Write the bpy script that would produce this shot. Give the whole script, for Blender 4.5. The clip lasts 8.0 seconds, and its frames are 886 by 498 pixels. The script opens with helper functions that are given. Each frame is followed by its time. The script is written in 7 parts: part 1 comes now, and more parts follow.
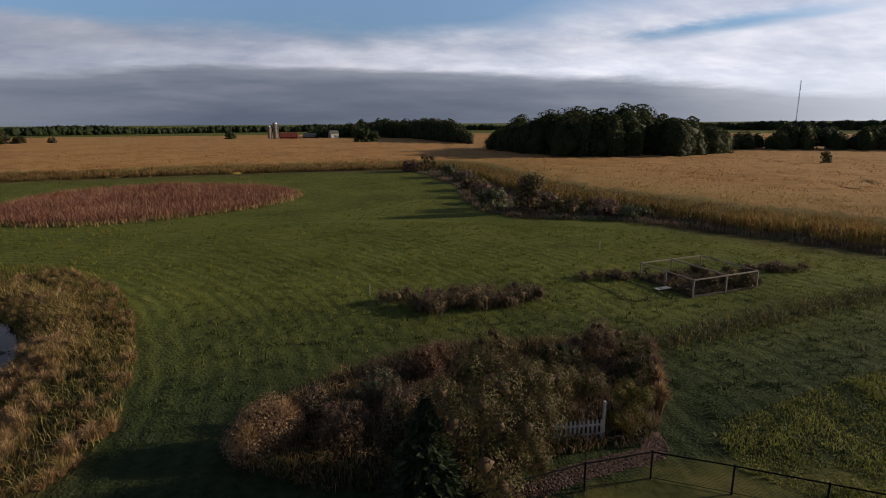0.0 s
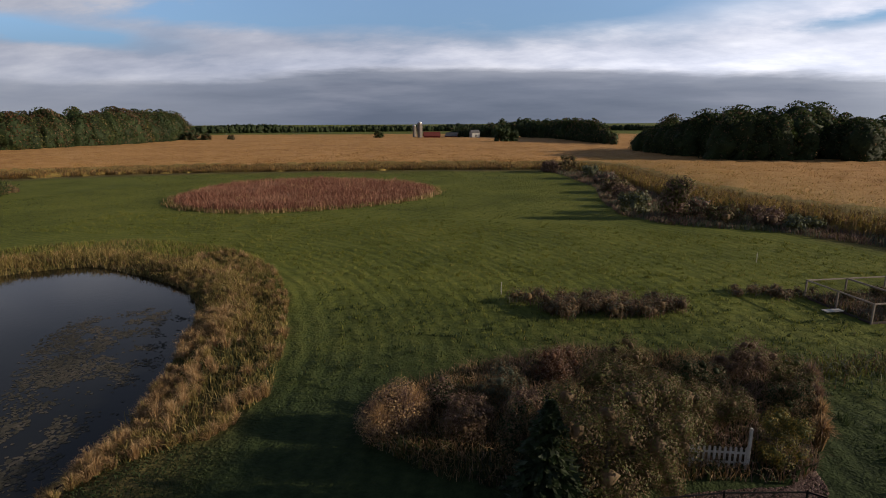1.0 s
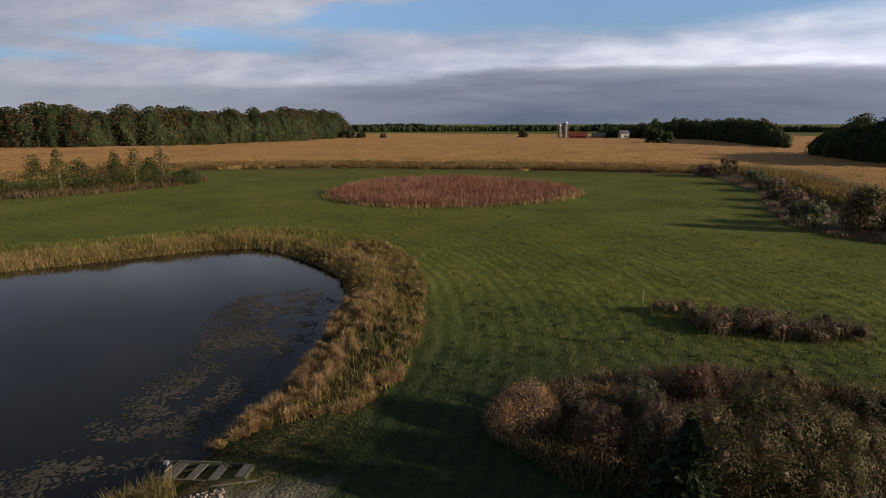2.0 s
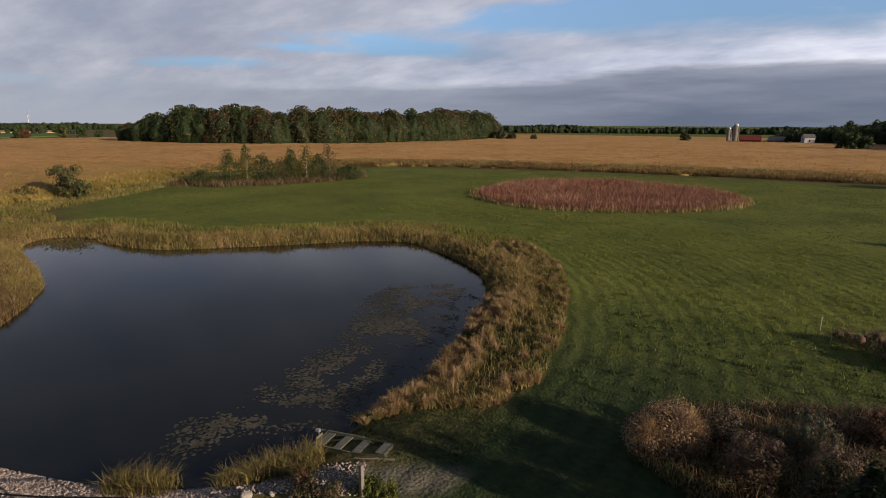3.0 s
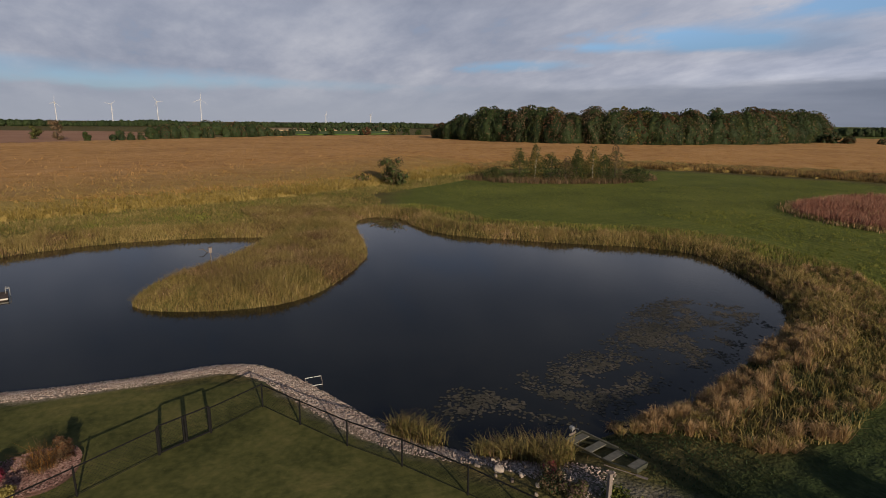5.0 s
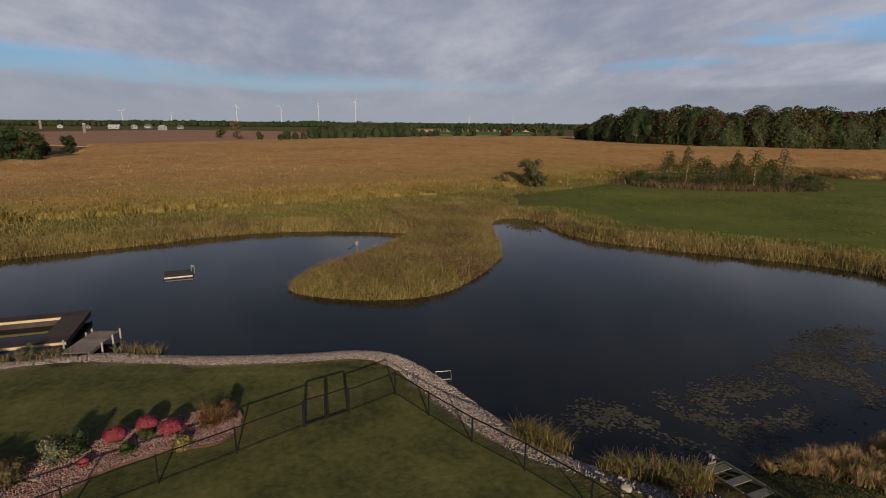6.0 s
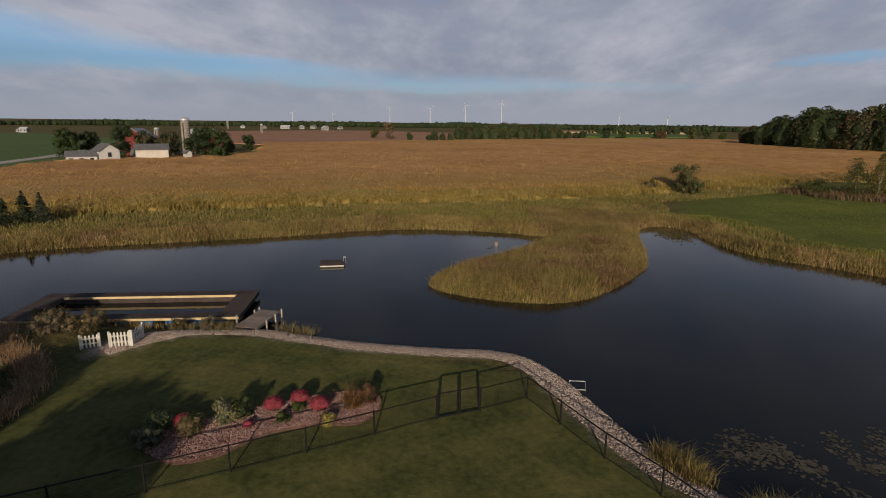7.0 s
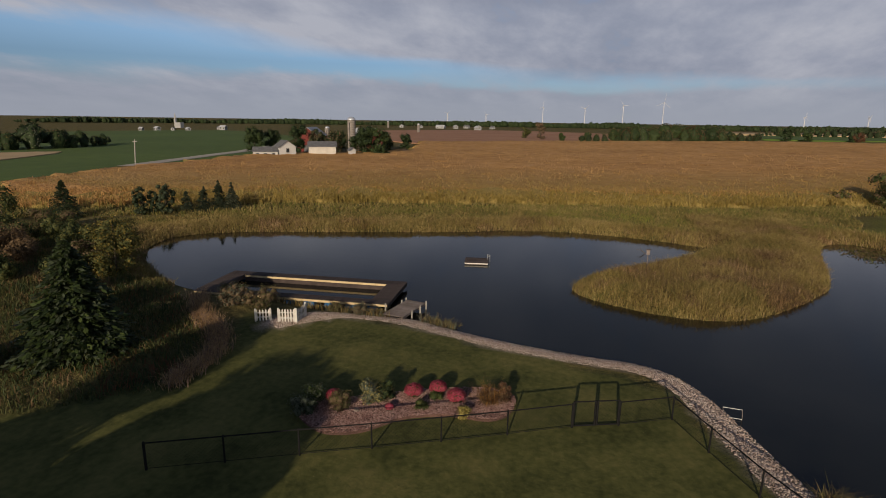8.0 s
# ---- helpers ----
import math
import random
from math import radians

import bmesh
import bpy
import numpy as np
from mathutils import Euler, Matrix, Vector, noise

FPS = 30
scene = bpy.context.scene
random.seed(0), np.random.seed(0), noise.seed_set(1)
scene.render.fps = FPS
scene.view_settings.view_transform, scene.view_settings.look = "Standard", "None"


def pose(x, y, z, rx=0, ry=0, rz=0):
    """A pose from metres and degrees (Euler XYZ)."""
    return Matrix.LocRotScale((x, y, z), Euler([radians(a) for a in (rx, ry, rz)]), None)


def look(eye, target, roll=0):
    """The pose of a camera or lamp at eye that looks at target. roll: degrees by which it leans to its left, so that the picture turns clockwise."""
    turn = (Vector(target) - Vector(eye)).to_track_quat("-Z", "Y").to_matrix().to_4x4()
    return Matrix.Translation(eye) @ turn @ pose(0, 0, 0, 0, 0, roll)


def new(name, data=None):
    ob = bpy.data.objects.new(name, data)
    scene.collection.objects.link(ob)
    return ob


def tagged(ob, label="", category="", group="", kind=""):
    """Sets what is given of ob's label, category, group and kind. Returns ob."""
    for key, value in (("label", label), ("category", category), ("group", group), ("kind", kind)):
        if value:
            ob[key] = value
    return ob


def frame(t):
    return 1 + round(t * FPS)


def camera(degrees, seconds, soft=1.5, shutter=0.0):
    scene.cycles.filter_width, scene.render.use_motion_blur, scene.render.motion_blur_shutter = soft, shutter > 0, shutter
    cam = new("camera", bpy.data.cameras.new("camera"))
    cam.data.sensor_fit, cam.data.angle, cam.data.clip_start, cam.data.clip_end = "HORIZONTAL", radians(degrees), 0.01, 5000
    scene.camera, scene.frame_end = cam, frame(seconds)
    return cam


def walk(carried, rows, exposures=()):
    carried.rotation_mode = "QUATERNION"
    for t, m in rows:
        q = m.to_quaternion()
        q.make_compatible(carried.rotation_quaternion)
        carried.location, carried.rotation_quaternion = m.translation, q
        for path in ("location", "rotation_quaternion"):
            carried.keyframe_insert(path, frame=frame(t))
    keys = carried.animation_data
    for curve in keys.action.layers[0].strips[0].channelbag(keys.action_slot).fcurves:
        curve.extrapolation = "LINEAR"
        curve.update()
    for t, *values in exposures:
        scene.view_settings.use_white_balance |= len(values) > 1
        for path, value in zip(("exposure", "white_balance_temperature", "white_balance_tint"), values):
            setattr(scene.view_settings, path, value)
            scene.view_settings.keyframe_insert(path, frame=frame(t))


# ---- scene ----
cam = camera(77.4, 8.0, 1.0)
PATH = [
    (0, (-0.266, -0.562, 12.688), (-0.097, 1.38, 12.241), -0.4),
    (0.5, (-0.26, -0.604, 12.661), (-0.326, 1.344, 12.214), -0.4),
    (1, (-0.247, -0.648, 12.632), (-0.558, 1.277, 12.187), -0.3),
    (1.5, (-0.245, -0.715, 12.608), (-0.796, 1.155, 12.163), -0.2),
    (3, (-0.265, -0.934, 12.548), (-1.486, 0.586, 12.106), 0.3),
    (3.5, (-0.195, -0.976, 12.552), (-1.612, 0.365, 12.109), 0.4),
    (4, (-0.103, -0.992, 12.542), (-1.671, 0.168, 12.099), 0.4),
    (4.5, (-0.048, -1.027, 12.536), (-1.745, -0.067, 12.091), 0.5),
    (6, (0.156, -1.059, 12.641), (-1.774, -0.784, 12.192), 0.5),
    (6.5, (0.187, -1.103, 12.681), (-1.761, -1.073, 12.232), 0.6),
    (7, (0.212, -1.174, 12.715), (-1.724, -1.393, 12.266), 0.6),
    (7.5, (0.249, -1.207, 12.743), (-1.643, -1.675, 12.292), 0.6),
    (8, (0.319, -1.171, 12.752), (-1.491, -1.891, 12.297), 0.8),
]
walk(cam, [(t, look(eye, target, roll)) for t, eye, target, roll in PATH], [(0.0, -0.14), (0.5, 0.02), (1.5, 0.14), (3.0, 0.24), (4.5, 0.10), (6.0, -0.02), (8.0, -0.05)])

# ---------------------------------------------------------------- sky, sun
SUN_ELEVATION, SUN_AZIMUTH = radians(15.5), radians(85.5)      # azimuth clockwise from +y


def build_sky():
    world = bpy.data.worlds.new("sky")
    scene.world = world
    world.use_nodes = True
    nt = world.node_tree
    nt.nodes.clear()
    N, L = nt.nodes.new, nt.links.new

    def math_node(op, a, b=None):
        n = N("ShaderNodeMath")
        n.operation = op
        for i, v in enumerate((a, b)):
            if v is None:
                continue
            if isinstance(v, (int, float)):
                n.inputs[i].default_value = v
            else:
                L(v, n.inputs[i])
        return n.outputs[0]

    def ramp(value, stops):
        n = N("ShaderNodeValToRGB")
        n.color_ramp.elements[0].position, n.color_ramp.elements[0].color = stops[0][0], (*stops[0][1], 1)
        n.color_ramp.elements[1].position, n.color_ramp.elements[1].color = stops[-1][0], (*stops[-1][1], 1)
        for p, c in stops[1:-1]:
            n.color_ramp.elements.new(p).color = (*c, 1)
        L(value, n.inputs[0])
        return n.outputs[0]

    def noise_node(vec, scale, detail, rough=0.55):
        n = N("ShaderNodeTexNoise")
        n.inputs["Scale"].default_value, n.inputs["Detail"].default_value, n.inputs["Roughness"].default_value = scale, detail, rough
        L(vec, n.inputs["Vector"])
        return n.outputs["Fac"]

    sky = N("ShaderNodeTexSky")
    sky.sky_type, sky.sun_disc = "NISHITA", False
    sky.sun_elevation, sky.sun_rotation = SUN_ELEVATION, SUN_AZIMUTH
    sky.air_density, sky.dust_density, sky.ozone_density = 1.0, 0.2, 4.0
    clear = N("ShaderNodeBackground")
    tone = N("ShaderNodeMix")
    tone.data_type, tone.blend_type = "RGBA", "MULTIPLY"
    tone.inputs["Factor"].default_value = 1.0
    L(sky.outputs[0], tone.inputs["A"])
    L(tone.outputs["Result"], clear.inputs[0])
    clear.inputs[1].default_value = SKY_STRENGTH

    co = N("ShaderNodeTexCoord")
    sep = N("ShaderNodeSeparateXYZ")
    L(co.outputs["Generated"], sep.inputs[0])
    x, y, z = sep.outputs
    L(ramp(z, [(0.03, (0.62, 0.66, 0.84)), (0.09, (0.72, 0.75, 0.90)), (0.15, (1.38, 1.28, 1.34)), (0.20, (1.7, 1.5, 1.5)), (0.34, (0.9, 0.86, 0.9))]), tone.inputs["B"])
    up = math_node("MAXIMUM", z, 0.0)
    lift = math_node("ADD", up, 0.24)
    plane = N("ShaderNodeCombineXYZ")                       # a flat cloud deck seen from below
    L(math_node("DIVIDE", x, lift), plane.inputs[0])
    L(math_node("DIVIDE", y, lift), plane.inputs[1])
    turned = N("ShaderNodeMapping")
    turned.inputs["Rotation"].default_value = (0, 0, radians(-34))
    turned.inputs["Scale"].default_value = (0.9, 1.5, 1)
    turned.inputs["Location"].default_value = (5.3, 0.4, 0.0)
    L(plane.outputs[0], turned.inputs[0])
    big = noise_node(turned.outputs[0], 0.62, 3, 0.45)
    fine = noise_node(turned.outputs[0], 2.3, 9, 0.60)
    wob = N("ShaderNodeMapping")
    wob.inputs["Scale"].default_value = (1, 1, 8)
    L(co.outputs["Generated"], wob.inputs[0])
    streak = noise_node(wob.outputs[0], 2.2, 8, 0.58)
    # bearing in degrees, counted from the north-west, and ragged copies of bearing and height for the edges of the openings
    mid = radians(143)
    along = math_node("ADD", math_node("MULTIPLY", x, math.cos(mid)), math_node("MULTIPLY", y, math.sin(mid)))
    across = math_node("ADD", math_node("MULTIPLY", x, -math.sin(mid)), math_node("MULTIPLY", y, math.cos(mid)))
    bear = math_node("MULTIPLY", math_node("ARCTAN2", across, along), 57.2958)
    ragged_b = math_node("ADD", bear, math_node("MULTIPLY", math_node("SUBTRACT", fine, 0.5), 22.0))
    ragged_z = math_node("ADD", z, math_node("MULTIPLY", math_node("SUBTRACT", streak, 0.5), 0.036))
    blue = None                                             # openings in the deck: bearing, height, half sizes, slope, depth
    for b0, z0, wb, wz, slope, depth in ((-52, 0.200, 19, 0.050, 0.0, 1.0), (-27, 0.172, 10, 0.018, -0.0006, 0.9), (-10.5, 0.130, 6.5, 0.015, 0.0010, 0.8), (-85, 0.142, 7, 0.010, -0.0012, 0.55), (-2, 0.118, 5, 0.008, 0.0, 0.45),
                                         (92, 0.110, 17, 0.036, 0.0, 0.85), (67, 0.086, 15, 0.016, 0.0006, 0.6), (7, 0.092, 5, 0.007, 0.0, 0.45), (38, 0.060, 20, 0.012, 0.0, 0.3)):
        db = math_node("SUBTRACT", ragged_b, b0)
        dz = math_node("SUBTRACT", math_node("SUBTRACT", ragged_z, z0), math_node("MULTIPLY", db, slope))
        r2 = math_node("ADD", math_node("POWER", math_node("ABSOLUTE", math_node("DIVIDE", db, wb)), 2.0), math_node("POWER", math_node("ABSOLUTE", math_node("DIVIDE", dz, wz)), 2.0))
        g = math_node("MULTIPLY", math_node("EXPONENT", math_node("MULTIPLY", r2, -1.0)), depth)
        blue = g if blue is None else math_node("ADD", blue, g)
    deckness = math_node("ADD", math_node("MULTIPLY", big, 0.5), math_node("MULTIPLY", fine, 0.7))
    cover = math_node("SUBTRACT", math_node("ADD", deckness, 0.34), math_node("MULTIPLY", blue, math_node("SUBTRACT", 2.3, math_node("MULTIPLY", fine, 1.5))))
    cover = ramp(cover, [(0.10, (0.04, 0.04, 0.04)), (0.50, (0.42, 0.42, 0.42)), (0.85, (0.97, 0.97, 0.97))])
    grey = math_node("ADD", math_node("ADD", math_node("MULTIPLY", big, 0.40), math_node("MULTIPLY", fine, 0.46)), math_node("MULTIPLY", streak, 0.14))
    thick = ramp(grey, [(0.38, (0.30, 0.33, 0.42)), (0.50, (0.42, 0.44, 0.52)), (0.62, (0.58, 0.585, 0.64))])
    bearing = math_node("ADD", math_node("ADD", math_node("MULTIPLY", x, 0.35), math_node("MULTIPLY", y, 0.25)), 0.5)
    sunward = ramp(bearing, [(0.07, (0.80, 0.81, 0.84)), (0.33, (0.86, 0.86, 0.88)), (0.72, (1.20, 1.20, 1.22)), (0.92, (2.0, 1.97, 1.93))])

    # a slate bank of stratus low over the far woods, crisp on top, thinning out to the west, white above
    edge = math_node("ADD", z, math_node("MULTIPLY", math_node("SUBTRACT", noise_node(wob.outputs[0], 3.2, 7, 0.6), 0.5), -0.040))
    turn = math_node("DIVIDE", math_node("ADD", bear, 100.0), 200.0)
    top = ramp(turn, [(0.03, (0.30, 0.30, 0.30)), (0.12, (0.66, 0.66, 0.66)), (0.22, (0.84, 0.84, 0.84)), (0.33, (0.86, 0.86, 0.86)), (0.42, (0.60, 0.60, 0.60)), (0.55, (0.55, 0.55, 0.55))])
    under = math_node("SUBTRACT", math_node("MULTIPLY", top, 0.1), edge)
    low = ramp(math_node("ADD", math_node("MULTIPLY", under, 10.0), 0.5), [(0.44, (0, 0, 0)), (0.54, (0.85, 0.85, 0.85)), (0.70, (1, 1, 1))])
    north = ramp(turn, [(0.02, (0.30, 0.30, 0.30)), (0.12, (0.9, 0.9, 0.9)), (0.34, (1, 1, 1)), (0.43, (0.62, 0.62, 0.62)), (0.58, (0.0, 0.0, 0.0))])
    bank = math_node("MULTIPLY", low, north)
    slate = ramp(math_node("ADD", streak, math_node("MULTIPLY", z, 0.9)), [(0.40, (0.120, 0.145, 0.205)), (0.56, (0.17, 0.195, 0.262)), (0.72, (0.26, 0.28, 0.35))])
    crest = math_node("MULTIPLY", ramp(math_node("SUBTRACT", edge, math_node("MULTIPLY", top, 0.1)), [(0.0, (0, 0, 0)), (0.012, (1, 1, 1)), (0.026, (0.75, 0.75, 0.75)), (0.050, (0, 0, 0))]), north)

    low_haze = N("ShaderNodeMix")
    low_haze.data_type = "RGBA"
    L(ramp(z, [(0.01, (0.9, 0.9, 0.9)), (0.085, (0, 0, 0))]), low_haze.inputs["Factor"])
    L(thick, low_haze.inputs["A"])
    low_haze.inputs["B"].default_value = (0.43, 0.455, 0.52, 1)
    lit = N("ShaderNodeMix")
    lit.data_type, lit.blend_type = "RGBA", "MULTIPLY"
    lit.inputs["Factor"].default_value = 1.0
    L(low_haze.outputs["Result"], lit.inputs["A"])
    L(sunward, lit.inputs["B"])
    deck = N("ShaderNodeBackground")
    mixc = N("ShaderNodeMix")
    mixc.data_type = "RGBA"
    L(bank, mixc.inputs["Factor"])
    L(lit.outputs["Result"], mixc.inputs["A"])
    L(slate, mixc.inputs["B"])
    L(mixc.outputs["Result"], deck.inputs[0])
    body = math_node("ADD", 1.0, math_node("MULTIPLY", math_node("MULTIPLY", crest, fine), 0.35))
    L(math_node("MULTIPLY", math_node("MULTIPLY", ramp(z, [(0.18, (1, 1, 1)), (0.30, (0.48, 0.49, 0.49)), (0.42, (0.34, 0.35, 0.35)), (0.6, (0.27, 0.27, 0.28))]), CLOUD_STRENGTH), body), deck.inputs[1])
    open_top = ramp(z, [(0.19, (1, 1, 1)), (0.36, (0.85, 0.85, 0.85)), (0.75, (0.4, 0.4, 0.4))])
    haze = ramp(z, [(0.0, (0.90, 0.90, 0.90)), (0.085, (0, 0, 0))])
    mask = math_node("MULTIPLY", cover, open_top)
    veil = ramp(z, [(0.26, (0, 0, 0)), (0.40, (0.45, 0.45, 0.45))])
    for other in (haze, bank, veil, math_node("MULTIPLY", crest, math_node("MULTIPLY", fine, 1.15))):
        mask = math_node("MAXIMUM", mask, other)
    mix = N("ShaderNodeMixShader")
    L(mask, mix.inputs[0])
    L(clear.outputs[0], mix.inputs[1])
    L(deck.outputs[0], mix.inputs[2])
    out = N("ShaderNodeOutputWorld")
    L(mix.outputs[0], out.inputs[0])


SKY_STRENGTH, CLOUD_STRENGTH = 0.090, 0.92
build_sky()
sun = new("sun", bpy.data.lights.new("sun", "SUN"))
sun.data.energy, sun.data.angle, sun.data.color = 4.5, radians(0.6), (1.0, 0.82, 0.61)
to_sun = Vector((math.sin(SUN_AZIMUTH) * math.cos(SUN_ELEVATION), math.cos(SUN_AZIMUTH) * math.cos(SUN_ELEVATION), math.sin(SUN_ELEVATION)))
sun.matrix_world = look(to_sun * 100, (0, 0, 0))


# ---------------------------------------------------------------- materials
def material(name, colors, scale=1.0, rough=0.85, bump=0.0, bump_scale=None, vary=0.0, island=False, metal=0.0,
             leaf=0.0, spec=0.3, coords="Object", stretch=(1, 1, 1), fine=0.35):
    """A surface whose colour runs through `colors` by noise at two scales. vary: lighter and darker from piece to piece.
    leaf: share of light let through."""
    m = bpy.data.materials.new(name)
    m.use_nodes = True
    nt = m.node_tree
    N, L = nt.nodes.new, nt.links.new
    bsdf, out = nt.nodes["Principled BSDF"], nt.nodes["Material Output"]
    bsdf.inputs["Roughness"].default_value, bsdf.inputs["Metallic"].default_value = rough, metal
    bsdf.inputs["Specular IOR Level"].default_value = spec
    co = N("ShaderNodeTexCoord")
    mp = N("ShaderNodeMapping")
    mp.inputs["Scale"].default_value = stretch
    L(co.outputs[coords], mp.inputs[0])
    a, b = N("ShaderNodeTexNoise"), N("ShaderNodeTexNoise")
    a.inputs["Scale"].default_value, a.inputs["Detail"].default_value = scale, 3
    b.inputs["Scale"].default_value, b.inputs["Detail"].default_value = scale * 9.3, 5
    L(mp.outputs[0], a.inputs["Vector"])
    L(mp.outputs[0], b.inputs["Vector"])
    mix = N("ShaderNodeMix")
    mix.inputs[0].default_value = fine
    L(a.outputs["Fac"], mix.inputs[2])
    L(b.outputs["Fac"], mix.inputs[3])
    value = mix.outputs[0]
    if vary and island:
        geo = N("ShaderNodeNewGeometry")
        add = N("ShaderNodeMath")
        add.operation = "MULTIPLY_ADD"
        add.inputs[1].default_value = vary
        L(geo.outputs["Random Per Island"], add.inputs[0])
        sub = N("ShaderNodeMath")
        sub.operation = "SUBTRACT"
        sub.inputs[1].default_value = vary / 2
        L(value, sub.inputs[0])
        L(sub.outputs[0], add.inputs[2])
        value = add.outputs[0]
    elif vary:
        info = N("ShaderNodeObjectInfo")
        add = N("ShaderNodeMath")
        add.operation = "MULTIPLY_ADD"
        add.inputs[1].default_value = vary
        L(info.outputs["Random"], add.inputs[0])
        sub = N("ShaderNodeMath")
        sub.operation = "SUBTRACT"
        sub.inputs[1].default_value = vary / 2
        L(value, sub.inputs[0])
        L(sub.outputs[0], add.inputs[2])
        value = add.outputs[0]
    ramp = N("ShaderNodeValToRGB")
    n = len(colors)
    els = ramp.color_ramp.elements
    for i, c in enumerate(colors):
        p = 0.30 + 0.40 * i / max(1, n - 1)
        e = els[0] if i == 0 else els[len(els) - 1] if i == n - 1 else els.new(p)
        e.position, e.color = p, (*c, 1)
    L(value, ramp.inputs[0])
    L(ramp.outputs[0], bsdf.inputs["Base Color"])
    if bump:
        bp = N("ShaderNodeBump")
        bp.inputs["Distance"].default_value = bump
        c = N("ShaderNodeTexNoise")
        c.inputs["Scale"].default_value, c.inputs["Detail"].default_value = bump_scale or scale * 9.3, 6
        L(mp.outputs[0], c.inputs["Vector"])
        L(c.outputs["Fac"], bp.inputs["Height"])
        L(bp.outputs[0], bsdf.inputs["Normal"])
    if leaf:
        tr, ms = N("ShaderNodeBsdfTranslucent"), N("ShaderNodeMixShader")
        L(ramp.outputs[0], tr.inputs[0])
        ms.inputs[0].default_value = leaf
        L(bsdf.outputs[0], ms.inputs[1])
        L(tr.outputs[0], ms.inputs[2])
        L(ms.outputs[0], out.inputs[0])
    return m


def leaf_material(name, *colors, vary=0.32, leaf=0.28, scale=0.6):
    return material(name, colors, scale=scale, rough=0.7, vary=vary, island=True, leaf=leaf, spec=0.25)


BARK = material("bark", [(0.055, 0.042, 0.032), (0.13, 0.105, 0.08)], 3, 0.95, 0.03, 25)
PALE_BARK = material("pale_bark", [(0.22, 0.2, 0.17), (0.42, 0.4, 0.36)], 3, 0.9, 0.02, 25)
LEAF_DARK = leaf_material("leaf_dark_green", (0.016, 0.028, 0.010), (0.040, 0.062, 0.020))
LEAF_GREEN = leaf_material("leaf_green", (0.028, 0.048, 0.013), (0.065, 0.090, 0.024))
LEAF_OLIVE = leaf_material("leaf_olive", (0.050, 0.060, 0.018), (0.115, 0.115, 0.034))
LEAF_YELLOW = leaf_material("leaf_yellow", (0.12, 0.095, 0.022), (0.24, 0.18, 0.040))
LEAF_RUST = leaf_material("leaf_rust", (0.075, 0.036, 0.018), (0.14, 0.065, 0.030))
LEAF_BROWN = leaf_material("leaf_brown", (0.085, 0.060, 0.034), (0.19, 0.130, 0.074))
LEAF_GREY = leaf_material("leaf_grey_green", (0.060, 0.075, 0.050), (0.16, 0.175, 0.12))
NEEDLE = leaf_material("spruce_needle", (0.024, 0.034, 0.018), (0.060, 0.076, 0.042), leaf=0.15)
REED_GOLD = leaf_material("reed_golden", (0.155, 0.118, 0.036), (0.29, 0.22, 0.075), (0.38, 0.29, 0.115), scale=0.12)
REED_OLIVE = leaf_material("reed_olive", (0.088, 0.085, 0.025), (0.178, 0.155, 0.048), (0.265, 0.207, 0.075), scale=0.12)
REED_TAN = leaf_material("reed_dry_tan", (0.24, 0.148, 0.070), (0.39, 0.255, 0.128), (0.50, 0.355, 0.20), scale=0.2)
REED_BROWN = leaf_material("reed_brown", (0.075, 0.048, 0.024), (0.155, 0.10, 0.048), (0.22, 0.15, 0.075), scale=0.2)
WEED_PURPLE = leaf_material("weed_dull_purple", (0.095, 0.062, 0.048), (0.19, 0.125, 0.098), (0.27, 0.185, 0.145), scale=0.3)
PRAIRIE_RED = leaf_material("prairie_grass_red", (0.17, 0.072, 0.048), (0.27, 0.125, 0.084), (0.35, 0.195, 0.13), scale=0.1)
CORN_GOLD = leaf_material("corn_dry", (0.28, 0.150, 0.047), (0.40, 0.228, 0.077), (0.50, 0.31, 0.125), scale=0.05, vary=0.35)
CORN_GREEN = leaf_material("corn_turning", (0.20, 0.150, 0.034), (0.29, 0.212, 0.055), (0.37, 0.275, 0.088), scale=0.08)
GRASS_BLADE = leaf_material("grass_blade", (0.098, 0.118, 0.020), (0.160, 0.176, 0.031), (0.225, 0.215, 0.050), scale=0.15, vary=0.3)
# darker blades: lusher growth, plus raking-light shading put into the colour
MEADOW_BLADE_DIM = leaf_material("rough_meadow_blade_dim", (0.023, 0.040, 0.015), (0.040, 0.063, 0.021), (0.066, 0.086, 0.031), scale=0.15, vary=0.3)
ROUGH_BLADE = leaf_material("rough_yellow_blade", (0.14, 0.165, 0.034), (0.23, 0.25, 0.052), (0.33, 0.32, 0.085), scale=0.3, vary=0.3)
LAWN_BLADE = leaf_material("lawn_blade", (0.060, 0.070, 0.020), (0.105, 0.106, 0.032), (0.158, 0.138, 0.054), scale=0.3, vary=0.3)


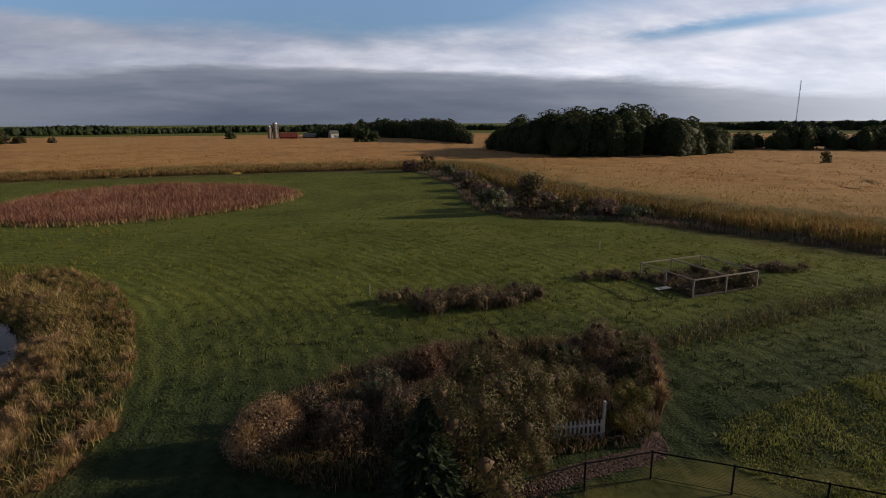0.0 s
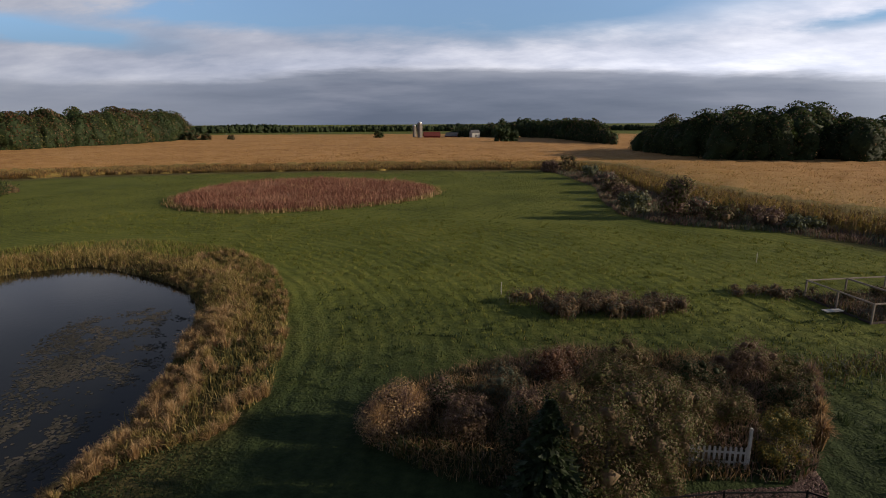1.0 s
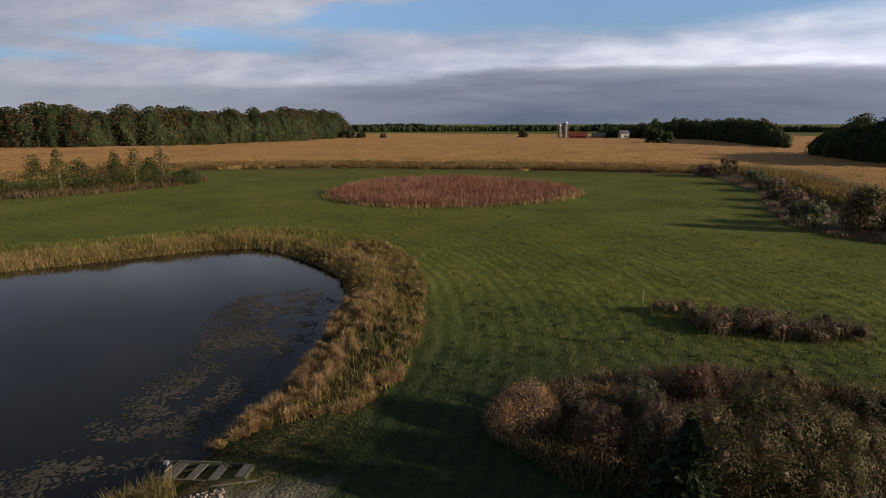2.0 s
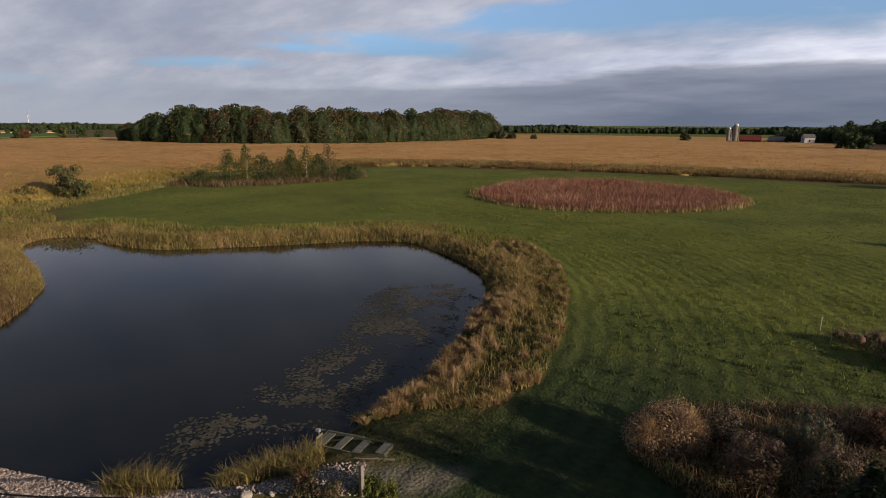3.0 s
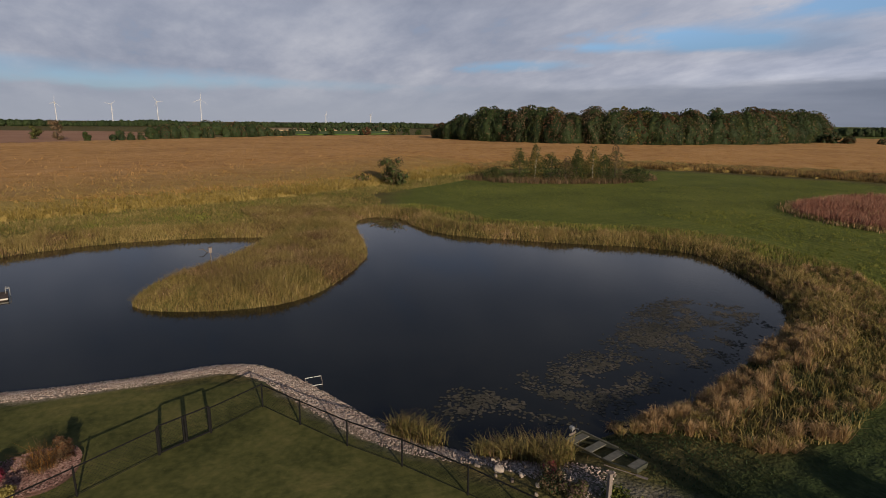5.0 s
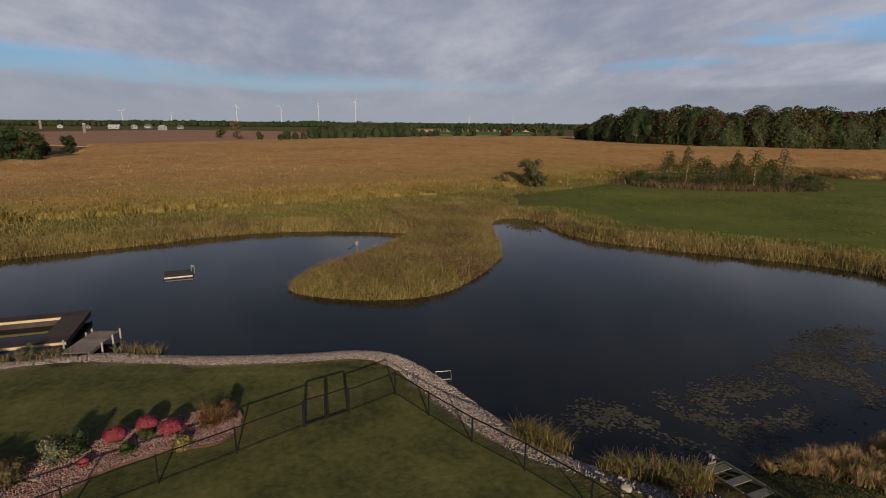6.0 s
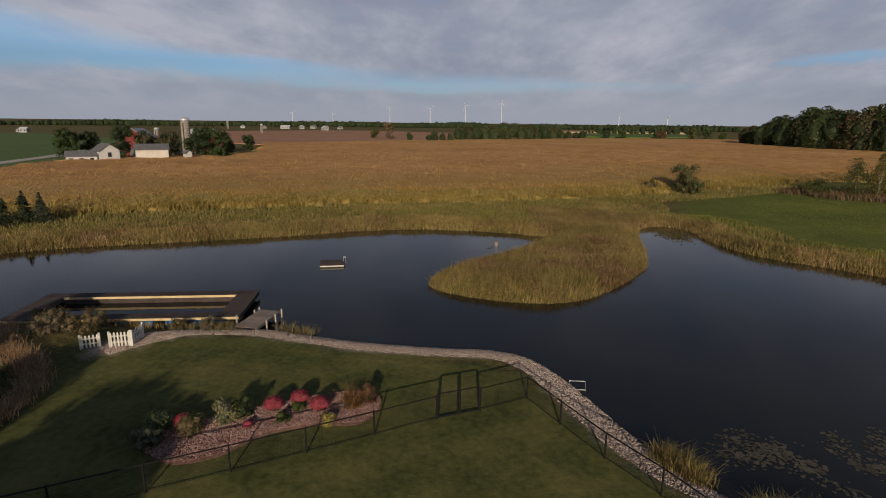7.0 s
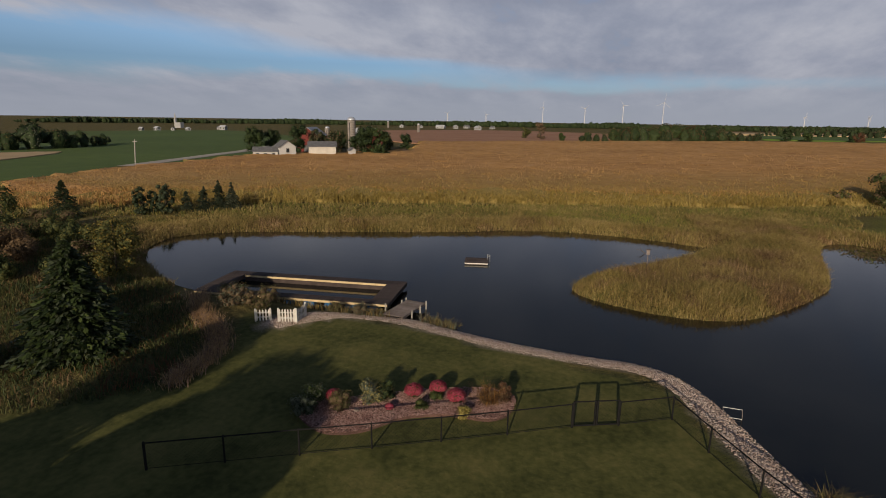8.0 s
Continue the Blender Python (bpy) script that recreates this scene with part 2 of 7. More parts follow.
# ---------------------------------------------------------------- mesh helpers
class Soup:
    """Vertices and faces, gathered as arrays and joined into one mesh."""

    def __init__(self):
        self.v, self.q, self.t, self.qm, self.tm, self.n = [], [], [], [], [], 0

    def add(self, verts, quads=None, tris=None, mat=0):
        verts = np.asarray(verts, dtype=np.float32).reshape(-1, 3)
        for faces, store, mats, k in ((quads, self.q, self.qm, 4), (tris, self.t, self.tm, 3)):
            if faces is not None and len(faces):
                faces = np.asarray(faces, dtype=np.int32).reshape(-1, k)
                store.append(faces + self.n)
                mats.append(np.broadcast_to(np.asarray(mat, dtype=np.int32), (len(faces),)).copy())
        self.v.append(verts)
        self.n += len(verts)
        return self

    def mesh(self, name, mats, smooth=False):
        me = bpy.data.meshes.new(name)
        v = np.concatenate(self.v)
        q = np.concatenate(self.q) if self.q else np.zeros((0, 4), np.int32)
        t = np.concatenate(self.t) if self.t else np.zeros((0, 3), np.int32)
        me.vertices.add(len(v))
        me.vertices.foreach_set("co", v.ravel())
        me.loops.add(q.size + t.size)
        me.loops.foreach_set("vertex_index", np.concatenate([q.ravel(), t.ravel()]))
        me.polygons.add(len(q) + len(t))
        me.polygons.foreach_set("loop_start", np.concatenate([np.arange(len(q)) * 4, q.size + np.arange(len(t)) * 3]).astype(np.int32))
        for m in mats if isinstance(mats, (list, tuple)) else [mats]:
            me.materials.append(m)
        mi = np.concatenate(self.qm + self.tm) if (self.qm or self.tm) else np.zeros(0, np.int32)
        me.polygons.foreach_set("material_index", mi)
        if smooth:
            me.polygons.foreach_set("use_smooth", np.ones(len(mi), dtype=bool))
        me.update(calc_edges=True)
        me.validate()
        return me


def thing(name, place, label, category, group="", turn=0.0):
    ob = new(name)
    ob.empty_display_size = 0.2
    ob.matrix_world = pose(*place, 0, 0, turn)
    return tagged(ob, label, category, group)


def part(name, shape, mats, parent, label="", smooth=False, at=None):
    """Links a bmesh, a Soup or a mesh as one mesh object under a thing or a part, in the parent's own axes."""
    if isinstance(shape, Soup):
        me = shape.mesh(name, mats, smooth)
    elif isinstance(shape, bmesh.types.BMesh):
        me = bpy.data.meshes.new(name)
        shape.normal_update()
        shape.to_mesh(me)
        shape.free()
        for m in mats if isinstance(mats, (list, tuple)) else [mats]:
            me.materials.append(m)
        if smooth:
            me.polygons.foreach_set("use_smooth", np.ones(len(me.polygons), dtype=bool))
    else:
        me = shape
    ob = new(name, me)
    if parent is not None:
        ob.parent = parent
    if at is not None:
        ob.matrix_local = at
    if label:
        ob["label"] = label
    return ob


def box(size, centre=(0, 0, 0), bevel=0.0, turn=None):
    bm = bmesh.new()
    bmesh.ops.create_cube(bm, size=1.0, matrix=Matrix.Diagonal((*size, 1)))
    if bevel:
        bmesh.ops.bevel(bm, geom=bm.edges[:], offset=bevel, segments=1, affect="EDGES")
    m = Matrix.Translation(centre) @ (turn if turn is not None else Matrix())
    bmesh.ops.transform(bm, matrix=m, verts=bm.verts)
    return bm


def rod(a, b, r0, r1=None, sides=8):
    a, b = Vector(a), Vector(b)
    bm = bmesh.new()
    bmesh.ops.create_cone(bm, cap_ends=True, segments=sides, radius1=r0, radius2=r0 if r1 is None else r1, depth=(b - a).length)
    bmesh.ops.transform(bm, matrix=Matrix.Translation((a + b) / 2) @ (b - a).to_track_quat("Z", "Y").to_matrix().to_4x4(), verts=bm.verts)
    return bm


def merge(*bms):
    out = bmesh.new()
    for bm in bms:
        me = bpy.data.meshes.new("tmp")
        bm.to_mesh(me)
        bm.free()
        out.from_mesh(me)
        bpy.data.meshes.remove(me)
    return out


def smooth_line(points, per=6, closed=False):
    """A Catmull-Rom curve through a few plan points."""
    p = np.array(points, dtype=float)
    n = len(p)
    out = []
    for i in range(n if closed else n - 1):
        if closed:
            a, b, c, d = p[i - 1], p[i], p[(i + 1) % n], p[(i + 2) % n]
        else:
            a, b, c, d = p[max(i - 1, 0)], p[i], p[i + 1], p[min(i + 2, n - 1)]
        for k in range(per):
            u = k / per
            out.append(0.5 * (2 * b + (c - a) * u + (2 * a - 5 * b + 4 * c - d) * u * u + (3 * b - a - 3 * c + d) * u ** 3))
    if not closed:
        out.append(p[-1])
    return np.array(out)


def inside(xy, poly):
    x, y = xy[:, 0], xy[:, 1]
    res = np.zeros(len(xy), bool)
    j = len(poly) - 1
    for i in range(len(poly)):
        xi, yi, xj, yj = *poly[i], *poly[j]
        if yi != yj:
            res ^= ((yi > y) != (yj > y)) & (x < (xj - xi) * (y - yi) / (yj - yi) + xi)
        j = i
    return res


def line_distance(xy, line, closed=False):
    best = np.full(len(xy), 1e9)
    pts = np.vstack([line, line[:1]]) if closed else line
    for a, b in zip(pts[:-1], pts[1:]):
        d = b - a
        u = np.clip(((xy - a) @ d) / max(d @ d, 1e-9), 0, 1)
        best = np.minimum(best, np.hypot(*(xy - a - u[:, None] * d).T))
    return best


def fbm(x, y, scale, seed=0, octaves=3):
    """Cheap smooth value noise, -1 to 1, for whole arrays."""
    total, amp, norm = np.zeros_like(np.asarray(x, float)), 1.0, 0.0
    for o in range(octaves):
        u, v = np.asarray(x) / scale * 2 ** o + 17.3 * seed, np.asarray(y) / scale * 2 ** o - 9.1 * seed
        iu, iv = np.floor(u), np.floor(v)
        fu, fv = u - iu, v - iv
        fu, fv = fu * fu * (3 - 2 * fu), fv * fv * (3 - 2 * fv)

        def h(a, b):
            s = np.sin(a * 127.1 + b * 311.7 + seed * 74.7) * 43758.5453
            return s - np.floor(s)
        total += amp * ((h(iu, iv) * (1 - fu) + h(iu + 1, iv) * fu) * (1 - fv) + (h(iu, iv + 1) * (1 - fu) + h(iu + 1, iv + 1) * fu) * fv)
        norm += amp
        amp *= 0.5
    return total / norm * 2 - 1


def scatter(poly, density, rng):
    lo, hi = np.min(poly, 0), np.max(poly, 0)
    n = int(np.prod(hi - lo) * density)
    xy = lo + rng.random((n, 2)) * (hi - lo)
    return xy[inside(xy, poly)]


# ---------------------------------------------------------------- the plan
WATER = -0.5
west_shore = [(-34.5, -43.5), (-40, -50), (-46, -51.5), (-50.5, -46.9), (-55.4, -36.7), (-61.3, -24.5), (-65, -18.5), (-67.1, -11.9), (-67.2, -5.3), (-66, 1), (-64, 4.2),
              (-57.5, 0.8), (-53.1, -2.2), (-48.9, -5.8), (-43.2, -7.1), (-40.6, -3.6), (-39.8, 1.4), (-41.2, 5), (-44.5, 7.8), (-49, 10.6), (-54, 12.7)]
north_shore = [(-64, 14.2), (-71.5, 15.7), (-74.3, 19), (-71.3, 22), (-65.1, 22.4), (-58.9, 24.5), (-53.6, 30.4), (-49.6, 35.8), (-46, 41), (-41.2, 44), (-35.4, 42.3), (-30.7, 40.3),
               (-27, 38), (-24.1, 34.6), (-21.8, 30.6), (-20.2, 26.5), (-18.5, 22.3), (-17.3, 18)]
house_shore = [(-17, 14), (-16.8, 11.6), (-16.5, 10.2), (-17.9, 7.8), (-18.9, 6.7), (-20.6, 5.4), (-23.5, 4.0), (-26.2, 2.7), (-28.3, 1.5), (-29.9, 0.3), (-30.6, -1.9), (-30.5, -4.6), (-30.7, -9),
               (-31.2, -12.6), (-31.9, -15.5), (-31.6, -18.5), (-31, -23.3), (-31.4, -28), (-30.9, -33), (-31.7, -38)]
SHORE = smooth_line(west_shore + north_shore + house_shore, 5, True)
corn_edge = [(-46, -86), (-58, -69), (-68, -54), (-76, -37), (-85, -16.5), (-94, 8), (-104, 25), (-114, 40), (-129, 60), (-137, 80), (-129, 106), (-112, 122), (-90, 133), (-68, 140), (-40, 147), (-12, 152),
             (10, 152), (18, 128), (21, 104), (26, 85), (33, 72.5), (39.5, 60), (45, 52.5), (52, 43), (66, 24)]
CORN_EDGE = smooth_line(corn_edge, 4)
corn_far = [(95, -10), (330, 60), (420, 300), (250, 500), (60, 545), (-120, 545), (-300, 520), (-430, 400), (-450, 190), (-420, 60), (-352, -40), (-262, -118), (-190, -90), (-158, -100), (-136, -117), (-102, -111), (-78, -108), (-57, -102)]
CORN = np.vstack([CORN_EDGE, np.array(corn_far, float)])


GRID = 0.3
_gx, _gy = np.meshgrid(np.arange(-110, 25, GRID), np.arange(-90, 85, GRID), indexing="ij")
_gp = np.column_stack([_gx.ravel(), _gy.ravel()])
SHORE_FIELD = (np.where(inside(_gp, SHORE), -1, 1) * line_distance(_gp, SHORE, True)).reshape(_gx.shape)


def shore_distance(xy):
    """Metres from the water's edge, negative in the pond."""
    d = np.full(len(xy), 60.0)
    near = (xy[:, 0] > -109) & (xy[:, 0] < 24) & (xy[:, 1] > -89) & (xy[:, 1] < 84)
    u, v = (xy[near, 0] + 110) / GRID, (xy[near, 1] + 90) / GRID
    i, j = u.astype(int), v.astype(int)
    u, v = u - i, v - j
    f = SHORE_FIELD
    d[near] = (f[i, j] * (1 - u) + f[i + 1, j] * u) * (1 - v) + (f[i, j + 1] * (1 - u) + f[i + 1, j + 1] * u) * v
    return d


_cx, _cy = np.meshgrid(np.arange(-290.0, 212, 1.5), np.arange(-222.0, 300, 1.5), indexing="ij")
CORN_FIELD = line_distance(np.column_stack([_cx.ravel(), _cy.ravel()]), CORN_EDGE).reshape(_cx.shape)


def corn_distance(xy):
    """Metres from the near rim of the corn."""
    u, v = np.clip((xy[:, 0] + 290) / 1.5, 0, CORN_FIELD.shape[0] - 2), np.clip((xy[:, 1] + 222) / 1.5, 0, CORN_FIELD.shape[1] - 2)
    i, j = u.astype(int), v.astype(int)
    u, v = u - i, v - j
    f = CORN_FIELD
    return (f[i, j] * (1 - u) + f[i + 1, j] * u) * (1 - v) + (f[i, j + 1] * (1 - u) + f[i + 1, j + 1] * u) * v


def ground_z(xy, sd=None):
    sd = shore_distance(xy) if sd is None else sd
    u = np.clip(sd / 2.6, 0, 1)
    z = np.where(sd > 0, WATER + (0 - WATER) * (1 - (1 - u) ** 2), WATER + np.clip(sd, -3, 0) * 0.35)
    near = np.clip(1 - np.hypot(xy[:, 0] + 30, xy[:, 1] - 30) / 200, 0, 1)
    return z + np.clip(sd / 6, 0, 1) * 0.10 * near * fbm(xy[:, 0], xy[:, 1], 14, 3)


# ---------------------------------------------------------------- ground
def ground_material():
    m = bpy.data.materials.new("grassland")
    m.use_nodes = True
    nt = m.node_tree
    N, L = nt.nodes.new, nt.links.new
    bsdf = nt.nodes["Principled BSDF"]
    bsdf.inputs["Roughness"].default_value, bsdf.inputs["Specular IOR Level"].default_value = 0.95, 0.1
    co = N("ShaderNodeTexCoord")

    def noise_fac(scale, detail, stretch=(1, 1, 1), turn=0.0, distort=0.0):
        mp, n = N("ShaderNodeMapping"), N("ShaderNodeTexNoise")
        mp.inputs["Scale"].default_value, mp.inputs["Rotation"].default_value = stretch, (0, 0, radians(turn))
        n.inputs["Scale"].default_value, n.inputs["Detail"].default_value, n.inputs["Distortion"].default_value = scale, detail, distort
        L(co.outputs["Object"], mp.inputs[0])
        L(mp.outputs[0], n.inputs["Vector"])
        return n.outputs["Fac"]

    def ramp(value, *stops):
        r = N("ShaderNodeValToRGB")
        els = r.color_ramp.elements
        for i, (p, c) in enumerate(stops):
            e = els[0] if i == 0 else els[len(els) - 1] if i == len(stops) - 1 else els.new(p)
            e.position, e.color = p, (*c, 1)
        L(value, r.inputs[0])
        return r.outputs[0]

    def mixed(fac, a, b):
        n = N("ShaderNodeMix")
        n.data_type = "RGBA"
        L(fac, n.inputs["Factor"])
        L(a, n.inputs["A"])
        L(b, n.inputs["B"])
        return n.outputs["Result"]

    def blend(a, b, f):
        n = N("ShaderNodeMix")
        n.inputs[0].default_value = f
        L(a, n.inputs[2])
        L(b, n.inputs[3])
        return n.outputs[0]

    def zone(name):
        n = N("ShaderNodeAttribute")
        n.attribute_name = name
        return n.outputs["Fac"]

    patch, tuft = noise_fac(0.09, 4), noise_fac(3.0, 6)
    wave, shift = N("ShaderNodeMath"), N("ShaderNodeMath")     # mowing swaths that follow the pond's bank
    shift.operation, wave.operation = "MULTIPLY_ADD", "SINE"
    shift.inputs[1].default_value = 1.0
    swing = N("ShaderNodeMath")
    swing.operation = "MULTIPLY"
    swing.inputs[1].default_value = 5.0
    L(noise_fac(0.5, 3), swing.inputs[0])
    L(zone("swath"), shift.inputs[0])
    L(swing.outputs[0], shift.inputs[2])
    L(shift.outputs[0], wave.inputs[0])
    level = N("ShaderNodeMath")
    level.operation = "MULTIPLY_ADD"
    level.inputs[1].default_value, level.inputs[2].default_value = 0.17, 0.5
    L(wave.outputs[0], level.inputs[0])
    rows = blend(level.outputs[0], noise_fac(0.6, 3), 0.4)
    hay = blend(blend(patch, rows, 0.45), tuft, 0.35)
    meadow = ramp(hay, (0.34, (0.038, 0.056, 0.012)), (0.48, (0.105, 0.125, 0.025)), (0.60, (0.160, 0.170, 0.036)), (0.72, (0.22, 0.205, 0.052)))
    # lush ground is greener, and its colour also carries the near meadow's shade
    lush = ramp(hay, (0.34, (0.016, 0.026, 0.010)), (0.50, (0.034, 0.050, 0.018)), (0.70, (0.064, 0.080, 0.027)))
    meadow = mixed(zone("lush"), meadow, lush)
    lawn = ramp(blend(noise_fac(0.35, 5), tuft, 0.4), (0.36, (0.046, 0.052, 0.016)), (0.52, (0.094, 0.096, 0.030)), (0.70, (0.155, 0.135, 0.048)))
    wild = ramp(blend(noise_fac(0.2, 4), tuft, 0.5), (0.34, (0.045, 0.042, 0.014)), (0.5, (0.11, 0.092, 0.034)), (0.66, (0.19, 0.15, 0.06)))
    soil = ramp(tuft, (0.35, (0.045, 0.032, 0.020)), (0.65, (0.11, 0.082, 0.05)))
    stone = ramp(noise_fac(9.0, 5), (0.38, (0.20, 0.15, 0.12)), (0.5, (0.36, 0.285, 0.235)), (0.64, (0.52, 0.43, 0.37)))
    col = mixed(zone("lawn"), meadow, lawn)
    col = mixed(zone("wild"), col, wild)
    col = mixed(zone("soil"), col, soil)
    col = mixed(zone("gravel"), col, stone)
    L(col, bsdf.inputs["Base Color"])
    bp, bp2 = N("ShaderNodeBump"), N("ShaderNodeBump")
    bp.inputs["Distance"].default_value, bp2.inputs["Distance"].default_value = 0.11, 0.40
    L(noise_fac(7.0, 6), bp.inputs["Height"])
    calm = N("ShaderNodeMath")
    calm.operation = "MULTIPLY_ADD"
    calm.inputs[1].default_value, calm.inputs[2].default_value = -0.85, 1.0
    L(zone("lawn"), calm.inputs[0])
    for relief in (bp, bp2):
        L(calm.outputs[0], relief.inputs["Strength"])
    L(blend(rows, noise_fac(0.8, 4), 0.5), bp2.inputs["Height"])
    L(bp2.outputs[0], bp.inputs["Normal"])
    L(bp.outputs[0], bsdf.inputs["Normal"])
    return m


LAWN = np.array([(-27.5, -26), (-29.8, -19), (-28.9, -12), (-28, -5), (-27, -0.3), (-23.4, 1.4), (-18.6, 4.6), (-14.6, 8), (-9, 10.6), (2, 14.5), (9, 17), (30, 16), (45, 10), (45, -45), (-5, -45), (-13, -26.5), (-18, -22)])
GRAVEL_LINE = smooth_line([(-11.4, 12.6), (-14.2, 10.6), (-17, 8.6), (-18.6, 6.2), (-20.3, 4.6), (-23, 3.1), (-25.8, 1.9), (-28, 0.6), (-29.3, -1.6), (-29.2, -4.8), (-29.4, -9), (-30, -12.5), (-30.6, -16.5), (-30.2, -20), (-28.4, -22), (-26.4, -23.4)], 5)


def swath_phase(xy):
    """The phase of the mowing swaths, which follow the pond's bank about 1.1 m apart."""
    return line_distance(xy, SHORE, True) * 5.6 + 7.0 * fbm(xy[:, 0], xy[:, 1], 17, 77, 2)


def build_ground():
    def axis(lo, hi, step, far):
        core = list(np.arange(lo, hi, step))
        grow, x = [], step
        while sum(grow) < far:
            x *= 1.28
            grow.append(x)
        g = np.cumsum(grow)
        return np.array(list(core[0] - g[::-1]) + core + list(core[-1] + g))
    xs, ys = axis(-112, 50, 0.8, 4600), axis(-66, 110, 0.9, 4600)
    gx, gy = np.meshgrid(xs, ys, indexing="ij")
    xy = np.column_stack([gx.ravel(), gy.ravel()])
    sd = shore_distance(xy)
    z = ground_z(xy, sd)
    ni, nj = len(xs), len(ys)
    idx = np.arange(ni * nj).reshape(ni, nj)
    quads = np.stack([idx[:-1, :-1], idx[1:, :-1], idx[1:, 1:], idx[:-1, 1:]], -1).reshape(-1, 4)
    s = Soup().add(np.column_stack([xy, z]), quads)
    me = s.mesh("ground", ground_material(), True)
    wob = fbm(xy[:, 0], xy[:, 1], 3.0, 5) * 0.5
    edge = line_distance(xy, CORN_EDGE)
    incorn = inside(xy, CORN)
    lawn = np.where(inside(xy, LAWN), 1.0, 0.0)
    gravel = np.clip((1.0 + 0.2 * wob - line_distance(xy, GRAVEL_LINE)) / 0.4, 0, 1)
    gravel *= np.clip(1.0 - (xy[:, 0] + 17.5) / 5.0, 0.35, 1.0)       # sandy and thin at the landing, also darkening it in place of shade
    west = np.clip((-xy[:, 0] - 40) / 10, 0, 1) * np.clip((20 + 0.5 * (-xy[:, 0] - 70) - xy[:, 1] + 4 * wob) / 6, 0, 1)
    wild = np.maximum(np.clip((5.5 + 2 * wob - sd) / 3, 0, 1) * (gravel < 0.1) * (lawn < 0.5), west)
    wild = np.maximum(wild, np.clip((7 + 4 * wob - edge) / 4, 0, 1))
    wild = np.maximum(wild, np.clip((-xy[:, 1] - 24 + 4 * wob) / 3, 0, 1) * (xy[:, 0] < -12) * (lawn < 0.5))
    soil = np.where(incorn, np.clip(edge / 2, 0, 1), 0) + np.clip(-sd, 0, 1)
    swath = swath_phase(xy)
    # grows toward the house: lusher grass with painted shading
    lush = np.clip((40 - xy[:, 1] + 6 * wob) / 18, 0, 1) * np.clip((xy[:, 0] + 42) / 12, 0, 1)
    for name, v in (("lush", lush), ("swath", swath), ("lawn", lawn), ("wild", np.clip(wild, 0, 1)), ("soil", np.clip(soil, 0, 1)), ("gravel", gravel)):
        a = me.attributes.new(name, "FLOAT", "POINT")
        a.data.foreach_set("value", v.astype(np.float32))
    return tagged(new("ground", me), "rolling grassland with mown meadow, lawn and field soil", "ground", kind="structure")


build_ground()


def build_water():
    m = material("pond_water", [(0.006, 0.007, 0.006), (0.013, 0.013, 0.010)], 0.12, 0.045, spec=0.5)
    nt = m.node_tree
    bsdf = nt.nodes["Principled BSDF"]
    bsdf.inputs["IOR"].default_value = 1.33
    co, n, bp = nt.nodes.new("ShaderNodeTexCoord"), nt.nodes.new("ShaderNodeTexNoise"), nt.nodes.new("ShaderNodeBump")
    n.inputs["Scale"].default_value, n.inputs["Detail"].default_value = 2.4, 4
    bp.inputs["Strength"].default_value, bp.inputs["Distance"].default_value = 0.35, 0.012
    nt.links.new(co.outputs["Object"], n.inputs["Vector"])
    nt.links.new(n.outputs["Fac"], bp.inputs["Height"])
    nt.links.new(bp.outputs[0], bsdf.inputs["Normal"])
    bm = bmesh.new()
    bmesh.ops.create_grid(bm, x_segments=8, y_segments=8, size=1, matrix=pose(-46, 0, WATER) @ Matrix.Diagonal((38, 62, 1, 1)))
    tagged(part("water", bm, m, None), "dark still pond reflecting the clouded sky", "pond", kind="structure")


build_water()


# ---------------------------------------------------------------- grasses, reeds, corn
def blades(s, xyz, height, width, rng, lean=0.25, mat=0, bend=0.35, wind=(0.0, 0.0)):
    """Bent blades, each a quad below and a triangle above, rooted at xyz."""
    n = len(xyz)
    a = rng.random(n) * 2 * np.pi
    side = np.column_stack([np.cos(a), np.sin(a), np.zeros(n)]) * (np.asarray(width) / 2 * np.ones(n))[:, None]
    b = rng.random(n) * 2 * np.pi
    tilt = np.column_stack([np.cos(b), np.sin(b), np.zeros(n)]) * (lean * rng.random(n))[:, None] + np.array([*wind, 0.0])
    h = np.asarray(height) * np.ones(n)
    up = np.array([0, 0, 1.0])
    mid = xyz + (up + tilt * 0.6) * (h * 0.55)[:, None]
    tip = xyz + (up * (1 - bend * rng.random(n) ** 2)[:, None] + tilt * 1.5) * h[:, None]
    v = np.stack([xyz - side, xyz + side, mid + side * 0.8, mid - side * 0.8, tip], 1).reshape(-1, 3)
    i = np.arange(n) * 5
    m = np.broadcast_to(np.asarray(mat), (n,))
    s.add(v, None, None)
    s.n -= len(v)
    s.v.pop()
    s.add(v, np.stack([i, i + 1, i + 2, i + 3], 1), None, m)
    s.t.append((np.stack([i + 3, i + 2, i + 4], 1) + s.n - len(v)).astype(np.int32))
    s.tm.append(m.astype(np.int32).copy())


def rooted(xy, sink=0.03):
    return np.column_stack([xy, ground_z(xy) - sink])


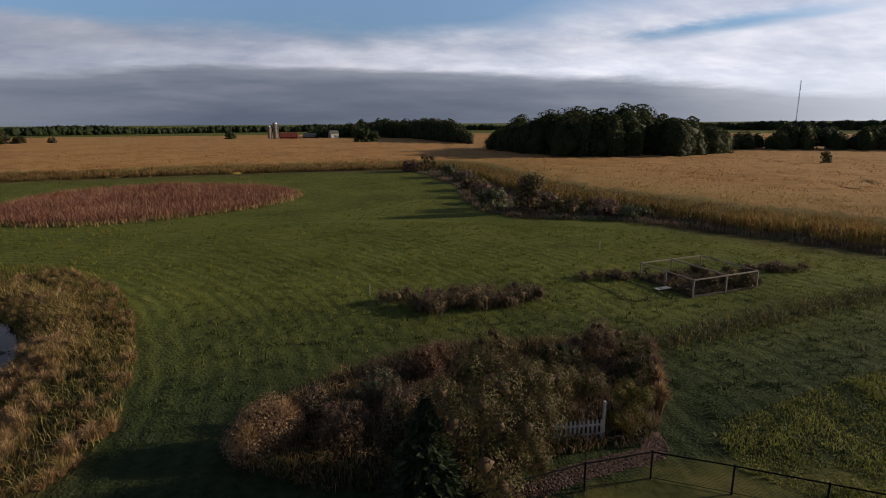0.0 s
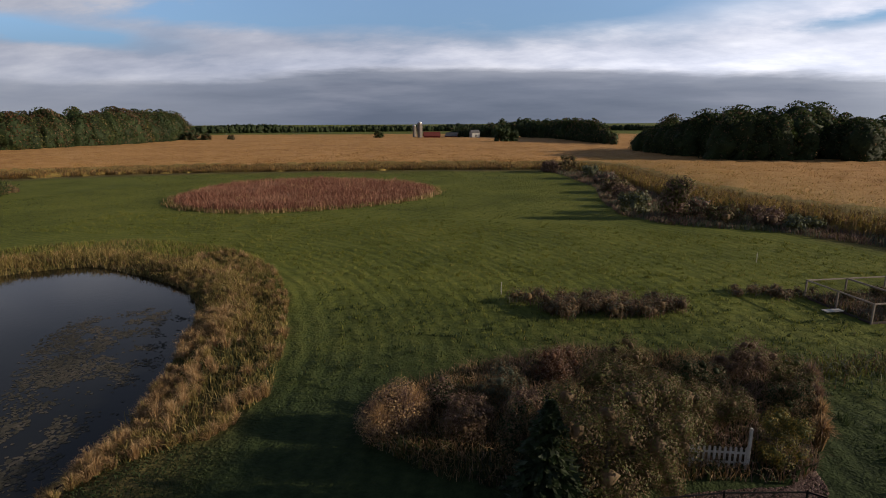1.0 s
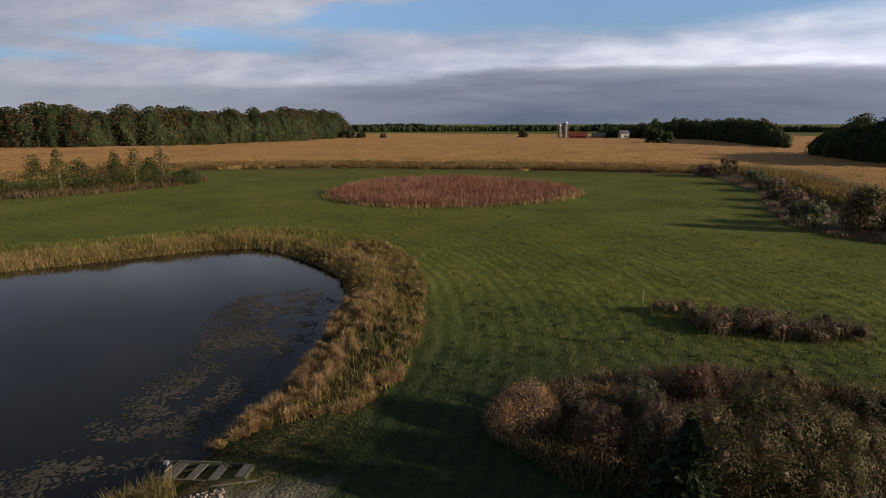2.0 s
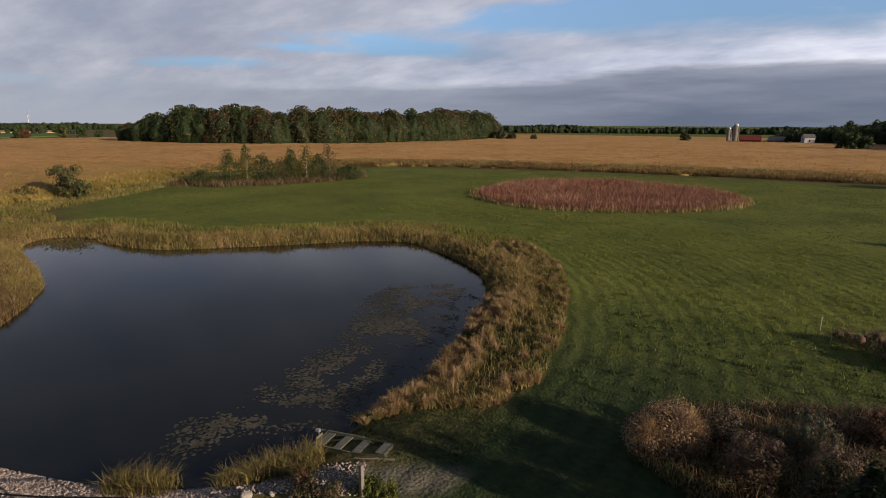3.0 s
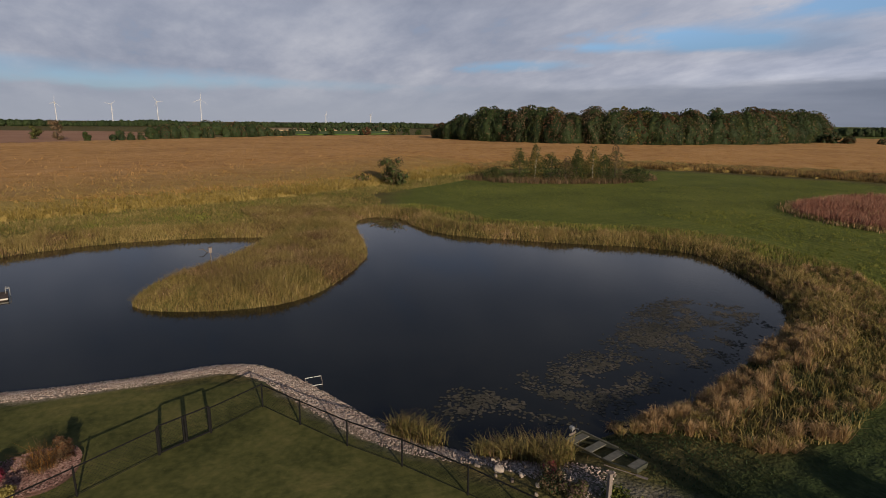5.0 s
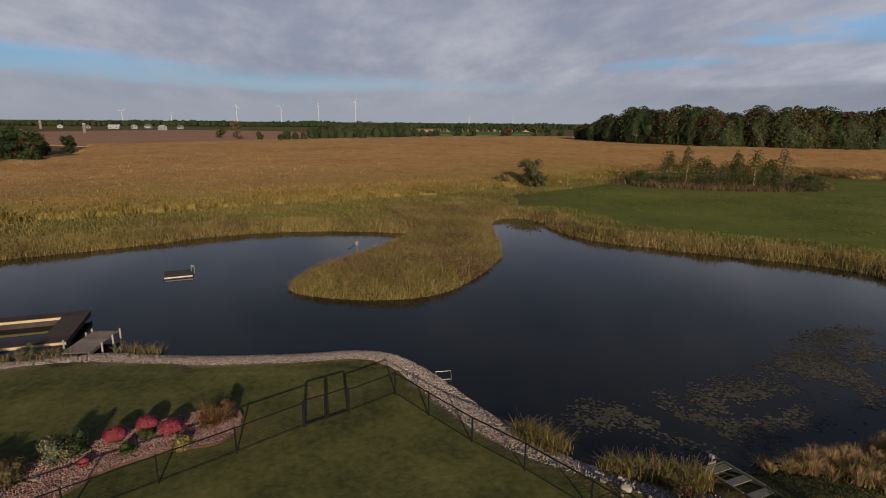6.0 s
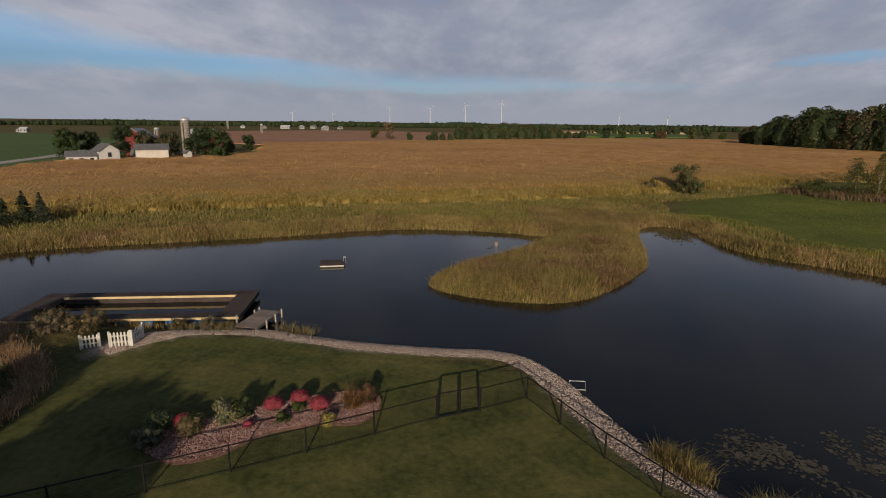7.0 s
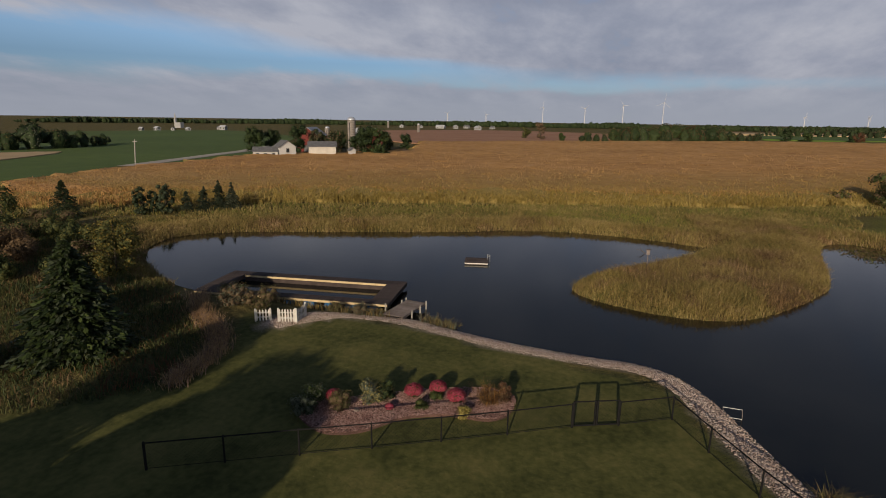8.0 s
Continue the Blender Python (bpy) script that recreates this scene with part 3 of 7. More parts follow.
def build_corn():
    rng = np.random.default_rng(11)
    # closed canopy of the field, broken by rows and gaps
    step = 2.2
    gx, gy = np.arange(-452, 424, step), np.arange(-128, 548, step)
    X, Y = np.meshgrid(gx, gy, indexing="ij")
    xy = np.column_stack([X.ravel(), Y.ravel()])
    cell = xy + step / 2
    ok = inside(cell, CORN)
    idx = np.where(ok)[0]
    close = cell[idx]
    keep = np.ones(len(idx), bool)
    nearby = (close[:, 0] > -150) & (close[:, 0] < 80) & (close[:, 1] > -95) & (close[:, 1] < 165)
    keep[nearby] = corn_distance(close[nearby]) > 1.4
    idx = idx[keep]
    nj = len(gy)
    idx = idx[(idx % nj < nj - 1) & (idx // nj < len(gx) - 1)]
    quads = np.stack([idx, idx + nj, idx + nj + 1, idx + 1], 1)
    z = 1.95 + 0.16 * fbm(xy[:, 0], xy[:, 1], 5, 2) + 0.25 * fbm(xy[:, 0], xy[:, 1], 40, 4) + 0.12 * rng.standard_normal(len(xy))
    lift = 0.15 + 0.85 * np.clip(np.where(np.abs(xy[:, 0] + 40) < 230, corn_distance(xy), 9) / 9.0, 0, 1)
    z = z * lift
    used, inv = np.unique(quads, return_inverse=True)
    v = np.column_stack([xy[used] + 0.5 * rng.standard_normal((len(used), 2)), z[used]])
    q = inv.reshape(-1, 4)
    # skirts down to the ground at the rim
    e = np.concatenate([q[:, [0, 1]], q[:, [1, 2]], q[:, [2, 3]], q[:, [3, 0]]])
    key = np.sort(e, 1)
    _, first, count = np.unique(key[:, 0].astype(np.int64) * 10 ** 7 + key[:, 1], return_index=True, return_counts=True)
    rim = e[first[count == 1]]
    low = v.copy()
    low[:, 2] = -0.05
    skirt = np.column_stack([rim[:, 1], rim[:, 0], rim[:, 0] + len(v), rim[:, 1] + len(v)])
    mid = v[q[:, 0], :2]
    rim_cell = (np.abs(mid[:, 0] + 40) < 230) & (corn_distance(mid) < 8)
    s = Soup().add(np.vstack([v, low]), np.vstack([q, skirt]), None, np.concatenate([np.where(rim_cell, 1, 0), np.ones(len(skirt), int)]))
    stalks = material("corn_stalks", [(0.15, 0.112, 0.032), (0.25, 0.185, 0.055), (0.33, 0.24, 0.08)], 0.6, 0.95, 0.2, 4, fine=0.6)
    canopy = material("corn_canopy", [(0.285, 0.142, 0.043), (0.43, 0.232, 0.077), (0.53, 0.31, 0.125)], 0.035, 0.95, 0.45, 1.9, fine=0.6)
    nt = canopy.node_tree                                   # rows still turning near the western and eastern rims
    bsdf = nt.nodes["Principled BSDF"]
    dry = bsdf.inputs["Base Color"].links[0].from_socket
    green, mixn, speck = nt.nodes.new("ShaderNodeAttribute"), nt.nodes.new("ShaderNodeMix"), nt.nodes.new("ShaderNodeMath")
    grain = nt.nodes.new("ShaderNodeTexNoise")
    green.attribute_name, mixn.data_type, speck.operation = "unripe", "RGBA", "MULTIPLY"
    grain.inputs["Scale"].default_value, grain.inputs["Detail"].default_value = 1.3, 4
    speck.use_clamp = True
    boost = nt.nodes.new("ShaderNodeMath")
    boost.operation = "MULTIPLY"
    boost.inputs[1].default_value = 1.35
    nt.links.new(grain.outputs["Fac"], boost.inputs[0])
    nt.links.new(boost.outputs[0], speck.inputs[0])
    nt.links.new(green.outputs["Fac"], speck.inputs[1])
    nt.links.new(speck.outputs[0], mixn.inputs["Factor"])
    nt.links.new(dry, mixn.inputs["A"])
    mixn.inputs["B"].default_value = (0.22, 0.165, 0.040, 1)
    nt.links.new(mixn.outputs["Result"], bsdf.inputs["Base Color"])
    field = tagged(new("corn_field"), "ripe standing corn, tan and golden, in a wide field", "corn", kind="stuff")
    cloth = part("corn_canopy", s, [canopy, stalks], field, smooth=False)
    top = np.vstack([v, low])[:, :2]
    side = ((top[:, 0] < -60) & (top[:, 1] < 62)) | (top[:, 0] > 16)
    unripe = np.where(side & (np.abs(top[:, 0] + 40) < 220), np.clip(1.0 - corn_distance(top) / 50, 0, 1) * 0.85, 0.0)
    cloth.data.attributes.new("unripe", "FLOAT", "POINT").data.foreach_set("value", unripe.astype(np.float32))

    # standing plants at the near rim: stalk and drooping leaves
    lo, hi = CORN_EDGE.min(0) - 14, CORN_EDGE.max(0) + 14
    cand = lo + rng.random((int(np.prod(hi - lo) * 2.6), 2)) * (hi - lo)
    cand = cand[inside(cand, CORN)]
    d = corn_distance(cand)
    ring = cand[d < 8.0]
    ring = np.concatenate([ring, ring + rng.normal(0, 0.4, ring.shape)])
    d = corn_distance(ring)
    west = ring[:, 0] < -60
    turn = np.where(rng.random(len(ring)) < np.where(west & (ring[:, 1] < 62), 1.1, np.where(ring[:, 0] > 12, 0.5, 0.15)) * np.clip(1.6 - d / 6, 0, 1), 1, np.where((ring[:, 1] > 62) & (rng.random(len(ring)) < 0.8), 2, 0))
    p = Soup()
    base = np.column_stack([ring, np.zeros(len(ring))])
    h = rng.normal(2.1, 0.14, len(ring)) * np.where(ring[:, 0] > 12, np.clip(0.85 + d / 8, 0, 1.0), np.clip(0.42 + d / 13, 0.42, 1.0))
    blades(p, base, h, 0.09, rng, 0.08, turn, 0.05)
    for k in range(3):
        q0 = base + np.column_stack([np.zeros((len(ring), 2)), h * (0.28 + 0.19 * k)])
        blades(p, q0, rng.uniform(0.5, 0.85, len(ring)), 0.10, rng, 1.6, turn, 0.9)
    part("corn_plants", p, [CORN_GOLD, CORN_GREEN, REED_BROWN], field)
    # tassels and top leaves over the field behind
    t = Soup()
    for lo_d, hi_d, dens, w in ((0.5, 20, 6.0, 0.08), (20, 50, 2.2, 0.11), (50, 110, 0.6, 0.17)):
        lo, hi = CORN_EDGE.min(0) - hi_d, CORN_EDGE.max(0) + hi_d
        cand = lo + rng.random((int(np.prod(hi - lo) * dens), 2)) * (hi - lo)
        cand = cand[inside(cand, CORN)]
        d = corn_distance(cand)
        sel = (d > lo_d) & (d < hi_d) & (rng.random(len(d)) < 0.55 + 0.45 * np.sin(d * 3.9 + 1.5 * fbm(cand[:, 0], cand[:, 1], 30, 24)))
        cand, d = cand[sel], d[sel]
        m = np.where(rng.random(len(cand)) < np.where(((cand[:, 0] < -60) & (cand[:, 1] < 62)) | (cand[:, 0] > 16), 1.0, 0.15) * np.clip(0.9 - d / 45, 0, 1), 1, 0)
        base = np.column_stack([cand, (1.75 + 0.25 * fbm(cand[:, 0], cand[:, 1], 40, 4)) * (0.25 + 0.75 * np.clip(d / 9.0, 0, 1))])
        blades(t, base, rng.uniform(0.35, 0.65, len(cand)), w, rng, 1.3, m, 0.6)
    part("corn_tops", t, [CORN_GOLD, CORN_GREEN], field)
    # rank grass between the meadow and the first row
    lo, hi = CORN_EDGE.min(0) - 8, CORN_EDGE.max(0) + 8
    cand = lo + rng.random((int(np.prod(hi - lo) * 14), 2)) * (hi - lo)
    cand = cand[(cand[:, 0] < -40) & (cand[:, 1] < 66)]
    d = corn_distance(cand)
    sel = (d < 8) & (~inside(cand, CORN) | (d < 1.5))
    cand, d = cand[sel], d[sel]
    v = Soup()
    blades(v, rooted(cand), rng.uniform(0.35, 0.75, len(cand)) * (1 + 0.35 * fbm(cand[:, 0], cand[:, 1], 3, 26)), 0.08, rng, 0.9, rng.choice([0, 0, 1, 1, 2], len(cand)), 0.5)
    tagged(part("corn_verge", v, [REED_OLIVE, REED_GOLD, GRASS_BLADE], None), "rank olive and straw grass along the corn", "grass", kind="stuff")


build_corn()


def reed_bed(name, label, poly, density, height, width, mats, weights, rng, lean=0.3, min_sd=-0.5, max_sd=99.0, bend=0.35, wind=(0, 0), brink=0.0):
    xy = scatter(poly, density, rng)
    sd = shore_distance(xy)
    xy = xy[(sd > min_sd) & (sd < max_sd)]
    clump = fbm(xy[:, 0], xy[:, 1], 2.2, 7)
    xy = xy[rng.random(len(xy)) < 0.75 + 0.5 * clump]
    s = Soup()
    pick = np.clip(0.5 + 0.30 * fbm(xy[:, 0], xy[:, 1], 5.0, 9) + 0.30 * fbm(xy[:, 0], xy[:, 1], 1.5, 19) + rng.normal(0, 0.13, len(xy)), 0, 0.999)
    m = np.searchsorted(np.cumsum(weights) / np.sum(weights), pick)
    h = height * (1 + 0.30 * fbm(xy[:, 0], xy[:, 1], 3.5, 6) + 0.42 * fbm(xy[:, 0], xy[:, 1], 1.3, 16)) * rng.uniform(0.6, 1.15, len(xy))
    if brink:
        h = h * (brink + (1 - brink) * np.clip(shore_distance(xy) / 2.2, 0, 1))
    blades(s, rooted(xy), h, width, rng, lean, np.clip(m, 0, len(mats) - 1), bend, wind)
    return tagged(part(name, s, mats, None), label, "reeds", kind="stuff")


def tussocks(s, xy, height, spread, count, width, mats, rng):
    """Rounded tufts: fine blades fanning out from each root and arching over."""
    n = len(xy)
    root = np.repeat(xy, count, 0)
    size = np.repeat(rng.uniform(0.65, 1.25, n), count)
    a, out = rng.random(n * count) * 2 * np.pi, rng.random(n * count) ** 0.7
    way = np.column_stack([np.cos(a), np.sin(a)])
    foot = root + way * (0.18 * spread * size * out)[:, None]
    base = rooted(foot)
    h = height * size * rng.uniform(0.75, 1.1, n * count)
    mid = base + np.column_stack([way * (0.30 * spread * size * out)[:, None], h * (0.72 - 0.12 * out)])
    tip = base + np.column_stack([way * (spread * size * out * rng.uniform(0.7, 1.2, n * count))[:, None], h * (1.0 - 0.55 * out ** 2)])
    t = rng.random(n * count) * 2 * np.pi
    side = np.column_stack([np.cos(t), np.sin(t), np.zeros(n * count)]) * width / 2
    v = np.stack([base - side, base + side, mid + side, mid - side, tip], 1).reshape(-1, 3)
    i = np.arange(n * count) * 5
    m = np.repeat(rng.choice(mats, n), count)
    m = np.where(rng.random(len(m)) < 0.25, rng.choice(mats, len(m)), m).astype(np.int32)
    s.add(v, np.stack([i, i + 1, i + 2, i + 3], 1), None, m)
    s.t.append((np.stack([i + 3, i + 2, i + 4], 1) + s.n - len(v)).astype(np.int32))
    s.tm.append(m.copy())


def build_reeds():
    rng = np.random.default_rng(5)
    pen = np.array([(-64, 5), (-57, 0), (-52, -3.5), (-47.5, -7), (-42.5, -8), (-39.3, -4), (-38.8, 2), (-41, 6), (-45, 9), (-52, 13.4), (-64, 15.5), (-74, 16.5), (-82, 14), (-82, 2)])
    reed_bed("peninsula_reeds", "golden-green cattail reeds crowding the peninsula", pen, 170, 0.95, 0.042, [REED_OLIVE, REED_GOLD, REED_BROWN, REED_TAN], (4, 4, 3, 3), rng, 1.0, -0.12, bend=0.55, brink=0.5)
    west = np.array([(-46, -66), (-40, -50), (-45, -49), (-55, -34), (-61, -22), (-64, -10), (-64, 6), (-72, 19), (-88, 24), (-104, 24), (-93, 6), (-84, -18), (-72, -38), (-62, -53)])
    reed_bed("west_bank_reeds", "dense dry reeds along the far bank", west, 110, 0.85, 0.05, [REED_OLIVE, REED_GOLD, REED_BROWN, REED_TAN], (4, 4, 2, 2), rng, 0.8, -0.25, 5.0, bend=0.5, brink=0.6)
    reed_bed("west_meadow_grass", "tall olive meadow grass before the corn", west, 55, 0.42, 0.07, [GRASS_BLADE, REED_OLIVE, REED_GOLD, REED_TAN], (3, 4, 3, 1), rng, 0.9, 4.0, bend=0.5)
    north = np.array([(-84, 15), (-80, 28), (-66, 36), (-58, 46), (-47, 54), (-37, 54), (-27, 49), (-21, 41), (-17, 34), (-18, 28), (-30, 34), (-60, 20), (-72, 12)])
    reed_bed("north_bank_reeds", "brown and tan reeds along the pond bank", north, 85, 0.95, 0.055, [REED_BROWN, REED_OLIVE, REED_GOLD, REED_TAN], (3, 2, 3, 3), rng, 0.75, -0.2, 3.8, bend=0.55, brink=0.6)
    reed_bed("north_bank_grass", "rough green and straw grass above the reeds", north, 40, 0.5, 0.06, [GRASS_BLADE, REED_OLIVE, REED_BROWN], (4, 3, 2), rng, 0.5, 3.6, 9.5)
    east = np.array([(-30, 50), (-22, 43), (-17.5, 35.5), (-14.2, 28), (-12.2, 21.5), (-13.4, 17.8), (-16.0, 15.2), (-18.5, 16), (-21, 26), (-26, 36), (-34, 43)])
    reed_bed("east_bank_weeds", "brown and green weeds and grass along the bank", east, 80, 0.55, 0.05, [MEADOW_BLADE_DIM, REED_OLIVE, REED_GOLD, REED_BROWN], (4, 3, 3, 2), rng, 0.8, -0.1)
    s = Soup()
    spots = scatter(east, 4.2, rng)
    sd = shore_distance(spots)
    fade = np.clip((spots[:, 1] - 15) / 12, 0, 1)
    yy = spots[:, 1]
    chance = np.where(sd < 2.4, np.where(yy < 32, 0.95, 0.55), np.interp(yy, [15, 21, 24, 31, 36], [0.0, 0.04, 0.28, 0.55, 0.75]))
    spots = spots[(sd > -0.1) & (rng.random(len(spots)) < chance + 0.55 * fbm(spots[:, 0], spots[:, 1], 2.1, 41) * (chance > 0.1))]
    yy = spots[:, 1]
    bleached = (shore_distance(spots) < 2.8) & (yy < 32 + 3 * fbm(spots[:, 0], yy, 3.0, 43))
    tussocks(s, spots[bleached], 0.85, 0.62, 110, 0.014, [0, 0, 0, 0, 1], rng)
    tussocks(s, spots[~bleached], 0.70, 0.5, 80, 0.017, [0, 0, 1, 1, 2, 3], rng)
    hump = np.repeat(np.array([(-13.0, 21.0), (-13.4, 20.5), (-12.7, 21.4), (-13.9, 24.0), (-14.4, 26.5), (-15.0, 28.6)]), 4, 0) + rng.normal(0, 0.3, (24, 2))
    tussocks(s, hump, 0.8, 0.7, 110, 0.014, [0, 0, 1], rng)
    south = np.array([(-17.4, 14.6), (-16.9, 15.3), (-16.4, 15.0), (-16.0, 15.9), (-15.3, 16.6), (-13.4, 18.4), (-12.6, 18.9), (-14.4, 17.2), (-16.7, 16.2), (-15.6, 17.6)])
    south = np.repeat(south, 5, 0) + rng.normal(0, 0.35, (50, 2))
    tussocks(s, south, 0.55, 0.6, 75, 0.018, [0, 0, 1], rng)
    tagged(part("tan_bank_grass", s, [REED_TAN, REED_GOLD, REED_BROWN, REED_OLIVE], None), "sun-bleached tan grass tussocks leaning over the water", "grass", kind="stuff")


build_reeds()


def build_prairie():
    rng = np.random.default_rng(8)
    c, r = np.array([-41.5, 97.0]), np.array([22.5, 23.0])
    a = np.linspace(0, 2 * np.pi, 40, endpoint=False)
    poly = c + np.column_stack([np.cos(a) * r[0], np.sin(a) * r[1]]) * (1 + 0.05 * np.sin(3 * a + 1))[:, None]
    reed_bed("red_prairie_grass", "round island of rust-red prairie grass in the mown meadow", poly, 24, 1.2, 0.09, [WEED_PURPLE, PRAIRIE_RED, PRAIRIE_RED, REED_TAN], (2, 4, 4, 2), rng, 0.6)
    rim = scatter(c + (poly - c) * 1.05, 4, rng)
    rim = rim[~inside(rim, c + (poly - c) * 0.98)]
    s = Soup()
    blades(s, rooted(np.repeat(rim, 5, 0) + rng.normal(0, 0.4, (len(rim) * 5, 2))), rng.uniform(0.4, 0.9, len(rim) * 5), 0.1, rng, 0.6, rng.integers(0, 2, len(rim) * 5))
    tagged(part("prairie_rim_grass", s, [REED_TAN, REED_OLIVE], None), "straw-coloured grass round the red prairie island", "grass", kind="stuff")


build_prairie()


# ---------------------------------------------------------------- trees
def ico_shape(level):
    bm = bmesh.new()
    bmesh.ops.create_icosphere(bm, subdivisions=level, radius=1.0)
    bm.verts.ensure_lookup_table()
    v, f = np.array([x.co[:] for x in bm.verts]), np.array([[x.index for x in t.verts] for t in bm.faces])
    bm.free()
    return v, f


ICO = ico_shape(1)


def clump_cores(s, centres, radii, rng, mat=0, share=0.72, squash=(1, 1, 1)):
    """The dense twiggy inside of each lobe, ragged, so that no sky shows through its middle."""
    v, f = ICO
    k = len(centres)
    r = radii[:, None, None] * share * rng.uniform(0.55, 1.2, (k, len(v), 1))
    p = centres[:, None] + v[None] * r * np.array(squash)
    s.add(p.reshape(-1, 3), None, (f[None] + (np.arange(k) * len(v))[:, None, None]).reshape(-1, 3), mat)


def leaf_cloud(s, centres, radii, n, size, rng, mat=0, flat=0.85, squash=(1, 1, 1), near=0.35):
    """n leaf sprays, small bent quads, spread over the shells of several lobes."""
    k = rng.integers(0, len(centres), n)
    d = rng.standard_normal((n, 3))
    d /= np.linalg.norm(d, axis=1)[:, None]
    r = radii[k] * rng.uniform(near, 1.05, n) ** 0.6
    p = centres[k] + d * r[:, None] * np.array(squash)
    u = rng.standard_normal((n, 3))
    u -= (u * d).sum(1)[:, None] * d * flat
    u /= np.linalg.norm(u, axis=1)[:, None]
    w = np.cross(d, u)
    w /= np.maximum(np.linalg.norm(w, axis=1), 1e-6)[:, None]
    sz = size * rng.uniform(0.55, 1.25, n)
    a, b = u * sz[:, None], w * (sz * rng.uniform(0.5, 0.9, n))[:, None]
    v = np.stack([p - a, p - b * 0.7 + d * (0.2 * sz)[:, None], p + a, p + b], 1).reshape(-1, 3)
    i = np.arange(n) * 4
    s.add(v, np.stack([i, i + 1, i + 2, i + 3], 1), None, mat)


def crown_lobes(h, w, rng, low=0.25, count=9, puff=1.0):
    """Lobe centres and radii of a broad-leaved crown of height h and width w."""
    zs = rng.uniform(low, 0.92, count)
    spread = np.sqrt(np.clip(1 - ((zs - 0.5) / 0.55) ** 2, 0.08, 1))
    a = np.arange(count) * 2.4 + rng.uniform(0, 0.8, count)
    rad = (0.30 if puff > 0.8 else 0.40) * w * spread * rng.uniform(0.4, 1.1, count)
    c = np.column_stack([np.cos(a) * rad, np.sin(a) * rad, zs * h])
    r = w * puff * rng.uniform(0.22, 0.34, count)
    c = np.vstack([c, [0, 0, 0.62 * h]])
    return c, np.append(r, 0.33 * w * puff)


def trunk_soup(h, r, rng, limbs=6, spread=1.0, low=0.3):
    s = Soup()

    def limb(a, b, r0, r1, sides=6):
        a, b = np.array(a), np.array(b)
        d = (b - a) / np.linalg.norm(b - a)
        u = np.cross(d, [0.3, 0.9, 0.2])
        u /= np.linalg.norm(u)
        w = np.cross(d, u)
        ang = np.linspace(0, 2 * np.pi, sides, endpoint=False)
        ring = np.outer(np.cos(ang), u) + np.outer(np.sin(ang), w)
        i = np.arange(sides)
        s.add(np.vstack([a + ring * r0, b + ring * r1]), np.stack([i, (i + 1) % sides, (i + 1) % sides + sides, i + sides], 1))
    mid = np.array([rng.normal(0, 0.03) * h, rng.normal(0, 0.03) * h, h * 0.45])
    limb((0, 0, -0.15), mid, r, r * 0.7)
    limb(mid, (mid[0] * 1.5, mid[1] * 1.5, h * 0.9), r * 0.7, r * 0.15)
    for k in range(limbs):
        z0 = h * rng.uniform(low, 0.65)
        a = k * 2.4 + rng.uniform(0, 1)
        base = mid * (z0 / (0.45 * h)) if z0 < 0.45 * h else mid + (mid * 0.5 + [0, 0, 0]) * 0 + [0, 0, z0 - 0.45 * h]
        end = base + np.array([np.cos(a) * spread, np.sin(a) * spread, h * rng.uniform(0.15, 0.3)])
        limb(base, end, r * 0.4, r * 0.08, 5)
    return s


def broadleaf(name, place, h, w, mats, label, category, seed, leaves=900, size=0.28, bark=None, low=0.25, group="", trunk=0.022, squash=(1, 1, 1), core=0.3, lobes=11, puff=1.0, near=0.35):
    rng = np.random.default_rng(seed)
    t = thing(name, place, label, category, group)
    part("trunk", trunk_soup(h, trunk * h + 0.02, rng, 7, w * 0.33, low), bark or BARK, t)
    s = Soup()
    c, r = crown_lobes(h, w, rng, low, lobes, puff)
    if core:
        clump_cores(s, c, r, rng, len(mats) - 1, core, squash)
    for i, m in enumerate(mats):
        leaf_cloud(s, c, r, leaves // len(mats), size, rng, i, squash=squash, near=near)
    part("crown", s, list(mats), t)
    return t


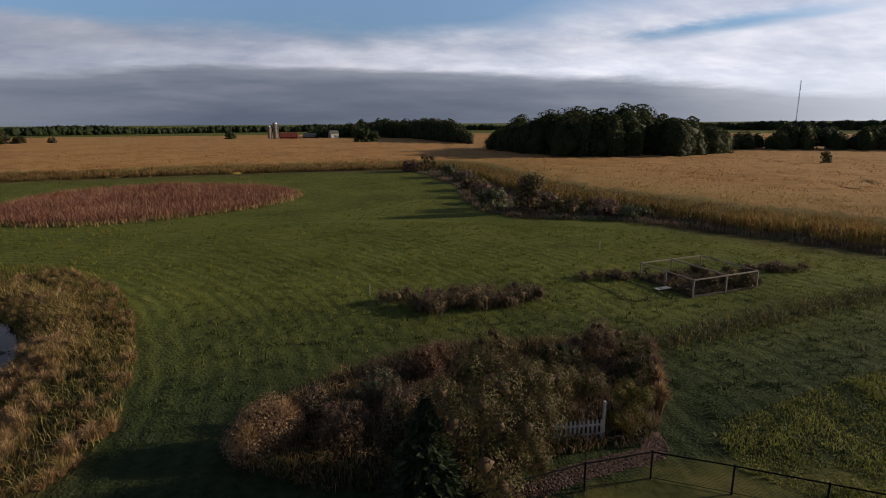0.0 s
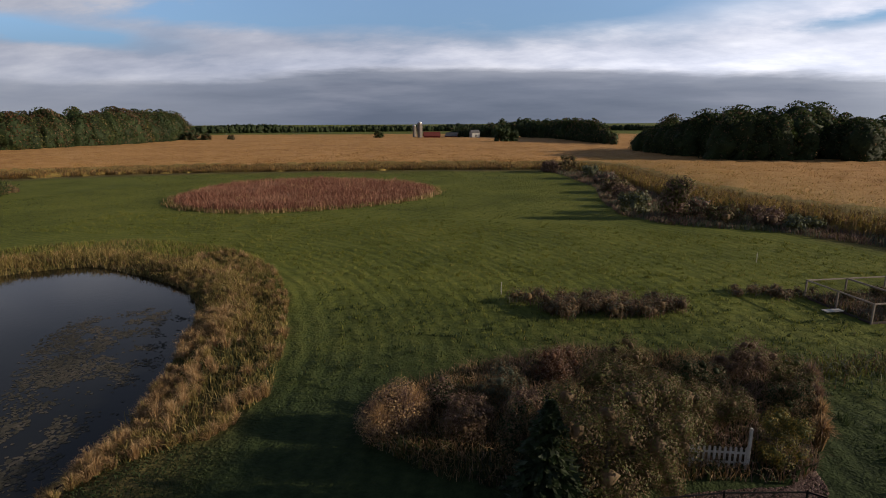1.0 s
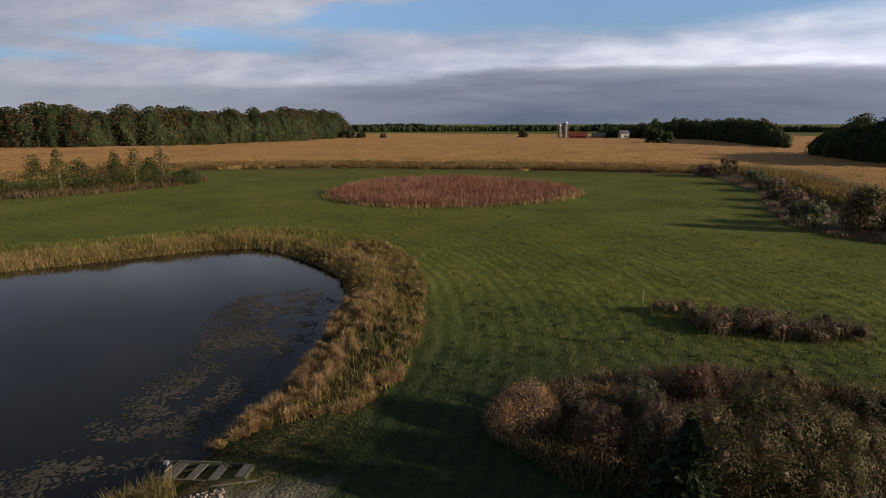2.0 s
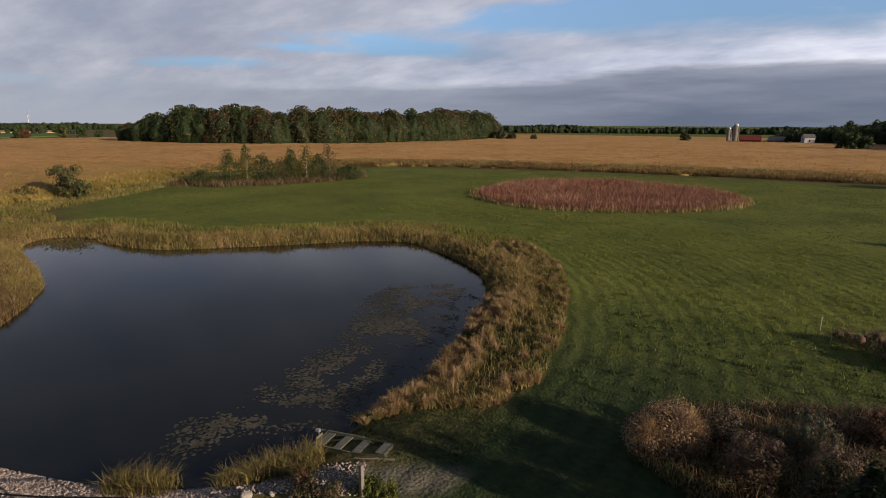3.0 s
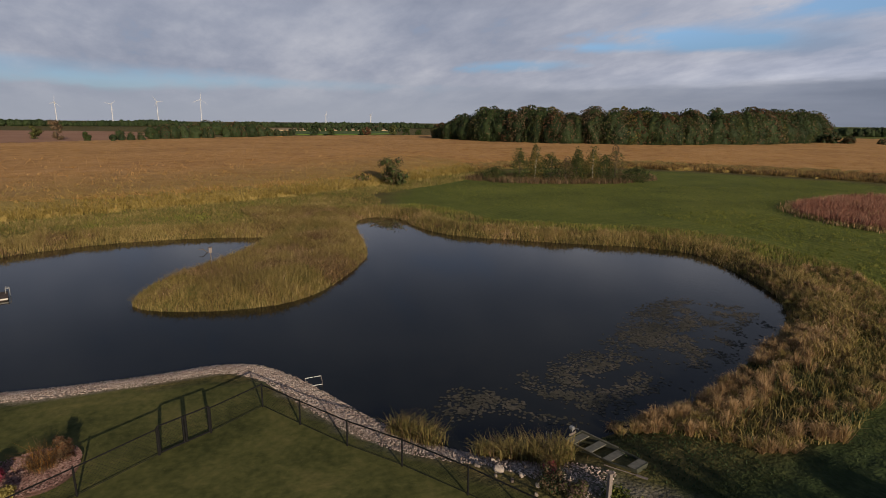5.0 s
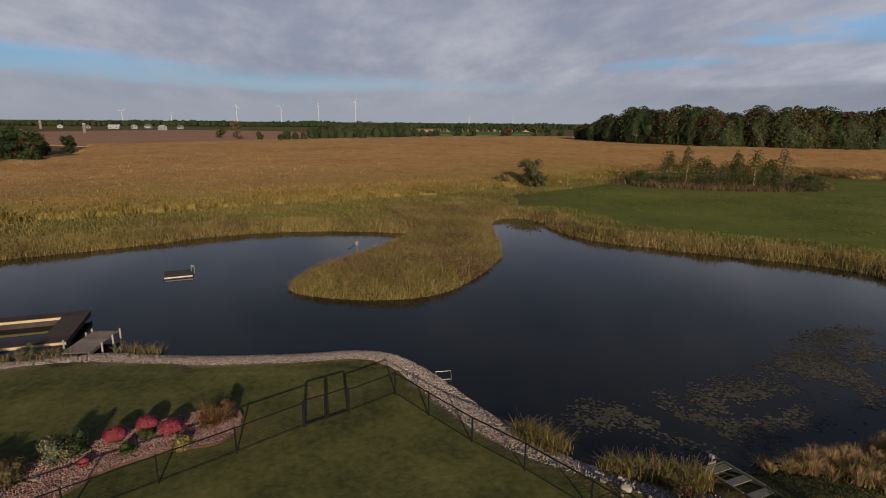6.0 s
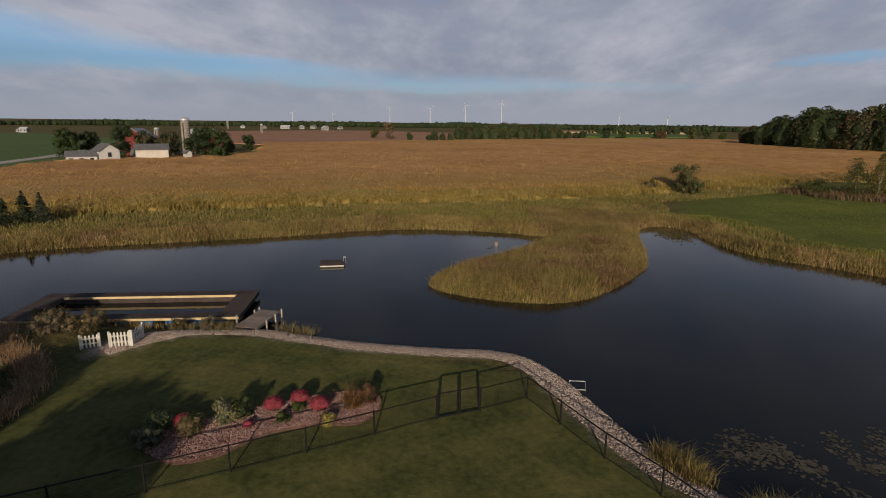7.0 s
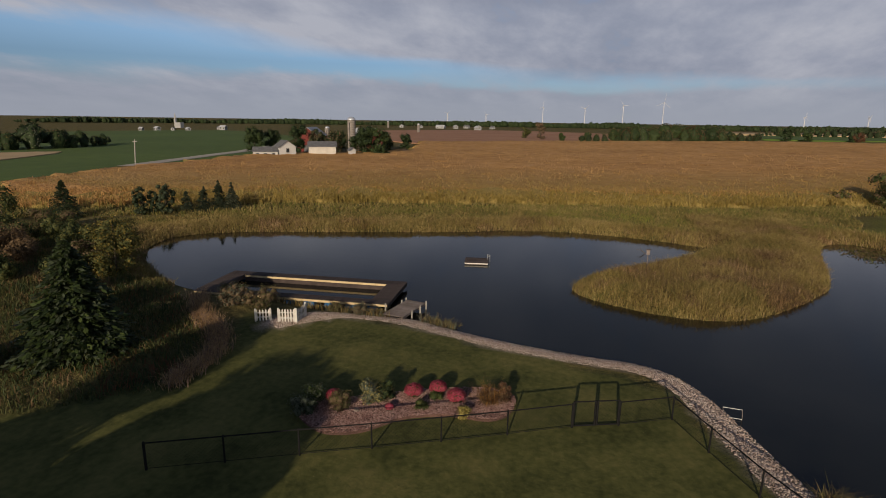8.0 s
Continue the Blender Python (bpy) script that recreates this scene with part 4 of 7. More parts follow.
def spruce(name, place, h, w, mats, label, seed, group="", fans=34):
    rng = np.random.default_rng(seed)
    t = thing(name, place, label, "spruce tree", group)
    part("trunk", rod((0, 0, -0.15), (0, 0, h * 0.97), 0.02 * h + 0.03, 0.01, 7), BARK, t)
    s = Soup()
    boughs, sprays = int(fans * h * 1.1), 26
    u = np.sort(rng.random(boughs) ** 1.35)
    a = rng.random(boughs) * 2 * np.pi
    reach = (w / 2 * (1 - u) ** 0.8 + 0.05) * rng.uniform(0.6, 1.12, boughs)
    f = rng.uniform(0.12, 1.0, (boughs, sprays))
    side = rng.normal(0, 1, (boughs, sprays)) * 0.16 * reach[:, None] * (1.15 - f)
    run = f * reach[:, None]
    z = (h * (0.04 + 0.94 * u))[:, None] + run * (0.10 - 0.62 * f + 0.30 * f ** 2) + rng.normal(0, 0.05, (boughs, sprays))
    ca, sa = np.cos(a)[:, None], np.sin(a)[:, None]
    p = np.stack([ca * run - sa * side, sa * run + ca * side, np.maximum(z, 0.05)], -1).reshape(-1, 3)
    n = len(p)
    yaw = np.repeat(a, sprays) + rng.normal(0, 0.5, n)
    size = h * 0.017 * rng.uniform(0.6, 1.3, n) + 0.03
    along = np.column_stack([np.cos(yaw), np.sin(yaw), rng.uniform(-0.55, 0.25, n)]) * (size * 1.5)[:, None]
    cross = np.column_stack([-np.sin(yaw), np.cos(yaw), rng.normal(0, 0.45, n)]) * (size * 0.6)[:, None]
    v = np.stack([p - along, p - cross, p + along, p + cross], 1).reshape(-1, 3)
    i = np.arange(n) * 4
    s.add(v, np.stack([i, i + 1, i + 2, i + 3], 1), None, rng.integers(0, len(mats), n))
    part("crown", s, list(mats), t)
    return t


def crown_cloud(s, foot, h, w, n, size, rng, mat=0, low=0.08, taper=0.45, core=None, lump=0.26):
    """A leafy crown as one uneven body: leaf sprays over a lumpy egg or cone, with a dense ragged inside.
    taper: the height, as a share, at which the crown is widest."""
    k = rng.normal(0, 1, (5, 3)) * 3.2
    ph = rng.random(5) * 6.28

    def surface(d):
        u = np.clip(d[:, 2] * 0.5 + 0.5, 0, 1)
        f = 1 + lump * np.sin(d @ k.T + ph).sum(1) / 2.2
        wide = np.where(u < taper, 0.62 + 0.38 * np.sqrt(np.clip(u / taper, 0, 1)), np.clip((1 - u) / (1 - taper), 0, 1) ** 0.5)
        flat = np.hypot(d[:, 0], d[:, 1]) + 1e-6
        out = w / 2 * wide * np.clip(0.9 + 0.35 * (f - 1) * 2, 0.5, 1.5)
        return np.column_stack([d[:, 0] / flat * out, d[:, 1] / flat * out, h * (low + (1 - low) * u) * (1 + 0.10 * (f - 1))])

    d = rng.standard_normal((n, 3))
    d /= np.linalg.norm(d, axis=1)[:, None]
    p = surface(d)
    p[:, :2] *= (rng.random(n) ** 0.28)[:, None] * 1.04
    u = rng.standard_normal((n, 3))
    u /= np.linalg.norm(u, axis=1)[:, None]
    v = np.cross(u, rng.standard_normal((n, 3)))
    v /= np.maximum(np.linalg.norm(v, axis=1), 1e-6)[:, None]
    sz = (size * rng.uniform(0.5, 1.3, n))[:, None]
    p = p + np.asarray(foot)
    q = np.stack([p - u * sz, p - v * sz * 0.6, p + u * sz, p + v * sz * 0.7], 1).reshape(-1, 3)
    i = np.arange(n) * 4
    s.add(q, np.stack([i, i + 1, i + 2, i + 3], 1), None, mat)
    if core is not None:
        cv, cf = ICO_FINE
        c = surface(cv)
        c[:, :2] *= 0.80 * rng.uniform(0.75, 1.1, (len(cv), 1))
        c[:, 2] *= 0.93
        s.add(c + np.asarray(foot), None, cf, core)


ICO_FINE = ico_shape(3)
WOOD_MATS = [LEAF_DARK, LEAF_GREEN, LEAF_OLIVE, LEAF_YELLOW, LEAF_RUST, LEAF_BROWN, LEAF_GREY]


def woods(name, label, line, depth, height, gap, seed, weights, leaves=260, size=0.75, trunks=True, patch=45.0):
    """A stand of trees along a plan line and some way behind it, as one far wood: uneven crowns that close into one
    canopy, kinds of tree in loose groups."""
    rng = np.random.default_rng(seed)
    pts = smooth_line(line, 10)
    seg = np.hypot(*np.diff(pts, axis=0).T)
    run = np.concatenate([[0], np.cumsum(seg)])
    share = np.cumsum(weights) / np.sum(weights)
    s, tr = Soup(), Soup()
    for row in range(depth):
        for q in np.arange(0, run[-1], gap * (1 + 0.15 * row)):
            q += rng.normal(0, gap * 0.35)
            x, y = np.interp(q, run, pts[:, 0]), np.interp(q, run, pts[:, 1])
            away = np.array([x, y]) / np.hypot(x, y)
            x, y = np.array([x, y]) + away * (row * gap * 1.1 + rng.normal(0, gap * 0.35))
            end = min(1.0, 0.5 + 0.5 * min(q, run[-1] - q) / (gap * 8 + 0.01))
            roll = 1.0 + (0.07 if trunks else 0.45) * float(fbm(np.array([q]), np.array([seed * 9.0]), patch * (0.6 if trunks else 2.2), seed)[0])
            h = height * end * roll * (rng.uniform(0.80, 1.04) if height > 14 else rng.uniform(0.58, 1.06) if trunks else rng.uniform(0.75, 1.0)) * (0.90 + 0.05 * row)
            w = h * (rng.uniform(0.72, 1.05) if trunks else rng.uniform(1.0, 1.5))
            u = np.clip(0.5 + 0.42 * float(fbm(np.array([x]), np.array([y]), patch, seed + 3)[0]) + rng.normal(0, 0.20), 0.001, 0.999)
            kind = int(np.searchsorted(share, u))
            n = int(leaves * (1.25 if row == 0 else 0.7))
            mixed = np.where(rng.random(n) < 0.38, 0, np.where(rng.random(n) < 0.18, 5, kind))
            crown_cloud(s, (x, y, 0), h, w, n, size * h / 15, rng, mixed, 0.03 if row == 0 else 0.3, rng.uniform(0.42, 0.6), 0)
            if row == 0 and trunks:
                k = trunk_soup(h * 0.7, 0.012 * h, rng, 2, h * 0.15)
                for v in k.v:
                    v[:, :2] += (x, y)
                off = tr.n
                tr.v += k.v
                tr.q += [f + off for f in k.q]
                tr.qm += k.qm
                tr.n += k.n
    w = tagged(new(name), label, "woodland", kind="stuff")
    part("foliage", s, WOOD_MATS, w)
    if trunks:
        part("trunks", tr, BARK, w)
    return w


def build_woods():
    woods("west_wood", "dense autumn wood, green, rust and yellow, behind the corn", [(-345, 135), (-300, 150), (-262, 168), (-238, 195), (-226, 230), (-226, 285), (-240, 345), (-262, 392)], 4, 21, 5.6, 21,
          (6.0, 1.4, 2.6, 0.5, 1.8, 3.8), 1500, 0.36, patch=24.0)
    woods("north_wood", "dark green wood standing at the corn field", [(40, 226), (46, 196), (58, 176), (75, 172), (95, 172), (113, 180)], 4, 16.8, 5.2, 22, (8, 6, 2, 0.2, 0.2, 0.6), 1500, 0.36)
    woods("north_wood_tail", "low wood edge beside the far farm", [(-60, 430), (-25, 425), (10, 400), (30, 330), (38, 280)], 3, 15, 5.0, 23, (6, 5, 2, 0.4, 0.3, 1), 460, 0.55)
    woods("northeast_trees", "dark hedge of trees beyond the corn", [(116, 205), (150, 196), (185, 185), (240, 170)], 3, 12, 4.2, 24, (6, 6, 2, 0.5, 0.4, 1), 460, 0.55)
    woods("farm_windbreak", "dark trees behind the far barns", [(-66, 455), (-50, 452), (-30, 450), (-5, 455), (20, 452), (45, 440)], 3, 16, 6, 25, (6, 5, 2, 0.3, 0.3, 1), 460, 0.55)
    woods("west_far_trees", "line of mixed trees across the western field", [(-331, -48), (-355, -25), (-380, 5), (-405, 30), (-428, 58)], 3, 13, 6.0, 26, (4, 0.8, 3, 0.2, 0.8, 4, 2), 600, 0.42)
    # the large grey-leaf share of these far rows imitates distance haze by colour
    woods("far_north_treeline", "distant treeline under the cloud bank", [(-520, 620), (-350, 760), (-150, 850), (50, 880), (300, 800), (520, 600), (700, 400)], 2, 11.5, 3.6, 27, (4, 0.3, 2, 0, 0, 2.5, 4), 44, 0.7, False)
    woods("far_west_treeline", "distant wooded rise to the west", [(-1000, 420), (-1100, 200), (-1150, -50), (-1100, -330), (-980, -620), (-800, -820), (-560, -930)], 2, 12, 4.2, 28, (4, 0.3, 2, 0, 0, 2.5, 4), 44, 0.7, False)
    woods("west_middle_trees", "far row of muted green trees past the western fields", [(-694, 88), (-688, 112), (-684, 136), (-675, 184), (-662, 226)], 2, 9.5, 5, 30, (3, 0.5, 2, 0, 0.4, 3, 4), 240, 0.5)
    woods("southwest_wood", "dark wood beyond the green field", [(-92, -226), (-108, -221), (-124, -218), (-142, -215), (-158, -218), (-172, -226)], 3, 9.5, 5, 29, (9, 3, 1, 0, 0.1, 1, 1), 420, 0.55)


build_woods()


# ---------------------------------------------------------------- hard materials
BLACK_STEEL = material("black_coated_steel", [(0.006, 0.006, 0.006), (0.014, 0.014, 0.014)], 4, 0.8, spec=0.12)
WHITE_PAINT = material("weathered_white_paint", [(0.36, 0.34, 0.30), (0.58, 0.56, 0.51)], 3, 0.7, 0.004, 40, vary=0.15)
GREY_WOOD = material("weathered_grey_wood", [(0.13, 0.105, 0.09), (0.24, 0.20, 0.18)], 2, 0.9, 0.008, 30, vary=0.25, stretch=(1, 5, 5))
PALE_WOOD = material("sun_bleached_timber", [(0.20, 0.165, 0.135), (0.32, 0.275, 0.23)], 2, 0.85, 0.006, 30, vary=0.25)
DARK_WOOD = material("dark_deck_wood", [(0.035, 0.026, 0.023), (0.075, 0.056, 0.05)], 2, 0.8, 0.006, 30, vary=0.25)
PINE = material("pale_pine_beam", [(0.42, 0.32, 0.17), (0.60, 0.48, 0.28)], 2, 0.8, 0.004, 30)
BLUE_PLASTIC = material("blue_plastic", [(0.02, 0.10, 0.26), (0.03, 0.16, 0.38)], 3, 0.45)
ALUMINIUM = material("brushed_aluminium", [(0.30, 0.30, 0.29), (0.42, 0.42, 0.41)], 6, 0.5, metal=0.5)
BOAT_GREEN = material("worn_olive_boat_paint", [(0.035, 0.038, 0.026), (0.075, 0.078, 0.055)], 4, 0.6, 0.003, 30)
BENCH = material("faded_boat_bench", [(0.10, 0.098, 0.080), (0.19, 0.18, 0.145)], 5, 0.75, 0.003, 30)
FIELDSTONE = material("pale_fieldstone", [(0.16, 0.125, 0.10), (0.30, 0.245, 0.20), (0.42, 0.36, 0.31)], 3, 0.9, 0.02, 15, vary=0.5)
PEBBLE = material("shore_gravel", [(0.29, 0.215, 0.178), (0.42, 0.335, 0.285), (0.54, 0.455, 0.395)], 2, 0.9, vary=0.4, island=True)
# red gravel with the border's shade painted into its colour
SHADED_GARDEN_STONE = material("garden_gravel", [(0.09, 0.055, 0.045), (0.16, 0.10, 0.085), (0.24, 0.17, 0.14)], 2, 0.9, vary=0.45, island=True)
RED_STONE = material("red_bed_gravel", [(0.19, 0.10, 0.085), (0.29, 0.17, 0.145), (0.40, 0.27, 0.235)], 2, 0.9, vary=0.45, island=True)
MULCH = material("bed_mulch", [(0.06, 0.035, 0.027), (0.17, 0.095, 0.075)], 6, 0.95, 0.03, 30)
CONCRETE = material("silo_concrete", [(0.17, 0.147, 0.128), (0.28, 0.25, 0.222)], 0.8, 0.9, 0.02, 6)
STEEL_ROOF = material("galvanised_dome", [(0.55, 0.57, 0.6), (0.72, 0.74, 0.76)], 2, 0.35, metal=0.6)
BARN_RED = material("barn_red_boards", [(0.10, 0.020, 0.017), (0.17, 0.036, 0.029)], 0.8, 0.85, 0.02, 6)
SIDING = material("white_siding", [(0.36, 0.36, 0.35), (0.50, 0.49, 0.47)], 0.6, 0.7, 0.02, 5)
CREAM_SIDING = material("cream_siding", [(0.40, 0.37, 0.32), (0.52, 0.49, 0.43)], 0.6, 0.7, 0.02, 5)
FAR_SIDING = material("far_white_siding", [(0.24, 0.24, 0.24), (0.33, 0.33, 0.32)], 0.4, 0.8, 0.02, 4)
SHINGLE = material("grey_shingles", [(0.07, 0.07, 0.075), (0.15, 0.15, 0.155)], 1.2, 0.9, 0.03, 8)
PALE_ROOF = material("pale_metal_roof", [(0.30, 0.31, 0.33), (0.42, 0.43, 0.45)], 1.0, 0.5)
GLASS_DARK = material("window_glass", [(0.015, 0.018, 0.022), (0.03, 0.035, 0.04)], 1, 0.08, spec=0.5)
TURBINE_WHITE = material("turbine_white", [(0.46, 0.47, 0.49), (0.54, 0.54, 0.55)], 0.05, 0.5)
MAST_PAINT = material("mast_paint", [(0.16, 0.14, 0.14), (0.26, 0.21, 0.2)], 0.1, 0.7)
MUM_RED = leaf_material("chrysanthemum_red", (0.21, 0.026, 0.044), (0.33, 0.050, 0.080), (0.43, 0.11, 0.14), scale=3)
FLOWER_YELLOW = leaf_material("yellow_foliage", (0.30, 0.24, 0.05), (0.48, 0.42, 0.16), scale=2)
ORANGE_GRASS = leaf_material("orange_grass", (0.24, 0.10, 0.02), (0.40, 0.20, 0.05), scale=1)
PAD = leaf_material("lily_pad", (0.044, 0.043, 0.034), (0.072, 0.068, 0.052), (0.125, 0.108, 0.085), scale=0.2, leaf=0.05, vary=0.3)
PAD.node_tree.nodes["Principled BSDF"].inputs["Specular IOR Level"].default_value = 0.08
ROAD_GRIT = material("pale_road", [(0.30, 0.27, 0.23), (0.44, 0.40, 0.35)], 0.3, 0.95)
CROP_GREEN = material("green_crop", [(0.045, 0.085, 0.014), (0.085, 0.13, 0.022)], 0.02, 0.95, 0.15, 1.2, fine=0.5)
CROP_PINK = material("ripe_soybean", [(0.25, 0.125, 0.07), (0.37, 0.20, 0.12)], 0.02, 0.95, 0.15, 1.2, fine=0.5)
CROP_TAN = material("stubble", [(0.34, 0.24, 0.13), (0.46, 0.34, 0.2)], 0.02, 0.95, 0.1, 1.2, fine=0.5)


def z_at(x, y):
    return float(ground_z(np.array([[x, y]], float))[0])


# ---------------------------------------------------------------- far fields, road
def field(name, label, corners, mat, height=0.35):
    bm = bmesh.new()
    pts = smooth_line(corners, 3, True)
    top = [bm.verts.new((x, y, height)) for x, y in pts]
    low = [bm.verts.new((x, y, -0.05)) for x, y in pts]
    bm.faces.new(top)
    for i in range(len(pts)):
        j = (i + 1) % len(pts)
        bm.faces.new((low[i], low[j], top[j], top[i]))
    bmesh.ops.recalc_face_normals(bm, faces=bm.faces)
    tagged(part(name, bm, mat, None), label, "field", kind="structure")


field("green_field", "level green crop field beyond the corn", [(-54, -108), (-100, -118), (-150, -132), (-185, -150), (-230, -180), (-330, -250), (-420, -400), (-260, -420), (-150, -300), (-60, -240)], CROP_GREEN, 0.3)
field("stubble_strip", "tan strip of stubble in the green field", [(-88, -168), (-100, -172), (-128, -192), (-104, -200)], CROP_TAN, 0.55)
field("soybean_field", "ripe reddish soybean field behind the corn", [(-275, -128), (-350, -62), (-440, -40), (-600, -40), (-700, -200), (-560, -300), (-380, -220)], CROP_PINK, 0.5)
field("far_green_strip", "strip of green crop far to the west", [(-520, 70), (-560, 170), (-700, 200), (-660, 60)], CROP_GREEN, 1.0)
field("far_tan_strip", "tan far field behind the green strip", [(-720, 50), (-740, 220), (-860, 240), (-840, 30)], CROP_TAN, 1.5)


def build_road():
    line = smooth_line([(-100, -127), (-121, -134), (-142, -141), (-172, -151), (-205, -166)], 6)
    d = np.gradient(line, axis=0)
    nrm = np.column_stack([-d[:, 1], d[:, 0]]) / np.hypot(d[:, 0], d[:, 1])[:, None]
    bm = bmesh.new()
    rows = [[bm.verts.new((*(p + k * 2.4 * q), z)) for k, z in ((-1.15, 0.0), (-1, 0.42), (1, 0.42), (1.15, 0.0))] for p, q in zip(line, nrm)]
    for a, b in zip(rows[:-1], rows[1:]):
        for k in range(3):
            bm.faces.new((a[k], a[k + 1], b[k + 1], b[k]))
    bmesh.ops.recalc_face_normals(bm, faces=bm.faces)
    tagged(part("road", bm, ROAD_GRIT, None), "pale gravel road past the green field", "road", kind="structure")


build_road()


# ---------------------------------------------------------------- far buildings
def gable_house(name, place, turn, size, wall_mat, roof_mat, label, category="house", windows=2, door=False, chimney=False, roof_rise=0.35, group=""):
    w, d, h = size                                         # ridge runs along x
    t = thing(name, place, label, category, group, turn)
    rise = roof_rise * d
    bm = bmesh.new()
    prof = [(-d / 2, -0.3), (d / 2, -0.3), (d / 2, h), (0, h + rise), (-d / 2, h)]
    a = [bm.verts.new((-w / 2, y, z)) for y, z in prof]
    b = [bm.verts.new((w / 2, y, z)) for y, z in prof]
    bm.faces.new(a[::-1])
    bm.faces.new(b)
    for i in range(5):
        j = (i + 1) % 5
        bm.faces.new((a[i], a[j], b[j], b[i]))
    bmesh.ops.recalc_face_normals(bm, faces=bm.faces)
    wall = part("wall", bm, wall_mat, t)
    roof = bmesh.new()
    o, th = 0.35, 0.16
    slope = rise / (d / 2)
    pr = [(-d / 2 - o, h - o * slope), (0, h + rise), (d / 2 + o, h - o * slope), (d / 2 + o, h - o * slope + th), (0, h + rise + th), (-d / 2 - o, h - o * slope + th)]
    a = [roof.verts.new((-w / 2 - o, y, z + 0.01)) for y, z in pr]
    b = [roof.verts.new((w / 2 + o, y, z + 0.01)) for y, z in pr]
    for f in ((0, 1, 4, 5), (1, 2, 3, 4)):
        roof.faces.new([a[i] for i in f][::-1])
        roof.faces.new([b[i] for i in f])
    for i in range(6):
        j = (i + 1) % 6
        roof.faces.new((a[i], a[j], b[j], b[i]))
    bmesh.ops.recalc_face_normals(roof, faces=roof.faces)
    rf = part("roof", roof, roof_mat, t)
    if chimney:
        part("chimney", box((0.7, 0.7, 1.6), (w * 0.2, 0.3, h + rise + 0.4), 0.02), CONCRETE, rf)
    for side in (-1, 1):
        for k in range(windows):
            x = (k + 0.5) / windows * w - w / 2
            part("window", box((0.9, 0.12, 1.3), (x, side * (d / 2 + 0.02), h * 0.6), 0.01), GLASS_DARK, t)
        if windows:
            part("window", box((0.12, 0.9, 1.2), (side * (w / 2 + 0.02), 0, h * 0.75), 0.01), GLASS_DARK, t)
    if door:
        part("door", box((0.14, 2.6, 2.6), (w / 2 + 0.02, 0, 1.3), 0.02), SHINGLE, t)
    return t


def silo(place, h, r, label):
    t = thing("silo", place, label, "silo")
    s = Soup()
    n, ang = 20, np.linspace(0, 2 * np.pi, 20, endpoint=False)
    levels = int(h / 0.8)
    zs, rs = [], []
    for k in range(levels):
        zs += [k * h / levels, (k + 0.86) * h / levels, (k + 0.88) * h / levels, (k + 0.98) * h / levels]
        rs += [r, r, r + 0.05, r + 0.05]
    zs, rs = np.array(zs), np.array(rs)
    v = np.stack([np.outer(rs, np.cos(ang)), np.outer(rs, np.sin(ang)), np.outer(zs, np.ones(n))], -1).reshape(-1, 3)
    i, j = np.meshgrid(np.arange(len(zs) - 1), np.arange(n), indexing="ij")
    q = np.stack([i * n + j, i * n + (j + 1) % n, (i + 1) * n + (j + 1) % n, (i + 1) * n + j], -1).reshape(-1, 4)
    part("staves", s.add(v, q), CONCRETE, t)
    bm = bmesh.new()
    bmesh.ops.create_uvsphere(bm, u_segments=18, v_segments=10, radius=r * 1.05)
    bmesh.ops.delete(bm, geom=[x for x in bm.verts if x.co.z < -0.05], context="VERTS")
    bmesh.ops.transform(bm, matrix=Matrix.Translation((0, 0, h - 0.05)) @ Matrix.Diagonal((1, 1, 0.75, 1)), verts=bm.verts)
    part("dome", bm, STEEL_ROOF, t, smooth=True)
    part("chute", box((0.7, 0.5, h * 0.92), (r + 0.2, 0, h * 0.46), 0.03), CONCRETE, t)


